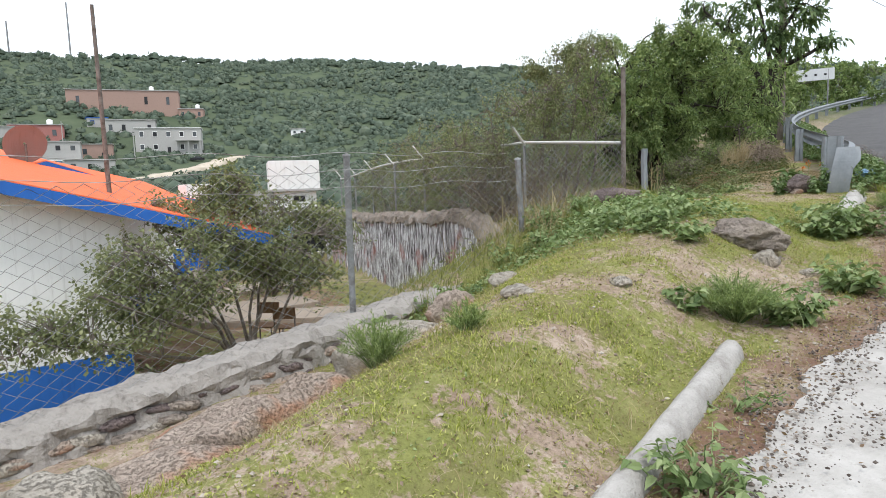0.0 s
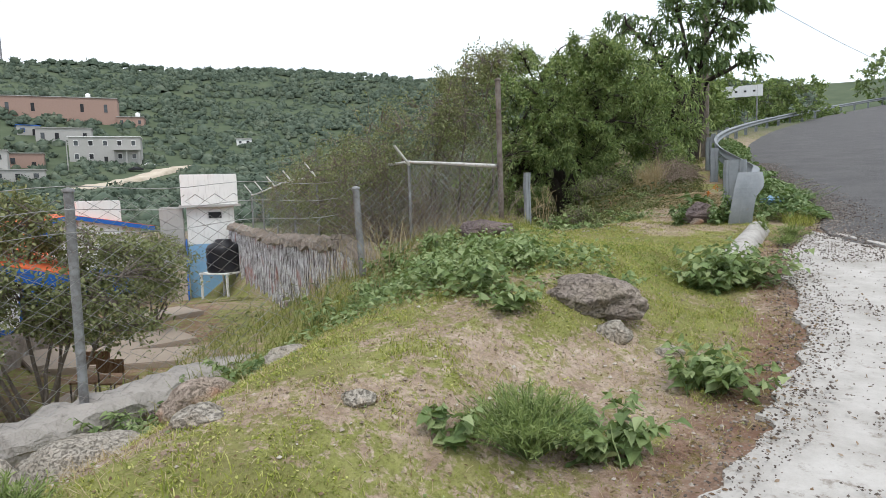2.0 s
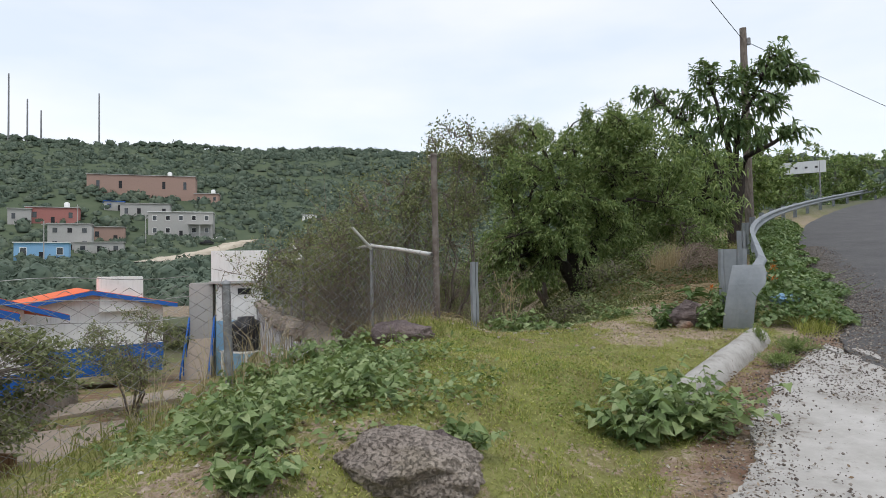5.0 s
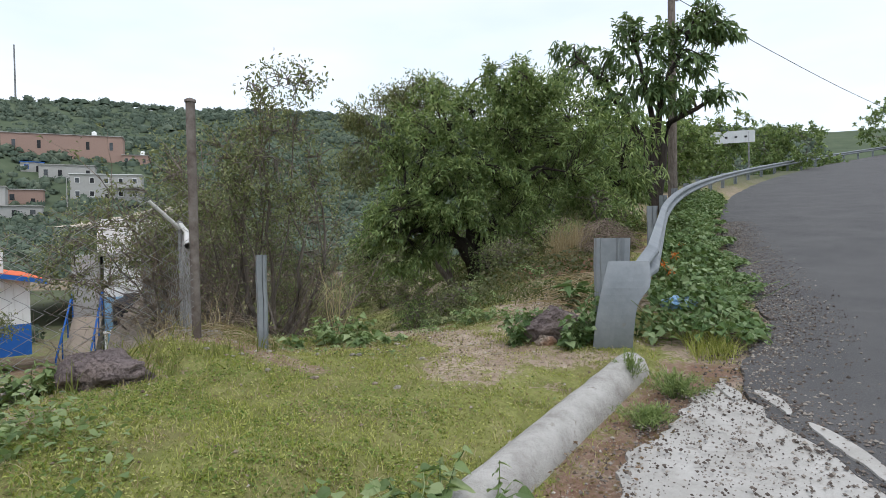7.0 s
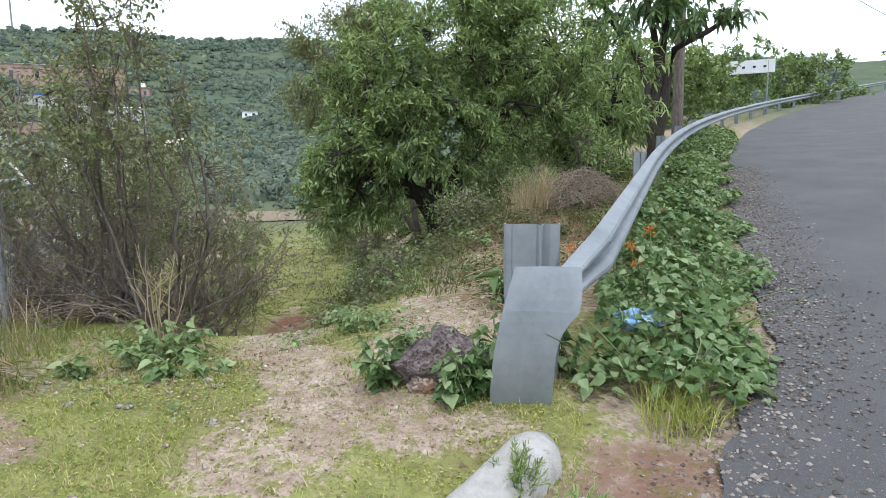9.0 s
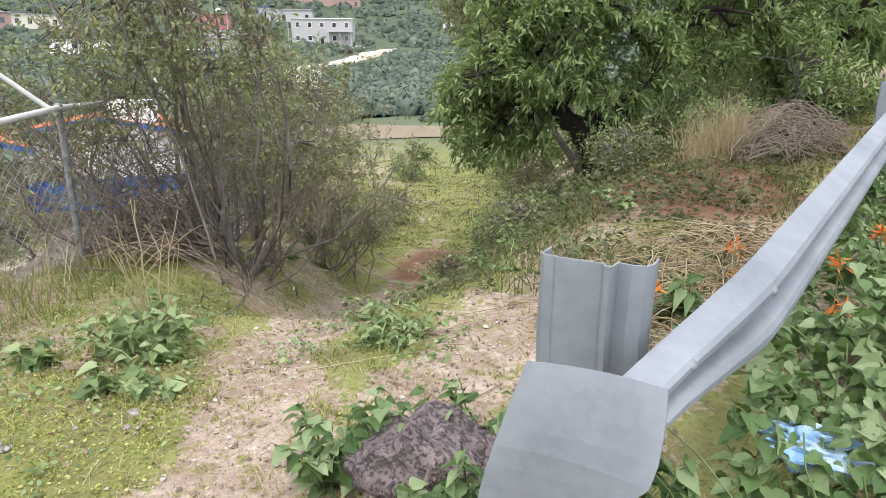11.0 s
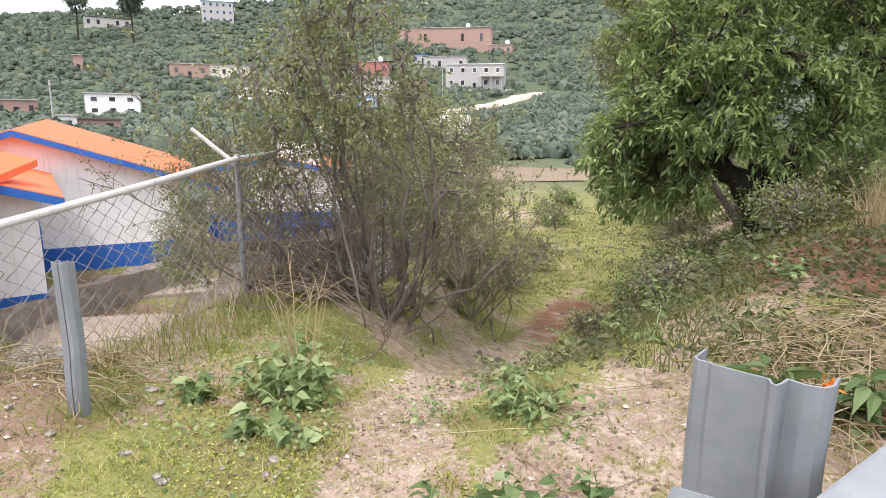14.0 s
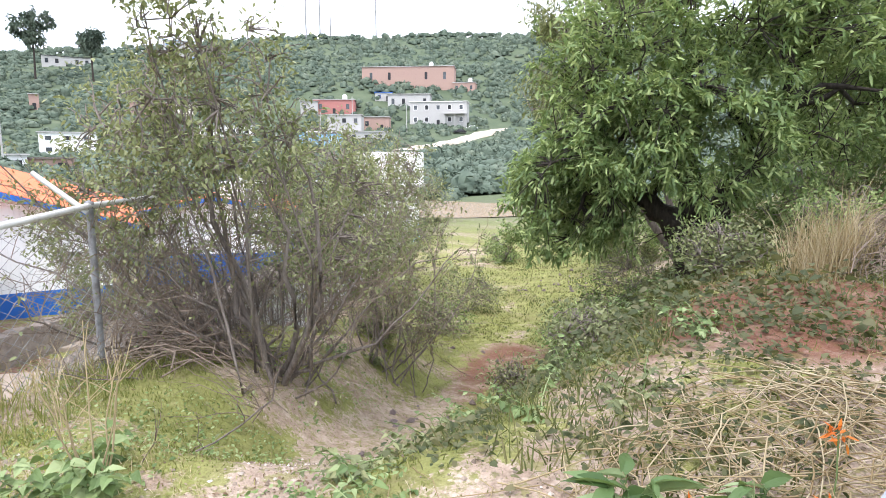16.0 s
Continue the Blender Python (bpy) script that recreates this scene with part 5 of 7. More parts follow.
def shrub(label, base, stems, blobs, twigs, seed, per=14, leaf=(0.045, 0.017), r=0.045, mat=None, bark=None, root=0.18):
    rng = random.Random(seed)
    forks = []
    for i in range(stems):
        b = blobs[i % len(blobs)]
        end = (b[0] + rng.uniform(-0.6, 0.6) * b[3], b[1] + rng.uniform(-0.6, 0.6) * b[4], b[2] + rng.uniform(-0.2, 0.8) * b[5])
        bx, by = base[0] + rng.uniform(-root, root), base[1] + rng.uniform(-root, root) * 0.7
        mid = (bx + (end[0] - bx) * rng.uniform(0.35, 0.75) + rng.uniform(-0.1, 0.1), by + (end[1] - by) * 0.3, base[2] + (end[2] - base[2]) * 0.5)
        forks.append([(bx, by, base[2] + 0.15), mid, end])
    return tree("shrub", label, base, forks, blobs, twigs, leaf, mat or LEAF_BUSH, bark or BARK, seed, r, 0.3, per, "shrub", 0.2, 0.05, 0.45)


def thicket(label, stems, seed, crown_from=0.9):
    """A thorny thicket: leaning stems that branch twice, bare below and thinly leaved above.
    stems: (root x, y, spread of roots, top x, y, z, spread of tops, how many, thickness)."""
    rng = np.random.default_rng(seed)
    t = thing("thicket", label, "shrub")
    boughs, twigs, P, D = [], [], [], []
    for rx, ry, rs, tx, ty, tz, ts, n_, thick in stems:
        for i in range(n_):
            x, y = rx + rng.normal(0, rs), ry + rng.normal(0, rs * 0.7)
            a = np.array([x, y, gz(x, y, -0.08)])
            b = np.array([tx, ty, tz]) + rng.normal(0, 1, 3) * np.array([ts, ts, ts * 0.7])
            b[2] = max(b[2], a[2] + 0.5)
            k = 9
            c = curve(a, b, 0.0, k, rng, 0.035)
            c[:, :2] += (np.sin(np.linspace(0, np.pi, k)) * rng.normal(0, 0.3))[:, None] * np.array([1.0, 0.6])
            rad = np.linspace(thick, 0.004, k)
            boughs.append((c, rad))
            long = np.linalg.norm(b - a)
            for m_ in range(int(4 + 4.0 * long)):
                f_ = rng.uniform(0.28, 1.0) * (k - 1)
                i0 = min(int(f_), k - 2)
                p = c[i0] + (c[i0 + 1] - c[i0]) * (f_ - i0)
                way = unit(unit(b - a) * 0.7 + rng.normal(0, 0.75, 3) + np.array([0, 0, 0.15]))
                l_ = rng.uniform(0.3, 1.0) * (1.25 - 0.6 * f_ / k)
                q = curve(p, p + way * l_, rng.normal(0, 0.04), 5, rng, 0.012)
                twigs.append((q, np.linspace(0.0055, 0.002, 5)))
                for w_ in range(4):
                    o_ = q[rng.integers(1, 5)]
                    way2 = unit(way + rng.normal(0, 0.9, 3))
                    l2 = rng.uniform(0.1, 0.3)
                    twigs.append((np.array([o_, o_ + way2 * l2 * 0.5 + rng.normal(0, 0.01, 3), o_ + way2 * l2]), np.array([0.0025, 0.0018, 0.001])))
                    high = (o_[2] - a[2] - crown_from) / 1.2
                    for _ in range(rng.poisson(9 * np.clip(high, 0.06, 1))):
                        P.append(o_ + way2 * l2 * rng.uniform(0.1, 1.05) + rng.normal(0, 0.012, 3))
                        D.append(way2 * 0.5 + rng.normal(0, 0.7, 3))
    part("stem", tube_mesh("stem", boughs, BARK, 6), t)["kind"] = "stuff"
    part("branching", tube_mesh("branching", twigs, TWIG, 3), t)["kind"] = "stuff"
    size = rng.uniform(0.6, 1.25, len(P))
    part("leaves", leaves_mesh("leaves", np.array(P), np.array(D), 0.05 * size, 0.021 * size, 0.008, LEAF_BUSH, seed + 1, 0.45), t)["kind"] = "stuff"
    return t


thicket("tangled thorny thicket of grey stems with sparse small leaves",
        [(-2.25, 14.85, 0.1, -1.1, 13.8, 4.1, 0.3, 2, 0.036), (-2.25, 14.85, 0.12, -1.9, 14.5, 3.6, 0.45, 3, 0.036), (-2.3, 15.0, 0.3, -2.1, 15.9, 2.4, 0.5, 6, 0.018), (-2.7, 14.8, 0.4, -2.8, 14.2, 3.0, 0.6, 6, 0.022),
         (-3.1, 14.5, 0.4, -3.6, 13.8, 2.5, 0.6, 6, 0.018), (-3.2, 14.7, 0.4, -4.3, 14.3, 2.4, 0.6, 6, 0.018), (-2.1, 15.1, 0.3, -1.4, 15.6, 1.8, 0.45, 5, 0.012), (-2.8, 14.4, 0.4, -2.3, 13.4, 2.2, 0.5, 6, 0.012), (-2.7, 14.8, 0.6, -2.8, 14.4, 1.9, 1.0, 14, 0.010)], 21)
shrub("open thorny crown of small grey-green leaves above the thicket", (-2.3, 14.85, gz(-2.3, 14.85, -0.1)), 9,
      [(-1.5, 14.2, 3.5, 0.75, 0.7, 0.65, 4), (-2.5, 14.2, 3.4, 0.85, 0.8, 0.75, 5), (-3.5, 14.0, 2.9, 0.85, 0.7, 0.65, 4), (-1.05, 13.8, 4.3, 0.42, 0.4, 0.4, 1.6), (-2.0, 15.5, 2.6, 0.75, 0.8, 0.7, 3.5), (-1.9, 14.6, 4.0, 0.5, 0.5, 0.4, 1.6), (-4.4, 13.7, 2.3, 0.6, 0.6, 0.5, 2)], 1500, 29, 13, (0.055, 0.023), 0.022, root=0.75)
thicket("thin twiggy bush with pale small leaves beside the footpath",
        [(-3.0, 16.6, 0.2, -3.0, 16.8, 2.2, 0.4, 14, 0.013), (-2.9, 17.1, 0.2, -2.6, 17.3, 1.5, 0.3, 6, 0.01)], 28, 0.4)
shrub("thorny grey-green shrub behind the fence pipe", (-4.6, 16.6, gz(-4.6, 16.6, -0.1)), 9,
      [(-4.8, 16.6, 2.3, 1.3, 1.1, 1.3, 4), (-6.0, 17.4, 2.6, 1.3, 1.1, 1.3, 3)], 1100, 22, 20, (0.055, 0.024))
shrub("dense grey-green shrub rising beyond the school wall", (-9.0, 20.4, gz(-9.0, 20.4, -0.1)), 8,
      [(-8.6, 20.2, 2.2, 1.6, 1.2, 1.6, 4), (-10.6, 22.4, 1.8, 1.6, 1.3, 1.4, 3)], 1100, 23, 20, (0.06, 0.025))
shrub("sprawling shrub with yellowing leaves beside the classroom wall", (-5.3, 8.7, gz(-5.3, 8.7, -0.1)), 11,
      [(-5.3, 8.7, 1.35, 0.95, 0.9, 0.8, 5), (-6.2, 8.2, 1.2, 0.8, 0.8, 0.75, 3), (-4.5, 9.3, 1.15, 0.8, 0.8, 0.7, 3), (-5.2, 7.3, 0.95, 0.8, 0.9, 0.65, 3), (-4.7, 6.2, 0.65, 0.5, 0.8, 0.45, 2), (-5.4, 8.7, 2.05, 0.4, 0.4, 0.35, 1), (-5.0, 5.2, 0.6, 0.4, 0.6, 0.4, 1)], 3000, 24, 20, (0.06, 0.031), 0.045)
shrub("low round shrub with a pale trunk in the school yard", (-10.5, 15.4, gz(-10.5, 15.4, -0.1)), 6,
      [(-10.5, 15.4, 0.7, 1.3, 1.2, 0.8, 4), (-9.2, 14.6, 0.5, 0.8, 0.7, 0.6, 2)], 800, 25, 20, (0.065, 0.03))
shrub("small leafy bush at the far end of the footpath", (-7.0, 28.0, gz(-7.0, 28.0, -0.1)), 6,
      [(-7.0, 28.0, 0.9, 1.2, 1.2, 1.0, 4), (-7.6, 27.6, 1.7, 0.8, 0.8, 0.6, 2)], 800, 26, 18, (0.09, 0.035))
for i, (x, y, r) in enumerate(((-3.4, 25.6, 1.1), (-1.2, 25.0, 1.2), (-5.2, 27.4, 1.0), (-2.4, 27.6, 1.3), (-9.5, 30.0, 1.1), (-11.5, 27.5, 0.9))):
    shrub("leafy bush in the hollow beyond the great tree", (x, y, gz(x, y, -0.1)), 5, [(x, y, gz(x, y, r * 0.7), r, r, r * 0.75, 4), (x + r * 0.4, y - r * 0.3, gz(x, y, r * 1.2), r * 0.6, r * 0.6, r * 0.5, 2)], 420, 640 + i, 18, (0.09, 0.035), 0.03, LEAF_TREE)
shrub("low shrub with narrow leaves on the bank below the tree", (1.3, 21.4, gz(1.3, 21.4, -0.1)), 6,
      [(1.4, 21.2, 2.9, 0.9, 0.8, 0.7, 4), (0.3, 20.9, 2.4, 0.7, 0.7, 0.5, 2)], 380, 27, 18, (0.12, 0.03), mat=LEAF_TREE)
for i, (x, y, r) in enumerate(((3.4, 33, 1.6), (4.2, 40, 2.0), (5.2, 47, 2.2), (7.0, 55, 2.6), (10, 64, 3.0), (15, 72, 3.5), (20, 80, 4.0), (12.5, 62, 2.6), (27, 88, 4.0), (0.5, 30, 2.0), (-1.5, 37, 2.6), (2.0, 43, 2.6))):
    x -= 2.2
    shrub("bushy roadside shrub beyond the guardrail", (x, y, gz(x, y, -0.2)), 4, [(x, y, gz(x, y, r * 0.75), r, r, r * 0.8, 3), (x + r * 0.5, y - r * 0.4, gz(x, y, r * 1.1), r * 0.6, r * 0.6, r * 0.6, 2)], 380, 60 + i, 18, (0.14 + 0.05 * r, 0.05 + 0.025 * r), mat=LEAF_TREE)


def weed(label, x, y, r, h, n_, seed, leaf=(0.085, 0.06), mat=None, name="weed", lean=0.0):
    """A leafy herb: stems fanning from the root with leaf pairs up each of them."""
    rng = np.random.default_rng(seed)
    t = thing(name, label, "weed", "weeds on the verge", at=(x, y, gz(x, y)))
    stems, P, D, S = [], [], [], []
    for i in range(max(4, n_ // 9)):
        a, rr = rng.uniform(0, 2 * np.pi), r * rng.uniform(0.15, 1) ** 0.6
        b = np.array([rng.normal(0, r * 0.25), rng.normal(0, r * 0.25), -0.03])
        e = np.array([b[0] + math.cos(a) * rr + lean, b[1] + math.sin(a) * rr, h * rng.uniform(0.45, 1.0) * (1 - 0.35 * rr / r)])
        c = curve(b, e, h * 0.12, 6, rng, 0.008)
        stems.append((c, np.linspace(0.005, 0.0022, 6)))
        for k in range(9):
            u_ = (k + 1) / 9
            p = b + (e - b) * u_ + np.array([0, 0, h * 0.12 * math.sin(u_ * math.pi)])
            ang = a + (1 if k % 2 else -1) * rng.uniform(0.4, 1.6)
            P.append(p)
            D.append([math.cos(ang), math.sin(ang), rng.uniform(-0.15, 0.5)])
            S.append(rng.uniform(0.5, 1.2) * (1.15 - 0.45 * u_))
    S = np.array(S)
    part("stalk", tube_mesh("stalk", stems, LEAF_WEED, 4), t)["kind"] = "stuff"
    part("leaves", leaves_mesh("leaves", np.array(P), np.array(D), leaf[0] * S, leaf[1] * S, leaf[0] * 0.35, mat or LEAF_WEED, seed + 1, 0.33, True), t)
    return t


def feathery(label, x, y, r, h, n_, seed, mat=None):
    """A fine-leaved herb: many thin stalks with needle leaves."""
    rng = np.random.default_rng(seed)
    t = thing("feathery_weed", label, "weed", "weeds on the verge", at=(x, y, gz(x, y)))
    a = rng.uniform(0, 2 * np.pi, n_)
    rr = r * rng.uniform(0, 1, n_) ** 0.6
    e = np.stack([np.cos(a) * rr, np.sin(a) * rr, h * rng.uniform(0.5, 1, n_) * (1 - 0.4 * rr / r)], 1)
    stems = [(curve((0.15 * q[0], 0.15 * q[1], -0.02), q, h * 0.08, 5, rng, 0.006), np.linspace(0.003, 0.0015, 5)) for q in e]
    part("stalk", tube_mesh("stalk", stems, LEAF_WEED, 3), t)["kind"] = "stuff"
    k = 28
    u_ = rng.uniform(0.2, 1.02, (n_, k, 1))
    P = (e[:, None] * u_ + np.array([0, 0, 1.0]) * (h * 0.08 * np.sin(u_ * np.pi)))
    D = rng.normal(0, 0.7, (n_, k, 3)) + unit(e)[:, None] * 0.8 + np.array([0, 0, 0.3])
    part("leaves", leaves_mesh("leaves", P.reshape(-1, 3), D.reshape(-1, 3), 0.04, 0.0045, 0.006, mat or LEAF_FERN, seed + 1), t)


feathery("dense fine feathery weed at the sunken kerb's end", 1.38, 6.28, 0.32, 0.34, 240, 102)
weed("leafy green weed with soft heart-shaped leaves", 1.7, 6.42, 0.27, 0.32, 190, 101, (0.1, 0.075))
weed("small leafy weed beside the feathery one", 1.08, 6.1, 0.15, 0.2, 54, 112, (0.1, 0.075))
weed("leafy green weed with soft heart-shaped leaves", 2.18, 7.3, 0.28, 0.3, 200, 103, (0.095, 0.075))
weed("large leafy weed spilling over the kerb", 2.45, 9.65, 0.5, 0.46, 520, 104, (0.105, 0.08))
weed("leafy green weed with soft heart-shaped leaves", 2.25, 9.35, 0.32, 0.3, 200, 105, (0.1, 0.08))
weed("small leafy weed against the sunken kerb", 1.24, 4.22, 0.25, 0.28, 200, 106, (0.075, 0.036))
weed("small leafy weed against the sunken kerb", 1.42, 5.0, 0.18, 0.16, 60, 107, (0.05, 0.035))
feathery("fine feathery green weed on the turf", -0.45, 4.75, 0.24, 0.34, 90, 108)
feathery("fine feathery green weed on the turf", 0.02, 4.95, 0.14, 0.2, 40, 109)
feathery("small feathery weed by the guardrail kerb", 3.25, 11.85, 0.22, 0.2, 60, 110)
feathery("small feathery weed by the guardrail kerb", 3.1, 11.3, 0.2, 0.16, 50, 111)
feathery("small feathery weed by the guardrail kerb", 2.95, 12.0, 0.12, 0.3, 24, 112)
for i, (x, y, r, h) in enumerate(((0.75, 7.75, 0.28, 0.3), (0.42, 8.05, 0.3, 0.32), (0.9, 8.45, 0.3, 0.3), (0.1, 8.5, 0.3, 0.3), (0.5, 8.8, 0.3, 0.28), (-0.15, 9.1, 0.28, 0.28), (1.0, 7.45, 0.2, 0.2), (1.55, 8.35, 0.2, 0.24),
                                  (-0.5, 8.6, 0.28, 0.3), (-0.35, 9.6, 0.25, 0.35), (0.25, 9.35, 0.25, 0.25), (-0.75, 9.3, 0.25, 0.3), (-0.95, 9.9, 0.25, 0.35), (-0.6, 10.4, 0.25, 0.35))):
    weed("rank leafy weed growing round the volcanic rock", x, y, r, h, 150, 120 + i, (0.088, 0.066))
for i, (x, y, r, h, n_) in enumerate(((-1.45, 6.75, 0.3, 0.28, 130), (-1.15, 7.5, 0.25, 0.3, 90), (-1.6, 7.2, 0.2, 0.3, 60), (-1.0, 8.3, 0.22, 0.4, 70))):
    weed("bright green weed against the rubble wall", x, y, r, h, n_, 140 + i, (0.085, 0.04))
for i, (x, y, r, h, n_, lf) in enumerate(((0.22, 12.85, 0.28, 0.4, 110, 0.105), (0.5, 12.75, 0.2, 0.24, 50, 0.1), (0.0, 12.37, 0.12, 0.17, 18, 0.12), (0.62, 12.5, 0.1, 0.15, 14, 0.11), (0.86, 12.68, 0.12, 0.16, 24, 0.1), (-0.08, 13.0, 0.2, 0.3, 60, 0.085))):
    weed("broad-leaved weed among dry leaf litter by the footpath", x, y, r, h, n_, 150 + i, (lf, lf * 0.78))
for i, (x, y, r, h) in enumerate(((0.95, 14.0, 0.3, 0.12), (1.4, 13.6, 0.3, 0.2), (1.2, 13.75, 0.28, 0.2), (0.8, 14.5, 0.35, 0.14), (1.1, 15.0, 0.4, 0.2), (0.5, 15.2, 0.35, 0.2), (1.5, 15.3, 0.4, 0.22), (0.6, 16.0, 0.4, 0.25), (1.4, 16.4, 0.4, 0.22), (0.0, 16.6, 0.4, 0.3), (0.2, 17.6, 0.45, 0.3), (-0.6, 17.4, 0.4, 0.35), (-0.9, 18.4, 0.5, 0.4), (-0.2, 18.8, 0.45, 0.35), (-2.9, 16.0, 0.25, 0.22), (-3.1, 16.6, 0.25, 0.2))):
    weed("low creeping weed on the sandy bank", x, y, r, h, 90, 170 + i, (0.07, 0.045), LEAF_BUSH if i % 3 == 0 else LEAF_WEED)
for i, (x, y, r, h) in enumerate(((2.03, 12.7, 0.2, 0.42), (2.08, 12.82, 0.18, 0.36), (2.47, 12.6, 0.13, 0.34), (2.53, 12.72, 0.16, 0.46), (2.3, 13.08, 0.22, 0.34), (2.62, 12.86, 0.12, 0.56), (2.9, 13.1, 0.12, 0.5))):
    weed("leafy vine shoot around the guardrail end", x, y, r, h, 90, 190 + i, (0.085, 0.068), LEAF_VINE)
for i, (x, y, h) in enumerate(((2.2, 14.25, 0.42), (2.5, 14.6, 0.3))):
    weed("upright plant with long smooth tobacco-like leaves", x, y, 0.09, h, 36, 200 + i, (0.24, 0.075), LEAF_VINE)


for i, (x, y, r, h, m_) in enumerate(((-0.5, 17.7, 0.45, 0.5, 0), (-1.4, 18.5, 0.5, 0.6, 1), (0.3, 18.7, 0.45, 0.5, 0), (-2.1, 20.0, 0.5, 0.55, 1), (0.1, 16.8, 0.35, 0.4, 0), (-0.2, 19.4, 0.5, 0.6, 1), (-1.2, 17.3, 0.35, 0.4, 0), (1.0, 19.6, 0.45, 0.5, 1),
                                      (-3.9, 17.1, 0.35, 0.35, 0), (-4.4, 18.2, 0.6, 0.7, 0), (-5.6, 19.6, 0.6, 0.8, 1), (-6.8, 21.4, 0.7, 0.9, 0), (-2.9, 21.4, 0.6, 0.7, 1), (-3.8, 23.2, 0.8, 0.9, 0))):
    z_ = gz(x, y)
    shrub("scrubby undergrowth bush beside the footpath", (x, y, z_ - 0.05), 5, [(x, y, z_ + h * 0.55, r, r, h * 0.5, 3), (x + r * 0.5, y + r * 0.3, z_ + h * 0.4, r * 0.6, r * 0.6, h * 0.35, 2)], 130, 600 + i, 16, (0.055, 0.022), 0.014, (LEAF_BUSH, LEAF_TREE)[m_])
dead = thing("dead_stalks", "pale dry branching stalks standing in the weeds", "dead plant", at=(0.1, 12.98, gz(0.1, 12.98)))
rng = np.random.default_rng(77)
for i in range(7):
    a = rng.uniform(0, 6.28)
    e = np.array([math.cos(a) * 0.22, math.sin(a) * 0.22, rng.uniform(0.4, 0.8)])
    st = part("stalk", tube_mesh("stalk", [(curve((e[0] * 0.2, e[1] * 0.2, -0.03), e, 0.04, 6, rng, 0.01), np.linspace(0.006, 0.002, 6))], STRAW, 5), dead)
    for k in range(2):
        q = e * rng.uniform(0.5, 0.8)
        part("twig", tube_mesh("twig", [(curve(q, q + np.array([rng.normal(0, 0.12), rng.normal(0, 0.12), 0.15]), 0.02, 4), np.linspace(0.003, 0.0015, 4))], STRAW, 4), st)


def scatter(n_, seed, box, weight):
    """Random plan points in a box, kept with the given chance."""
    rng = np.random.default_rng(seed)
    x, y = rng.uniform(box[0], box[1], n_), rng.uniform(box[2], box[3], n_)
    keep = rng.uniform(0, 1, n_) < weight(x, y)
    return x[keep], y[keep], rng


def blades(label, n_, seed, box, weight, h, w, mat, lean=0.45, name="grass"):
    x, y, rng = scatter(n_, seed, box, weight)
    k = len(x)
    a = rng.uniform(0, 2 * np.pi, k)
    hh = h * rng.uniform(0.45, 1.25, k) * (0.45 + 1.3 * vnoise(x, y, 0.22, seed + 5, 2) ** 1.5)
    ln = rng.normal(0, lean, (k, 2)) * hh[:, None]
    z = land_z(x, y) - 0.004
    dx, dy = np.cos(a) * w / 2, np.sin(a) * w / 2
    mid = np.stack([x + ln[:, 0] * 0.35, y + ln[:, 1] * 0.35, z + hh * 0.6], 1)
    v = np.stack([np.stack([x - dx, y - dy, z], 1), np.stack([x + dx, y + dy, z], 1), mid + np.stack([dx, dy, 0 * dx], 1) * 0.7, mid - np.stack([dx, dy, 0 * dx], 1) * 0.7, np.stack([x + ln[:, 0], y + ln[:, 1], z + hh], 1)], 1).reshape(-1, 3)
    b = np.arange(k)[:, None] * 5
    return tagged(new(name, quick(name, v, [b + np.array([[0, 1, 2, 3]]), b + np.array([[3, 2, 4]])], mat)), label, "grass", kind="stuff")


def not_paved(x, y):
    return np.where(y < 12.5, x < kerb_x(y) + apron_gap(y) - 0.08, x < rail_x(y) + 0.1)


turf = lambda x, y: not_paved(x, y) * (0.12 + 0.88 * sm(grass_cover(x, y) + (vnoise(x, y, 0.16, 71, 3) - 0.5) * 1.6, 0.4, 0.95))
blades("short bright green turf grass on the verge", 230000, 301, (-2.5, 3.2, 2.2, 13.0), turf, 0.02, 0.0065, BLADE, 0.8)
blades("short green grass on the shelf and footpath", 120000, 302, (-6.0, 2.5, 12.4, 22.0), turf, 0.03, 0.008, BLADE_DULL)
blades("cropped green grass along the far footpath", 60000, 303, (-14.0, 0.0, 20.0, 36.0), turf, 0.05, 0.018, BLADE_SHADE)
tuft = lambda x, y: not_paved(x, y) * (vnoise(x, y, 0.45, 77, 2) > 0.6) * sm(grass_cover(x, y), 0.15, 0.5)
blades("longer tufts of grass scattered over the verge", 60000, 304, (-2.2, 3.2, 2.2, 13.0), tuft, 0.04, 0.006, BLADE)
blades("yellowed grass stems scattered over the verge", 60000, 305, (-2.2, 3.2, 2.2, 13.4), lambda x, y: not_paved(x, y) * 0.8, 0.04, 0.004, STRAW, 1.2)
slope_ = lambda x, y: (np.minimum(fence_a(x, y), fence_b(x, y)) > -0.7) * (np.minimum(fence_a(x, y), fence_b(x, y)) < 1.2) * (vnoise(x, y, 0.6, 79) > 0.42)
blades("long rank grass along the fence foot", 26000, 306, (-5.5, 0.3, 6.5, 16.0), slope_, 0.16, 0.008, BLADE_DULL, 0.5)
bank_ = lambda x, y: (rail_x(y) - x > 0.4) * (beside_path(x, y) > 0.9) * (vnoise(x, y, 0.8, 83) > 0.5) * (1 - 0.15 * ell(x, y, 1.7, 17.0, 0.9, 1.1))
# blades already darkened in colour for the shade on the bank
blades("rank grass and herbs over the bank, tinted for the tree's shade", 26000, 307, (-4.0, 3.2, 14.3, 27.0), bank_, 0.15, 0.009, BLADE_SHADE, 0.7)
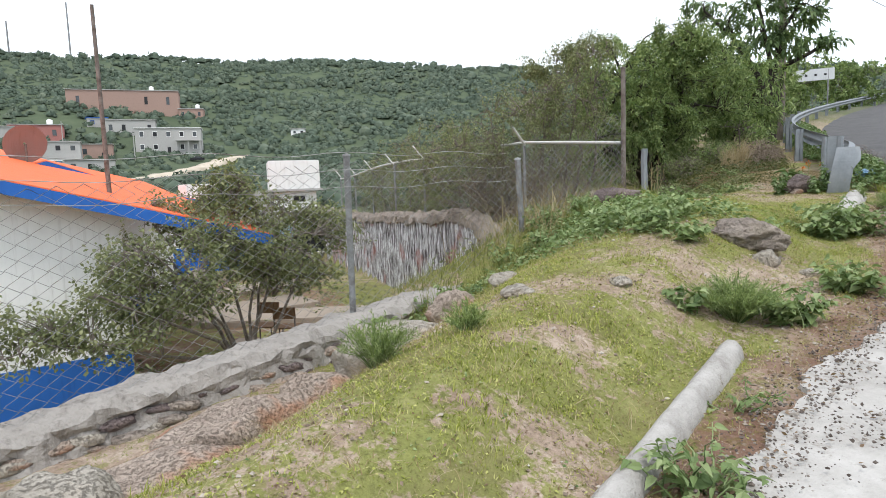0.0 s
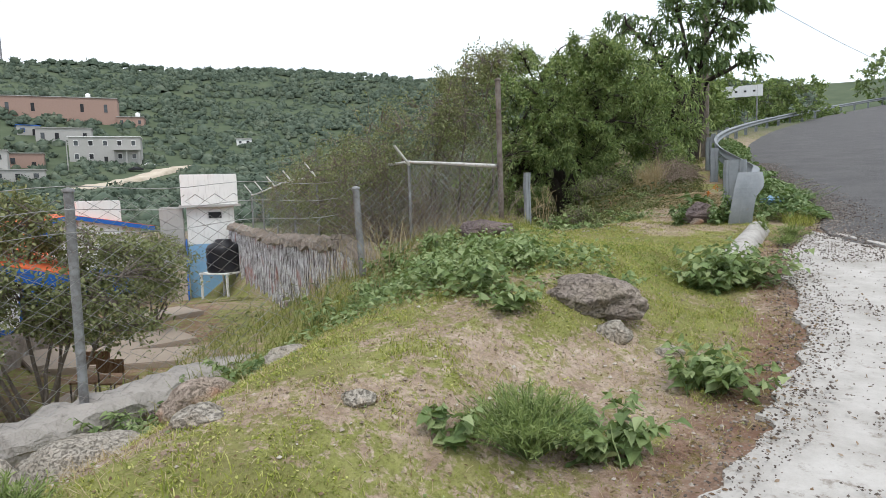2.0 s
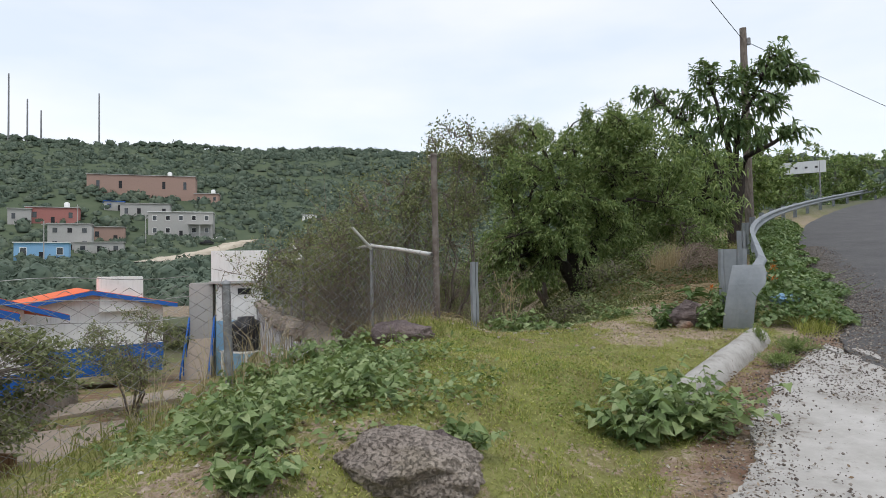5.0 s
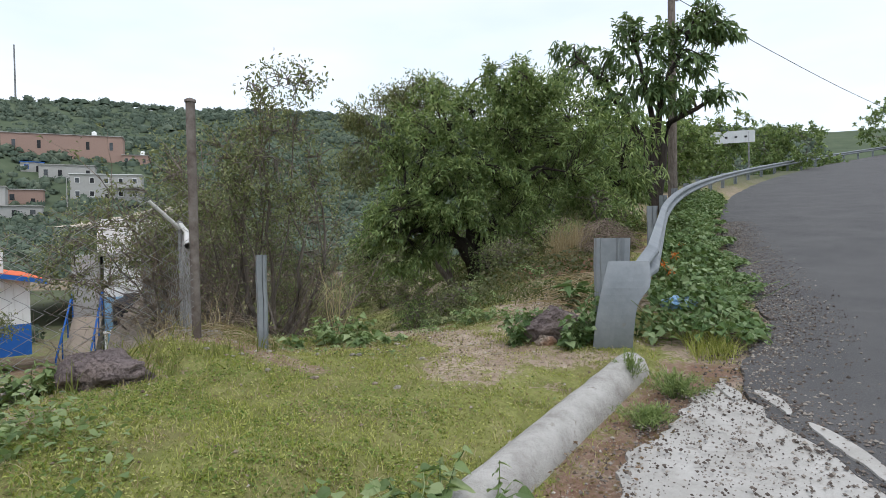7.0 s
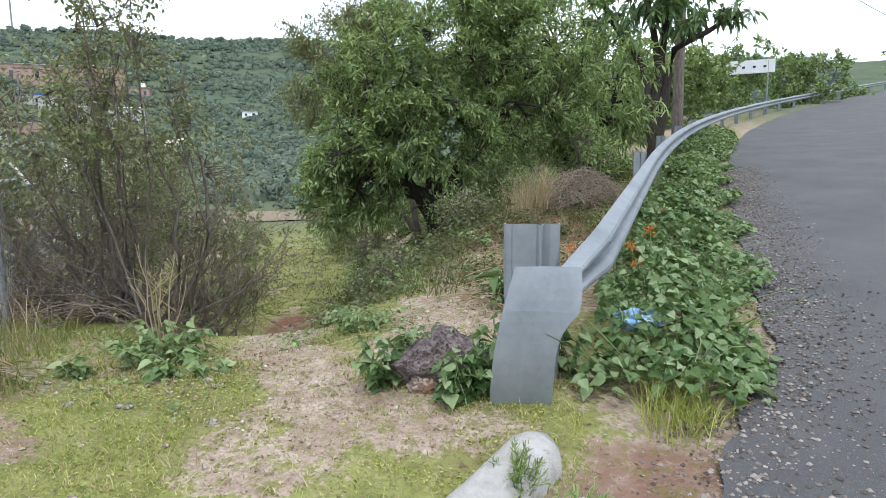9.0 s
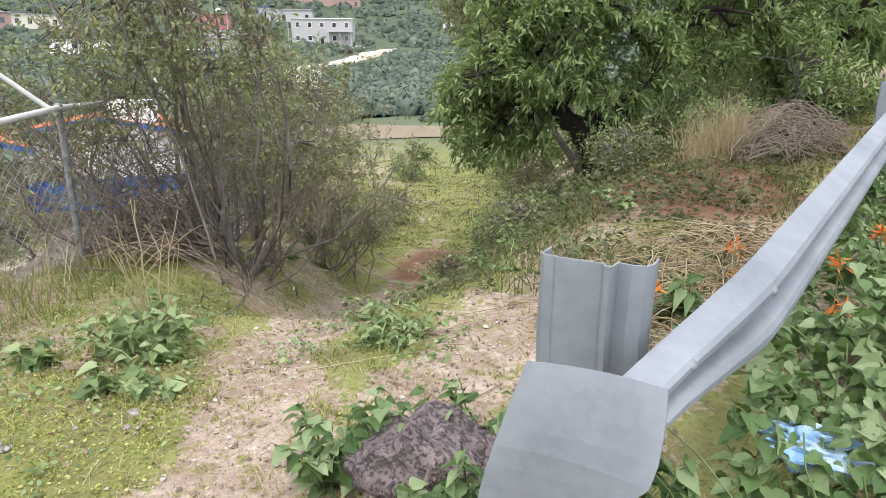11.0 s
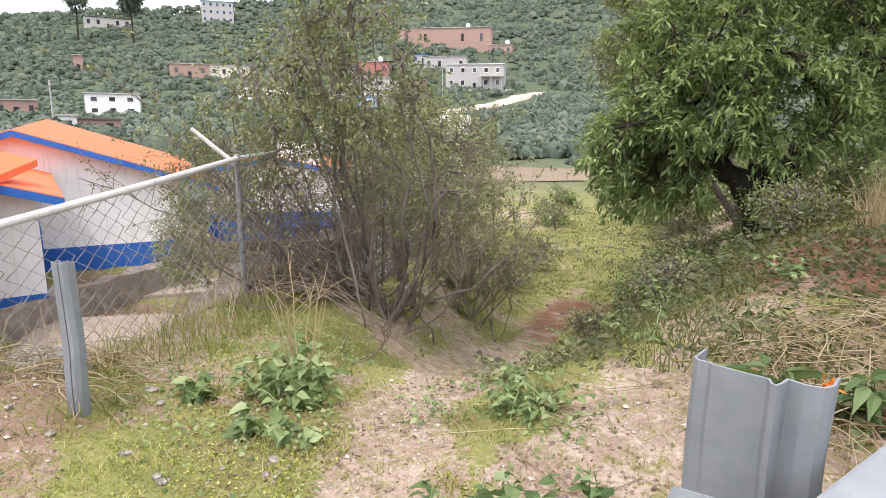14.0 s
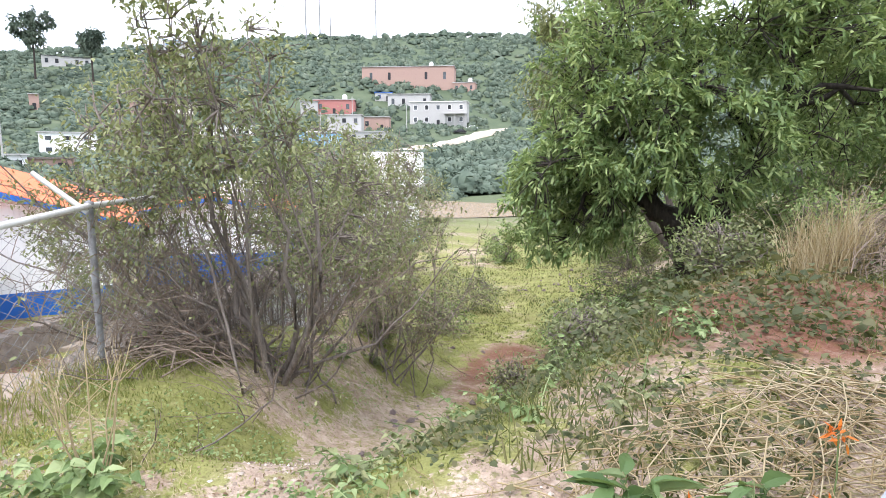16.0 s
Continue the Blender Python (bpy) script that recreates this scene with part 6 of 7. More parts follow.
blades("bright grass tuft at the asphalt edge", 900, 308, (3.28, 3.75, 12.55, 13.1), lambda x, y: ell(x, y, 3.5, 12.85, 0.2, 0.28), 0.16, 0.006, BLADE, 0.6)
blades("dry golden grass tussock on the bank", 2600, 309, (1.0, 1.9, 17.7, 18.8), lambda x, y: ell(x, y, 1.42, 18.25, 0.32, 0.45), 0.62, 0.006, STRAW, 0.35, "dry_grass")
blades("dry pale grass stalks leaning by the fence", 420, 310, (-1.7, -0.5, 8.2, 10.2), lambda x, y: (vnoise(x, y, 0.3, 85) > 0.45), 0.55, 0.006, STRAW, 0.4, "dry_grass")
blades("dry pale grass stalks leaning by the fence", 500, 311, (-2.6, -0.4, 11.4, 13.6), lambda x, y: (np.abs(fence_b(x, y)) < 0.5) * 0.8, 0.42, 0.006, STRAW, 0.5, "dry_grass")


def tangle(name, label, cx, cy, rx, ry, h, n_, seed, mat, r=0.004, length=0.9):
    """Dry canes and vines lying across one another."""
    rng = np.random.default_rng(seed)
    paths = []
    for i in range(n_):
        a = rng.uniform(0, 2 * np.pi)
        u_ = rng.uniform(0, 1) ** 0.5
        x, y = cx + rx * u_ * math.cos(a), cy + ry * u_ * math.sin(a)
        d = rng.uniform(0, 2 * np.pi)
        l = length * rng.uniform(0.4, 1.2)
        t = np.linspace(-0.5, 0.5, 6)
        xs, ys_ = x + math.cos(d) * l * t + rng.normal(0, 0.03 * min(1, l), 6), y + math.sin(d) * l * t + rng.normal(0, 0.03 * min(1, l), 6)
        zs = land_z(xs, ys_) + rng.uniform(0.02, 1) * h * (1 - 0.7 * u_) + 0.25 * h * np.sin((t + 0.5) * np.pi * rng.uniform(0.5, 1.5))
        if h > 1:       # canes standing loosely among living stems
            zs = float(land_z(-2.8, 14.8)) + 0.1 + rng.uniform(0, 1) * h * (1 - 0.5 * u_) + l * t * rng.normal(0, 0.6) + rng.normal(0, 0.03, 6)
        paths.append((np.column_stack([xs, ys_, zs]), np.linspace(r, r * 0.5, 6)))
    return tagged(new(name, tube_mesh(name, paths, mat, 4)), label, "dead vegetation", kind="stuff")


tangle("dry_vines", "pale dry vine stems matted over the sandy bank", 2.35, 15.0, 0.5, 1.1, 0.17, 230, 321, STRAW, 0.004, 0.8)
tangle("dead_bramble", "grey-brown dead bramble heap below the guardrail", 1.9, 18.9, 0.55, 0.85, 0.55, 300, 322, TWIG, 0.005, 0.8)
tangle("dead_branches", "grey dead branches fallen under the thorny shrub", -2.7, 14.1, 0.9, 0.5, 0.42, 70, 323, TWIG, 0.009, 1.3)
tangle("dead_branches", "reddish bare twigs matted against the fence", -3.1, 14.7, 1.0, 0.6, 1.7, 330, 324, BARK, 0.004, 0.9)
tangle("dry_twigs", "dry twigs scattered on the sandy bank", 1.9, 13.7, 0.6, 0.6, 0.03, 26, 325, STRAW, 0.003, 0.5)
tangle("dry_stalks", "dry straw beneath the fence corner", -0.5, 11.9, 0.6, 0.4, 0.16, 120, 326, STRAW, 0.004, 0.4)

# low leaves covering the ground between the weeds
def groundcover(label, n_, seed, box, weight, h, leaf, mat):
    x, y, rng = scatter(n_, seed, box, weight)
    k = len(x)
    P = np.column_stack([x, y, land_z(x, y) + h * rng.uniform(0, 1, k) ** 1.3 * (0.3 + 0.7 * vnoise(x, y, 0.35, seed, 2))])
    D = np.column_stack([rng.normal(0, 0.8, k), rng.normal(0, 0.8, k), rng.uniform(-0.2, 0.5, k)])
    s_ = rng.uniform(0.5, 1.2, k)
    return tagged(new("groundcover", leaves_mesh("groundcover", P, D, leaf * s_, leaf * 0.62 * s_, leaf * 0.3, mat, seed + 1, 0.36)), label, "weeds", kind="stuff")


groundcover("low leafy weeds matted round the volcanic boulder", 15000, 361, (-1.2, 1.5, 7.2, 10.4), lambda x, y: ell(x, y, 0.3, 8.7, 1.25, 1.2, 0.5) * (vnoise(x, y, 0.5, 63) > 0.36), 0.2, 0.055, LEAF_WEED)
groundcover("bright low weeds beside the rubble wall", 2600, 363, (-2.0, -0.4, 6.2, 9.4), lambda x, y: (np.abs(fence_a(x, y) + 0.55) < 0.3) * (vnoise(x, y, 0.4, 65) > 0.35), 0.16, 0.06, LEAF_WEED)
groundcover("creeping herbs along the footpath shelf", 9000, 365, (-3.0, 1.4, 12.0, 16.5), lambda x, y: (vnoise(x, y, 0.6, 67) > 0.55) * (grass_cover(x, y) > 0.2), 0.08, 0.035, LEAF_WEED)
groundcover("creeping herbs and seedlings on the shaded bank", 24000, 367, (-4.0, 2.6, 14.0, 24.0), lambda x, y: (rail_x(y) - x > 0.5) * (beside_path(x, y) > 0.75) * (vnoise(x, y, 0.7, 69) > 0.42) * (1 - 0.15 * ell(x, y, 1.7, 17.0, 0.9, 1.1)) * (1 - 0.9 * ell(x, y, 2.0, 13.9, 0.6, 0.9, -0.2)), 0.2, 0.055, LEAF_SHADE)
groundcover("mossy mat of tiny bright leaves through the turf", 110000, 379, (-2.2, 3.0, 2.5, 13.0), lambda x, y: turf(x, y) * (0.15 + 0.85 * (vnoise(x, y, 0.3, 103, 3) > 0.46)), 0.026, 0.017, BLADE)
groundcover("low herbs between the footpath and the sand", 2600, 381, (0.5, 2.0, 12.9, 14.3), lambda x, y: ell(x, y, 1.25, 13.55, 0.6, 0.5) * (vnoise(x, y, 0.25, 107, 2) > 0.5), 0.1, 0.036, LEAF_WEED)
groundcover("lush low clover-like leaves near the guardrail kerb", 30000, 383, (-0.6, 2.6, 8.6, 11.9), lambda x, y: not_paved(x, y) * ell(x, y, 1.1, 10.1, 1.5, 1.5) * (vnoise(x, y, 0.4, 109, 3) > 0.4), 0.035, 0.02, LEAF_LUSH)
groundcover("small flat herbs dotted through the turf", 9000, 369, (-2.0, 3.0, 2.5, 13.0), lambda x, y: not_paved(x, y) * (vnoise(x, y, 0.25, 73) > 0.62), 0.02, 0.022, LEAF_WEED)

groundcover("rank herbs over the school yard's edge", 16000, 371, (-13.0, -1.5, 7.5, 19.0), lambda x, y: (np.minimum(fence_a(x, y), fence_b(x, y)) > 0.4) * (np.minimum(fence_a(x, y), fence_b(x, y)) < 6) * (vnoise(x, y, 1.1, 75) > 0.48), 0.3, 0.07, LEAF_BUSH)

# both covers take leaves with shade put into the colour
groundcover("undergrowth beneath the great tree, tinted for its shade", 13000, 373, (-2.5, 2.2, 16.5, 25.0), lambda x, y: (rail_x(y) - x > 0.8) * (beside_path(x, y) > 0.9) * (vnoise(x, y, 0.9, 87) > 0.42), 0.42, 0.085, LEAF_SHADE)
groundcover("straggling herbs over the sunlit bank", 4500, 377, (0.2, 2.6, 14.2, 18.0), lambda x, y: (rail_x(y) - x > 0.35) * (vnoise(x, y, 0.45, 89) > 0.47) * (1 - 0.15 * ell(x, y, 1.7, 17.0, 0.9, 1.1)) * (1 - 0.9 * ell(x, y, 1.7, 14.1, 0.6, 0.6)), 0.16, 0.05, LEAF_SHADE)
groundcover("dry leaf crumbs strewn through the worn turf", 26000, 375, (-2.0, 3.0, 2.5, 13.8), lambda x, y: not_paved(x, y) * np.clip(1.15 - grass_cover(x, y), 0.12, 1), 0.012, 0.016, LITTER)

# vines over the foot of the guardrail
vx, vy, rng = scatter(44000, 331, (2.95, 4.6, 12.75, 34.0), lambda x, y: sm(asphalt_left(y) - 0.06 - x + 0.15 * np.sin(y * 3), -0.06, 0.1) * (x > rail_line(y) + 0.02 - 0.25 * (y > 14)) * np.where(y < 20, 1.0, 0.45) * sm(y, 12.75, 13.1))
hgt = (0.10 + 0.40 * sm(vnoise(vx, vy, 0.5, 91), 0.2, 0.8)) * (0.35 + 0.65 * (1 - sm(vx - rail_line(vy), 0.3, 0.85))) * (0.5 + 0.5 * sm(vy, 12.9, 13.6))
hgt = hgt * rng.uniform(0.35, 1.0, len(vx)) ** 0.5
sz = np.where(vy < 20, 1.0, 1.25) * rng.uniform(0.35, 1.2, len(vx))
P = np.column_stack([vx, vy, road_z(vy) + hgt])
D = np.column_stack([rng.normal(0.25, 0.7, len(vx)), rng.normal(-0.25, 0.7, len(vx)), rng.uniform(-0.35, 0.25, len(vx))])
tagged(new("vines", leaves_mesh("vines", P, D, 0.075 * sz, 0.068 * sz, 0.022, LEAF_VINE, 332, 0.36, True)), "green broad-leaved vines smothering the foot of the guardrail", "vines", kind="stuff")
vine_paths = []
for i in range(150):
    y = 12.9 + 8 * rng.uniform() ** 1.4
    x = 3.1 + rng.uniform(0, 0.6)
    vine_paths.append((curve((x, y, float(road_z(y)) - 0.01), (x + rng.normal(0, 0.2), y + rng.normal(0, 0.2), float(road_z(y)) + rng.uniform(0.15, 0.4)), 0.05, 5, rng, 0.01), np.full(5, 0.003)))
tagged(new("vine_stems", tube_mesh("vine_stems", vine_paths, LEAF_WEED, 3)), "thin green vine stems at the guardrail foot", "vines", kind="stuff")
for i, (x, y, dz) in enumerate(((3.18, 14.1, 0.42), (3.2, 15.0, 0.45), (3.1, 14.6, 0.4), (2.45, 14.2, 0.3), (2.75, 14.4, 0.35), (3.25, 16.0, 0.4), (2.6, 14.9, 0.3))):
    t = thing("orange_flower", "small spiky orange flower on a green stalk", "flower", "orange flowers", at=(x, y, gz(x, y)))
    part("stalk", tube_mesh("stalk", [([(0, 0, -0.02), (0.01, 0, dz * 0.5), (0, 0.01, dz)], [0.003] * 3)], LEAF_WEED, 4), t)
    r2 = np.random.default_rng(400 + i)
    part("petals", leaves_mesh("petals", np.tile([[0, 0.01, dz]], (22, 1)) + r2.normal(0, 0.012, (22, 3)), r2.normal(0, 1, (22, 3)) + np.array([0, 0, 0.3]), 0.05, 0.012, 0.0, PETAL, 401 + i), t)

# litter, gravel, stones
lx, ly, rng = scatter(30000, 341, (-1.2, 3.4, 3.0, 14.6), lambda x, y: np.clip(0.9 * ell(x, y, 0.6, 12.55, 0.75, 0.5) + 0.35 * ell(x, y, 0.9, 13.4, 0.5, 0.6) + 0.7 * (np.abs(x - kerb_x(y) - apron_gap(y) + 0.1) < 0.2) * (y < 11.8) + 0.25 * ell(x, y, -0.3, 11.3, 0.6, 0.4) + 0.04, 0, 1))
tagged(new("leaf_litter", leaves_mesh("leaf_litter", np.column_stack([lx, ly, land_z(lx, ly) + 0.008 + 0.03 * ((ly < 12) & (lx > kerb_x(ly)))]), rng.normal(0, 1, (len(lx), 3)) * np.array([1, 1, 0.3]), 0.027, 0.013, 0.0, LITTER, 342)), "dry brown leaf litter along the verge", "leaf litter", kind="stuff")


def pebbles(name, label, x, y, z, size, mat, seed):
    rng = np.random.default_rng(seed)
    k = len(x)
    octa = np.array([[1, 0, 0], [0, 1, 0], [-1, 0, 0], [0, -1, 0], [0, 0, 0.7], [0, 0, -0.7]], float)
    v = octa[None] * rng.uniform(0.6, 1.3, (k, 6, 1)) * size[:, None, None]
    a = rng.uniform(0, 6.28, k)
    c, s_ = np.cos(a)[:, None], np.sin(a)[:, None]
    v = np.stack([v[..., 0] * c - v[..., 1] * s_, v[..., 0] * s_ + v[..., 1] * c, v[..., 2]], -1) + np.stack([x, y, z + size * 0.3], 1)[:, None]
    b = np.arange(k)[:, None] * 6
    f = np.concatenate([b + np.array([t]) for t in ([0, 1, 4], [1, 2, 4], [2, 3, 4], [3, 0, 4], [1, 0, 5], [2, 1, 5], [3, 2, 5], [0, 3, 5])])
    return tagged(new(name, quick(name, v.reshape(-1, 3), [f], mat)), label, "gravel", kind="stuff")


on_apron = lambda x, y: ((x > kerb_x(y) + apron_gap(y) - 0.15) & (x < asphalt_left(y) + 0.2)) * np.clip(0.10 + 1.3 * (vnoise(x, y, 0.5, 95, 3) > 0.62) + 0.8 * (np.abs(x - kerb_x(y) - apron_gap(y) - 0.1) < 0.12), 0, 1)
px_, py_, rng = scatter(60000, 351, (1.0, 5.6, 1.5, 12.0), on_apron)
pebbles("gravel", "dark loose gravel strewn over the white apron", px_, py_, road_z(py_) + 0.03, 0.004 + 0.009 * rng.uniform(0, 1, len(px_)) ** 3, GRAVEL, 352)
px_, py_, rng = scatter(26000, 359, (1.0, 3.6, 1.5, 12.0), lambda x, y: np.clip(1.1 - np.abs(x - kerb_x(y) - apron_gap(y) + 0.06) * 5.5, 0, 1))
pebbles("gravel", "dark crumbled gravel along the apron's broken edge", px_, py_, np.maximum(road_z(py_), land_z(px_, py_)) + 0.008, 0.004 + 0.011 * rng.uniform(0, 1, len(px_)) ** 3, GRAVEL, 360)
px_, py_, rng = scatter(60000, 353, (3.2, 5.2, 10.6, 24.0), lambda x, y: np.clip(1.0 - np.abs(x - asphalt_left(y) - 0.15) * 1.5, 0, 1) ** 1.5)
pebbles("gravel", "loose grey gravel along the asphalt edge", px_, py_, road_z(py_) + 0.012, 0.004 + 0.012 * rng.uniform(0, 1, len(px_)) ** 3, GRAVEL, 354)
px_, py_, rng = scatter(42000, 355, (-1.5, 3.2, 3.0, 14.5), lambda x, y: not_paved(x, y) * np.clip(0.75 - grass_cover(x, y), 0.06, 1))
pebbles("pebbles", "pale pebbles in the bare soil", px_, py_, land_z(px_, py_), 0.003 + 0.014 * rng.uniform(0, 1, len(px_)) ** 5, CLODS, 356)
px_, py_, rng = scatter(4000, 357, (-9, 1.5, 15, 30), lambda x, y: (np.abs(beside_path(x, y)) < 1.5) * (vnoise(x, y, 1.2, 97) > 0.6))
pebbles("clods", "dark dung and clods on the grassy footpath", px_, py_, land_z(px_, py_), 0.01 + 0.06 * rng.uniform(0, 1, len(px_)) ** 4, PURPLE, 358)

rock("boulder", 1.47, 7.98, (0.34, 0.22, 0.165), LAVA, "large pitted brown volcanic boulder in the weeds", 3, 14, 0.25, 0.34, 5)
rock("stone", 1.62, 7.72, (0.12, 0.1, 0.09), PALE, "small grey stone leaning on the boulder", 4, 20)
rock("stone", 1.5, 8.25, (0.13, 0.11, 0.09), PURPLE, "dark stone beside the volcanic boulder", 5, 50)
rock("stone", 1.95, 7.75, (0.1, 0.08, 0.05), PALE, "pale flat stone in the turf", 6, 15)
rock("stone", 0.68, 6.03, (0.08, 0.06, 0.045), PALE, "white chipped stone in the turf", 7, 35)
rock("stone", 0.05, 5.75, (0.12, 0.1, 0.05), PALE, "white chipped stone in the turf", 8, 5)
rock("boulder", 2.3, 12.83, (0.25, 0.19, 0.17), PURPLE, "purple-brown porous boulder beside the guardrail end", 9, 30, 0.12, 0.24, 5)
rock("stone", 2.25, 12.7, (0.1, 0.08, 0.06), RUSTY, "small stone propping the boulder", 19, 30)
rock("boulder", -0.05, 10.55, (0.32, 0.25, 0.14), PURPLE, "dark earthy lava lump in the grass", 10, 10, 0.3, 0.3, 4)
rock("boulder", -1.05, 3.25, (0.34, 0.26, 0.24), PALE, "pale tan boulder at the verge edge", 11, 20, 0.3)
rock("boulder", -1.3, 3.85, (0.55, 0.36, 0.22), RUSTY, "rust-stained flat rock outcrop", 12, 75, 0.35, 0.16)
rock("boulder", -1.5, 4.75, (0.6, 0.34, 0.2), RUSTY, "pinkish tan flat rock outcrop", 13, 72, 0.35, 0.16)
rock("boulder", -1.85, 3.4, (0.3, 0.24, 0.18), PURPLE, "dark stone at the rubble wall's foot", 31, 40, 0.35)
rock("boulder", -1.25, 5.3, (0.3, 0.22, 0.15), RUSTY, "pinkish tan flat rock outcrop", 33, 50, 0.35, 0.16)
rock("boulder", -1.1, 5.55, (0.22, 0.18, 0.26), PALE, "upright tan sandstone block", 14, 40, 0.3)
rock("boulder", -0.95, 6.1, (0.42, 0.3, 0.13), PALE, "flat tan sandstone slab", 15, 25, 0.35)
rock("boulder", -0.9, 6.75, (0.26, 0.18, 0.17), RUSTY, "brown weathered rock in the turf", 16, 65, 0.35)
rock("boulder", -0.6, 7.35, (0.2, 0.14, 0.08), PALE, "flat tan sandstone slab", 17, 65, 0.35)
rock("stone", -0.15, 12.2, (0.05, 0.035, 0.02), PALE, "white chip of stone in the litter", 29, 20)
rock("boulder", -0.55, 11.75, (0.25, 0.14, 0.09), PALE, "pale split rock at the fence corner", 18, 40, 0.25)
rng = random.Random(9)
for i in range(44):
    x, y = rng.uniform(-0.6, 1.6), rng.uniform(11.1, 12.7)
    s_ = rng.uniform(0.01, 0.028)
    rock("stone", x, y, (s_ * 1.2, s_, s_ * 0.6), rng.choice((PALE, PALE, RUSTY)), "small pale stone on bare ground", 500 + i, rng.uniform(0, 90), 0.25, 0.2, 2, "stones on bare ground")

bag_rng = np.random.default_rng(7)
bm = bmesh.new()
bmesh.ops.create_icosphere(bm, subdivisions=4, radius=1.0)
for v_ in bm.verts:
    c_ = v_.co.copy()
    d_ = 1 + 0.5 * noise.noise(c_ * 2.2) + 0.4 * abs(noise.noise(c_ * 6)) + 0.25 * noise.noise(c_ * 14)
    v_.co = Vector((c_.x * 0.12 * d_, c_.y * 0.09 * d_, c_.z * 0.05 * d_))
bag = tagged(new("plastic_bag", from_bm("plastic_bag", bm, BAG)), "crumpled pale blue plastic bag caught in the vines", "bag")
bag.location = (3.25, 13.46, 1.97)


# ---- sign, pole, wires ----
sign = thing("road_sign", "weathered white rectangular sign seen from its back on a steel post", "sign", at=(7.0, 50.2, float(road_z(50.2))))
part("post", tube_mesh("post", [([(0, 0, -0.5), (0, 0, 3.0)], [0.045, 0.045])], POST, 8), sign)
panel = part("panel", from_bm("panel", box_bm(-2.2, 0.35, -0.04, 0.0, 2.3, 3.05, 0.01), SIGNWHITE), sign)
for k in range(4):
    part("spot", from_bm("spot", box_bm(-1.9 + k * 0.55, -1.75 + k * 0.55, -0.05, -0.041, 2.6, 2.72), DARK), panel)
pole = thing("utility_pole", "tall weathered wooden utility pole carrying one cable", "pole", at=(2.95, 28.2, 0))
part("shaft", tube_mesh("shaft", [([(0, 0, 2.0), (0, 0, 10.3)], [0.16, 0.11])], BARK, 10), pole)
part("insulator", from_bm("insulator", box_bm(0.1, 0.22, -0.05, 0.05, 9.7, 9.95, 0.02), POST), pole)
part("cable", tube_mesh("cable", [(curve((0, 0, 9.9), (-6, -26, 13.2), -0.7, 14), [0.012] * 14), (curve((0, 0, 9.9), (26, 46, 10.5), -1.4, 16), [0.014] * 16)], DARK, 4), pole)


# ---- village on the far slope ----
def veer(x, y, degrees=-3.0):
    """A far place swung about the head of the road."""
    c_, s_ = math.cos(radians(degrees)), math.sin(radians(degrees))
    return 2.9 + (x - 2.9) * c_ - (y - 7.0) * s_, 7.0 + (x - 2.9) * s_ + (y - 7.0) * c_


def house(name, label, x, y, z, w, h, yaw, mat, deep=8.0, storeys=1, cols=3, roof=None, extra=""):
    t = thing(name, label, "house", "village houses")
    t.matrix_world = pose(x, y, z, 0, 0, yaw)
    part("wall", from_bm("wall", box_bm(-w / 2, w / 2, 0, deep, -3, h, 0.02), mat), t)
    part("roof", from_bm("roof", box_bm(-w / 2 - 0.3, w / 2 + 0.3, -0.4, deep + 0.3, h, h + 0.25, 0.02), roof or GREY), t)
    sh = h / storeys
    for s_ in range(storeys):
        for c in range(cols):
            cx = -w / 2 + w * (c + 0.5) / cols
            ww = min(1.2, w / cols * 0.32)
            if s_ == 0 and c == cols // 2:
                part("door", from_bm("door", box_bm(cx - 0.55, cx + 0.55, -0.05, 0.05, 0, min(2.2, sh * 0.75)), DARK), t)
                continue
            wi = part("window", from_bm("window", box_bm(cx - ww / 2 - 0.12, cx + ww / 2 + 0.12, -0.07, 0.05, s_ * sh + sh * 0.32, s_ * sh + sh * 0.76), roof or mat), t)
            part("pane", from_bm("pane", box_bm(cx - ww / 2, cx + ww / 2, -0.10, -0.071, s_ * sh + sh * 0.36, s_ * sh + sh * 0.72), DARK if c % 2 else GLASS), wi)
    if extra == "tank":
        tk = part("roof_tank", tube_mesh("roof_tank", [([(w * 0.25, 3, h + 0.2), (w * 0.25, 3, h + 1.9), (w * 0.25, 3, h + 2.3)], [0.9, 0.9, 0.3])], WHITE, 12), t)
    if extra == "porch":
        part("porch_roof", from_bm("porch_roof", box_bm(w * 0.1, w / 2, -2.5, 0, sh - 0.1, sh + 0.15, 0.01), GREY), t)
        for c in (0.12, 0.3, 0.48):
            part("column", from_bm("column", box_bm(w * c - 0.15, w * c + 0.15, -2.45, -2.15, -3, sh - 0.1), GREY), t)
    return t


house("house", "long unplastered red brick building high on the slope", -222.2, 176.0, 35.3, 41, 8.6, 45, BRICK, 12, 1, 5, extra="tank")
house("house", "small red brick house with a rooftop water tank", -203.6, 192.8, 32.2, 9.6, 4.4, 41, BRICK, 8, 1, 3, extra="tank")
house("house", "small house under a blue tarpaulin", -210.7, 155.4, 27.0, 6.8, 3.4, 58, GREY, 7, 1, 2, BLUE)
house("house", "pale grey plastered house below the brick building", -199.3, 159.9, 23.3, 17.0, 5.8, 47, GREY, 9, 1, 4)
house("house", "grey two-storey house with white eaves and a concrete porch", -174.2, 154.8, 15.5, 21.0, 8.6, 43, GREY, 9, 2, 5, WHITE, "porch")
house("house", "red painted house with white window frames", -207.0, 130.4, 20.4, 15.5, 5.4, 54, PINK, 8, 1, 3, extra="tank")
house("house", "grey rendered house beside the red one", -211.3, 122.2, 19.9, 6.5, 5.1, 56, GREY, 8, 1, 2)
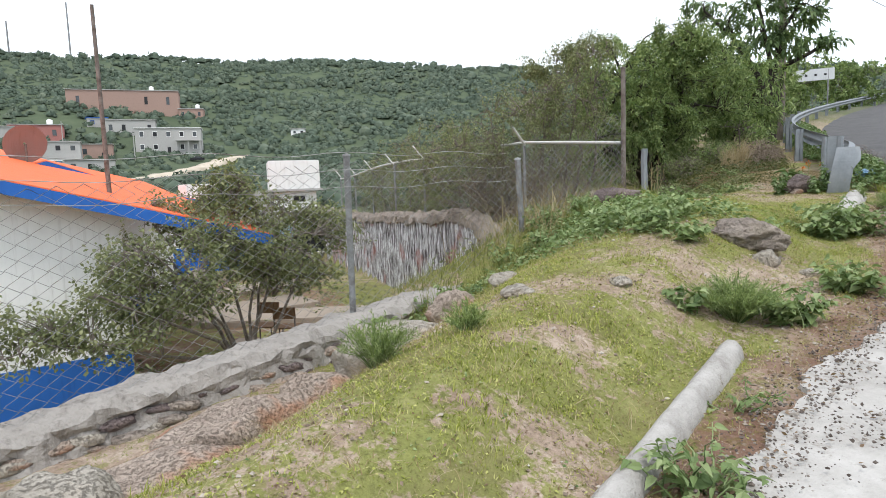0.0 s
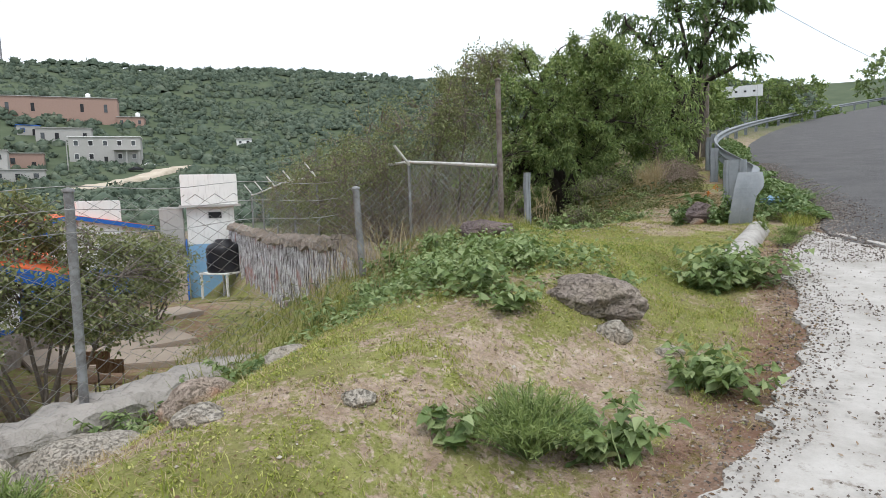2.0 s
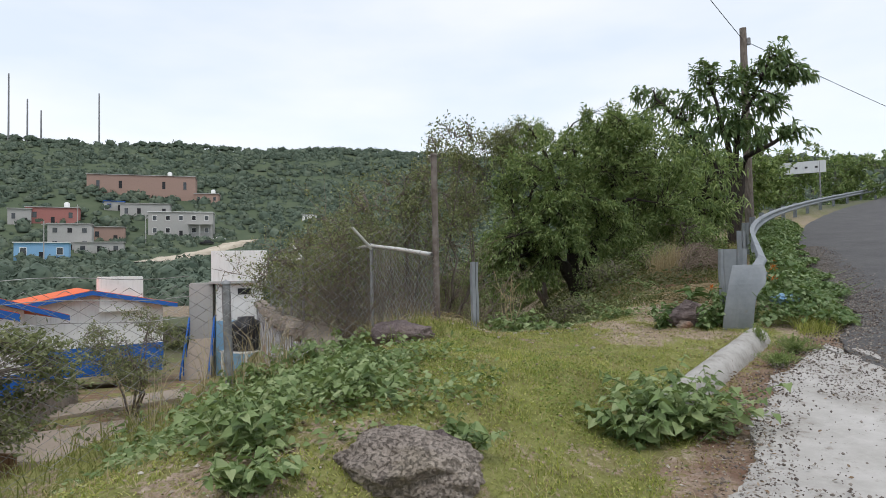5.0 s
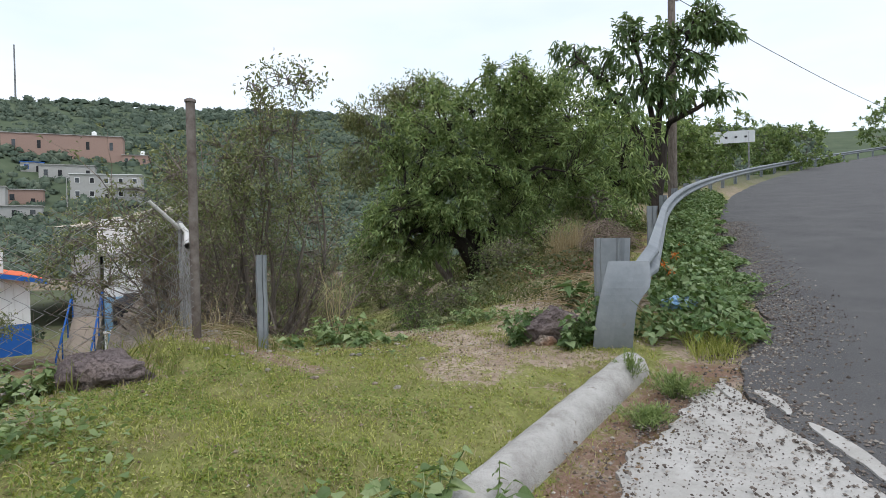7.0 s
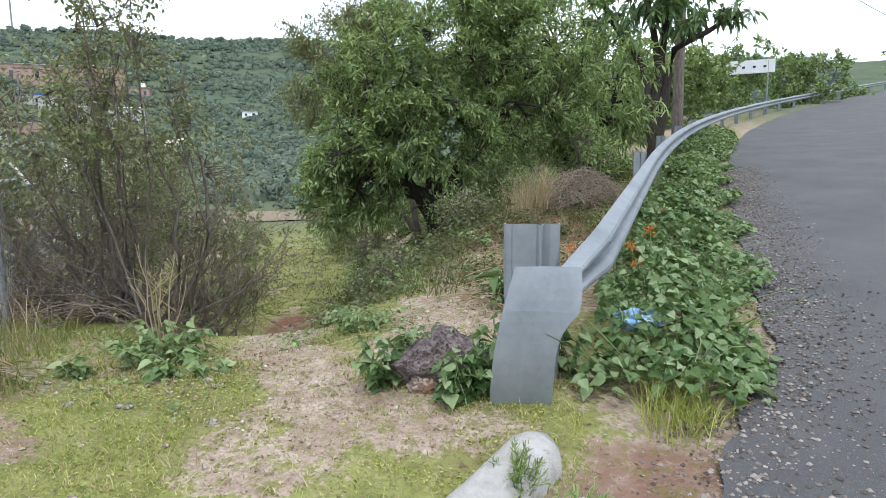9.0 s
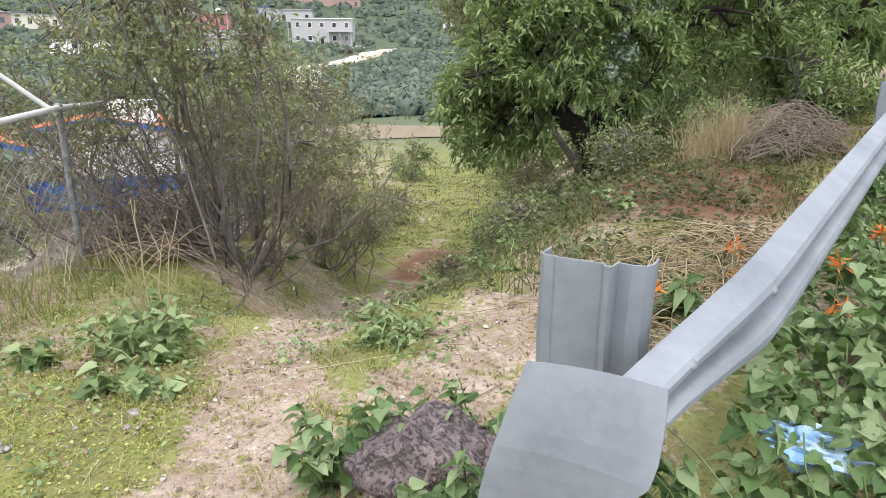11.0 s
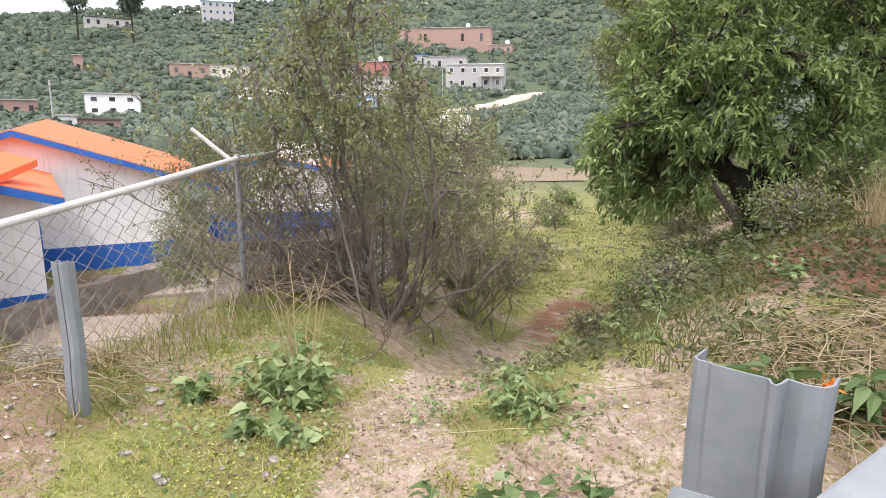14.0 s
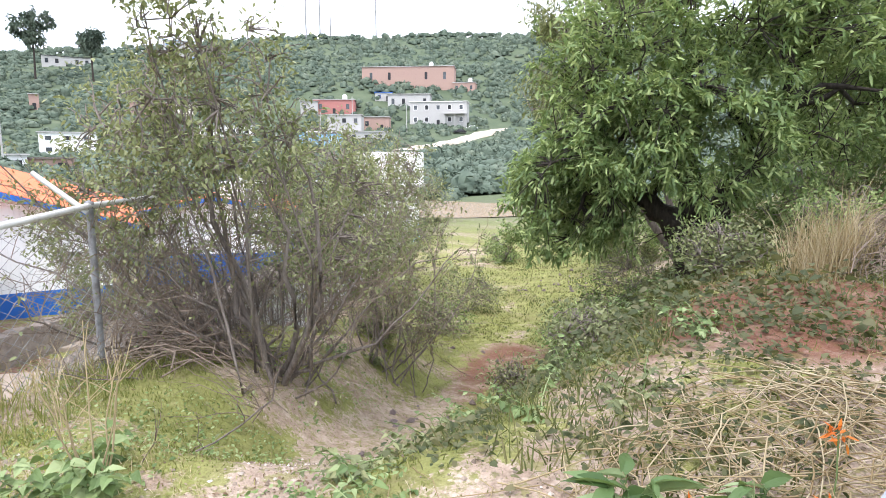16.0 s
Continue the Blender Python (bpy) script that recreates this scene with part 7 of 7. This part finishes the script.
house("house", "grey block house with a red brick wing", -169.9, 113.1, 9.8, 10.8, 7.5, 53, GREY, 10, 2, 3)
house("house", "red brick wing of a grey house", -177.7, 129.5, 13.0, 10.2, 4.7, 50, BRICK, 6, 1, 2)
house("house", "low grey house in front of the brick wing", -160.3, 115.5, 8.6, 12.2, 3.2, 51, GREY, 6, 1, 3)
house("shop", "low white shop with a light blue doorway", -150.9, 94.4, 6.3, 11.3, 4.4, 55, LIGHTBLUE, 8, 1, 3, WHITE)
house("house", "small white house lost in the green slope", -158.2, 204.9, 23.4, 5.8, 2.6, 38, WHITE, 6, 1, 2)
house("house", "cream house with dark windows on the slope", -234.0, 86.0, 19.1, 14.0, 4.4, 68, CREAM, 8, 1, 4)
house("house", "unplastered brick house beside the cream one", -238.4, 73.1, 18.9, 13.6, 4.8, 71, BRICK, 8, 1, 3)
house("house", "low white roofed house behind the thorny shrub", -189.4, 82.5, 10.4, 16.0, 3.3, 66, WHITE, 7, 1, 4)
house("house", "white flat-roofed house above the school", -156.2, 34.9, 4.1, 11.0, 5.0, 77, WHITE, 7, 2, 3)
house("house", "brick house with a thin slab roof", -159.0, 16.8, 3.7, 8.0, 3.6, 91, BRICK, 7, 1, 3)
house("house", "narrow white outhouse near the school roofs", -103.9, 21.1, 1.1, 2.4, 2.7, 84, WHITE, 3, 1, 1)
house("shed", "brick shed under a rusty striped sheet roof", -104.0, 25.0, 1.2, 6.4, 2.1, 83, BRICK, 5, 1, 2, RUSTPOST)
house("hotel", "three-storey pale blue building on the hilltop", -359.2, 120.8, 56.8, 16.8, 11.4, 73, GREY, 10, 3, 5, LIGHTBLUE)
house("pavilion", "open dark pavilion on the hilltop", -366.8, 67.1, 50.1, 22.0, 5.0, 81, GREY, 8, 1, 5, DARK)
house("water_tower", "small square brick tower on the slope", -256.5, 39.8, 20.7, 3.0, 5.2, 84, BRICK, 2.6, 1, 1)


def car(x, y, yaw, label, mat):
    c = thing("car", label, "car", "parked cars")
    bm = bmesh.new()
    prof = [(-2.1, 0.35), (-2.1, 0.85), (-1.2, 0.95), (-0.7, 1.45), (0.9, 1.45), (1.5, 0.98), (2.1, 0.85), (2.15, 0.35)]
    f = bm.faces.new([bm.verts.new((a, -0.85, b)) for a, b in prof])
    r_ = bmesh.ops.extrude_face_region(bm, geom=[f])
    bmesh.ops.translate(bm, verts=[e for e in r_["geom"] if isinstance(e, bmesh.types.BMVert)], vec=(0, 1.7, 0))
    bmesh.ops.recalc_face_normals(bm, faces=bm.faces)
    body = part("body", from_bm("body", bm, mat), c)
    part("side_window", from_bm("side_window", box_bm(-0.6, 0.8, -0.87, -0.851, 1.0, 1.36), GLASS), body)
    for a in (-1.3, 1.3):
        for b in (-0.8, 0.8):
            part("wheel", tube_mesh("wheel", [([(a, b - 0.1, 0.33), (a, b + 0.1, 0.33)], [0.33, 0.33])], BLACKTANK, 12), c)
    c.matrix_world = pose(x, y, gz(x, y, 0.1), 0, 0, yaw)


car(-161.0, 159.5, 50, "white car parked beside the dirt road", CARPAINT)
car(-157.0, 150.5, 60, "dark car parked below the grey house", BLACKTANK)

# the pale dirt road, the pond and the bare bank
t_ = np.linspace(0, 1, 50)
way_t = (0, 0.3, 0.65, 0.85, 1)
dx, dy = np.interp(t_, way_t, (-128, -138, -149, -151.5, -152)), np.interp(t_, way_t, (106, 122, 149, 160, 168))
dirt = sweep("dirt_road", np.column_stack([dx, dy, land_z(dx, dy) + 0.5]), [(-3.4, -1.2), (-3.2, 0.1), (0, 0.25), (3.2, 0.1), (3.4, -1.2)], DIRTROAD, 0.15, 3)
tagged(new("dirt_road", dirt), "pale dirt road climbing to the village", "road", kind="structure")
k_ = np.arange(48) * 2 * np.pi / 48
rr_ = 1 + 0.16 * np.sin(3 * k_ + 1) + 0.08 * np.sin(7 * k_)
pond_v = np.column_stack([-31 + 15 * rr_ * np.cos(k_) * 0.82 - 7 * rr_ * np.sin(k_) * 0.57, 43 + 15 * rr_ * np.cos(k_) * 0.57 + 7 * rr_ * np.sin(k_) * 0.82, np.full(48, -0.42)])
tagged(new("water", quick("water", np.concatenate([pond_v, [[-31, 43, -0.42]]]), [np.stack([np.arange(48), (np.arange(48) + 1) % 48, np.full(48, 48)], 1)], WATER)), "still muddy brown pond below the village", "water", kind="structure")

# ---- scrub of the valley side ----
def crowns(name, label, x, y, size, seed, mat, cards, facet, sub=2):
    """Bushes and low trees far off: each a lumpy, uneven crown ruffled by leafy facets."""
    rng = np.random.default_rng(seed)
    k = len(x)
    bm = bmesh.new()
    bmesh.ops.create_icosphere(bm, subdivisions=sub, radius=1.0)
    bmesh.ops.delete(bm, geom=[v for v in bm.verts if v.co.z < -0.45], context="VERTS")
    bm.verts.index_update()
    ball = np.array([v.co[:] for v in bm.verts])
    tris = np.array([[v.index for v in f.verts] for f in bm.faces])
    bm.free()
    at_ = np.stack([x, y, land_z(x, y) + size * 0.25], 1)[:, None]
    squash = np.stack([rng.uniform(0.8, 1.3, k), rng.uniform(0.8, 1.3, k), rng.uniform(0.65, 1.05, k)], 1)[:, None]
    body = ball[None] * rng.uniform(0.62, 1.08, (k, len(ball), 1)) * squash * size[:, None, None] + at_
    faces = (tris[None] + (np.arange(k) * len(ball))[:, None, None]).reshape(-1, 3)
    d = unit(rng.normal(0, 1, (k, cards, 3)))
    d[..., 2] = np.abs(d[..., 2]) * 0.95 - 0.1
    c = d * rng.uniform(0.75, 1.15, (k, cards, 1)) * squash * size[:, None, None] + at_
    u_, w_ = unit(np.cross(d, rng.normal(0, 1, (k, cards, 3)))), unit(rng.normal(0, 1, (k, cards, 3)) + d)
    r = size[:, None, None] * rng.uniform(*facet, (k, cards, 1))
    v = np.stack([c + u_ * r, c - 0.5 * u_ * r + w_ * r, c - 0.6 * u_ * r - w_ * r * 0.8], 2).reshape(-1, 3)
    me = quick(name, np.concatenate([body.reshape(-1, 3), v]), [np.concatenate([faces, np.arange(len(v)).reshape(-1, 3) + body.shape[0] * body.shape[1]])], mat, True)
    return tagged(new(name, me), label, "scrub", kind="stuff")


rng = np.random.default_rng(5)
az, rad = np.radians(rng.uniform(-25, 112, 27000)), 70 + 450 * rng.uniform(0, 1, 27000) ** 1.15
sx, sy = 2.5 - rad * np.sin(az), 8 + rad * np.cos(az)
village = ((sx + 180) / 62) ** 2 + ((sy - 95) / 85) ** 2
road_d = np.min(np.hypot(sx[:, None] - dx[None], sy[:, None] - dy[None]), 1)
keep = (rng.uniform(0, 1, 27000) < np.where(village < 1, 0.45, 1.0)) & (road_d > 7) & (sx < rail_x(sy) - 3) & (vnoise(sx, sy, 30, 12) > 0.16)
sx, sy, rad = sx[keep], sy[keep], rad[keep]
size_ = rng.uniform(0.8, 2.0, len(sx)) * np.interp(rad, [70, 200, 520], [0.8, 1.0, 1.4]) * np.where(rng.uniform(0, 1, len(sx)) < 0.05, 1.7, 1.0)
for near_, cards_, facet_ in ((True, 56, (0.09, 0.2)), (False, 22, (0.15, 0.3))):
    pick = (rad < 165) == near_
    crowns("hillside_scrub", "dense green scrub covering the far hillside" if not near_ else "green scrub below the village", sx[pick], sy[pick], size_[pick], 6 + near_, SCRUB, cards_, facet_, 1)
az, rad = np.radians(rng.uniform(22, 84, 1300)), rng.uniform(38, 100, 1300)
sx, sy = 2.5 - rad * np.sin(az), 8 + rad * np.cos(az)
keep = (((sx + 31) / 18) ** 2 + ((sy - 43) / 14) ** 2 > 1) & (vnoise(sx, sy, 12, 14) > 0.4)
crowns("valley_bushes", "dark green bushes along the valley floor", sx[keep], sy[keep], rng.uniform(0.5, 1.5, keep.sum()), 9, SCRUB, 150, (0.07, 0.15))

for x, y, h_ in ((-325.9, 31.3, 19), (-323.9, 53.2, 12)):
    x, y = veer(x, y)
    z0 = gz(x, y)
    tree("tree", "distant open-crowned eucalyptus on the skyline", (x, y, z0 - 1), [[(x, y, 50 + h_ * 0.2), (x + 1, y, 50 + h_ * 0.6)]],
         [(x, y - h_ * 0.14, 50 + h_ * 0.55, h_ * 0.26, h_ * 0.3, h_ * 0.26, 3), (x, y + h_ * 0.15, 50 + h_ * 0.72, h_ * 0.26, h_ * 0.28, h_ * 0.24, 3), (x, y, 50 + h_ * 0.32, h_ * 0.2, h_ * 0.26, h_ * 0.18, 2)], 300, (1.6, 0.7), SCRUB, DARKBARK, 80 + int(h_), 0.5, 2.2, 14)
for a_, e_, h_ in ((65.2, 11.2, 38), (64.0, 11.2, 24), (63.1, 11.2, 18), (59.1, 11.4, 32)):
    x, y = veer(2.9 - 430 * math.sin(radians(a_)), 6.1 + 430 * math.cos(radians(a_)))
    t = thing("radio_mast", "slender radio mast on the skyline", "mast", "radio masts", at=(x, y, gz(x, y) - 2))
    part("lattice", tube_mesh("lattice", [([(0, 0, 0), (0, 0, h_ + 2)], [0.55, 0.4])], POST, 5), t)
for x, y, z0, h_ in ((-150, 84, 4, 11), (-176, 128, 13, 11), (-120, 60, 2, 9), (-200, 120, 20, 10), (-118, 14, 2, 9)):
    x, y = veer(x, y)
    t = thing("street_pole", "thin concrete street pole in the village", "pole", "village poles", at=(x, y, gz(x, y) - 1))
    part("shaft", tube_mesh("shaft", [([(0, 0, 0), (0, 0, h_)], [0.18, 0.12])], GREY, 6), t)
    part("crossarm", from_bm("crossarm", box_bm(-0.9, 0.9, -0.08, 0.08, h_ - 0.9, h_ - 0.7), GREY), t)
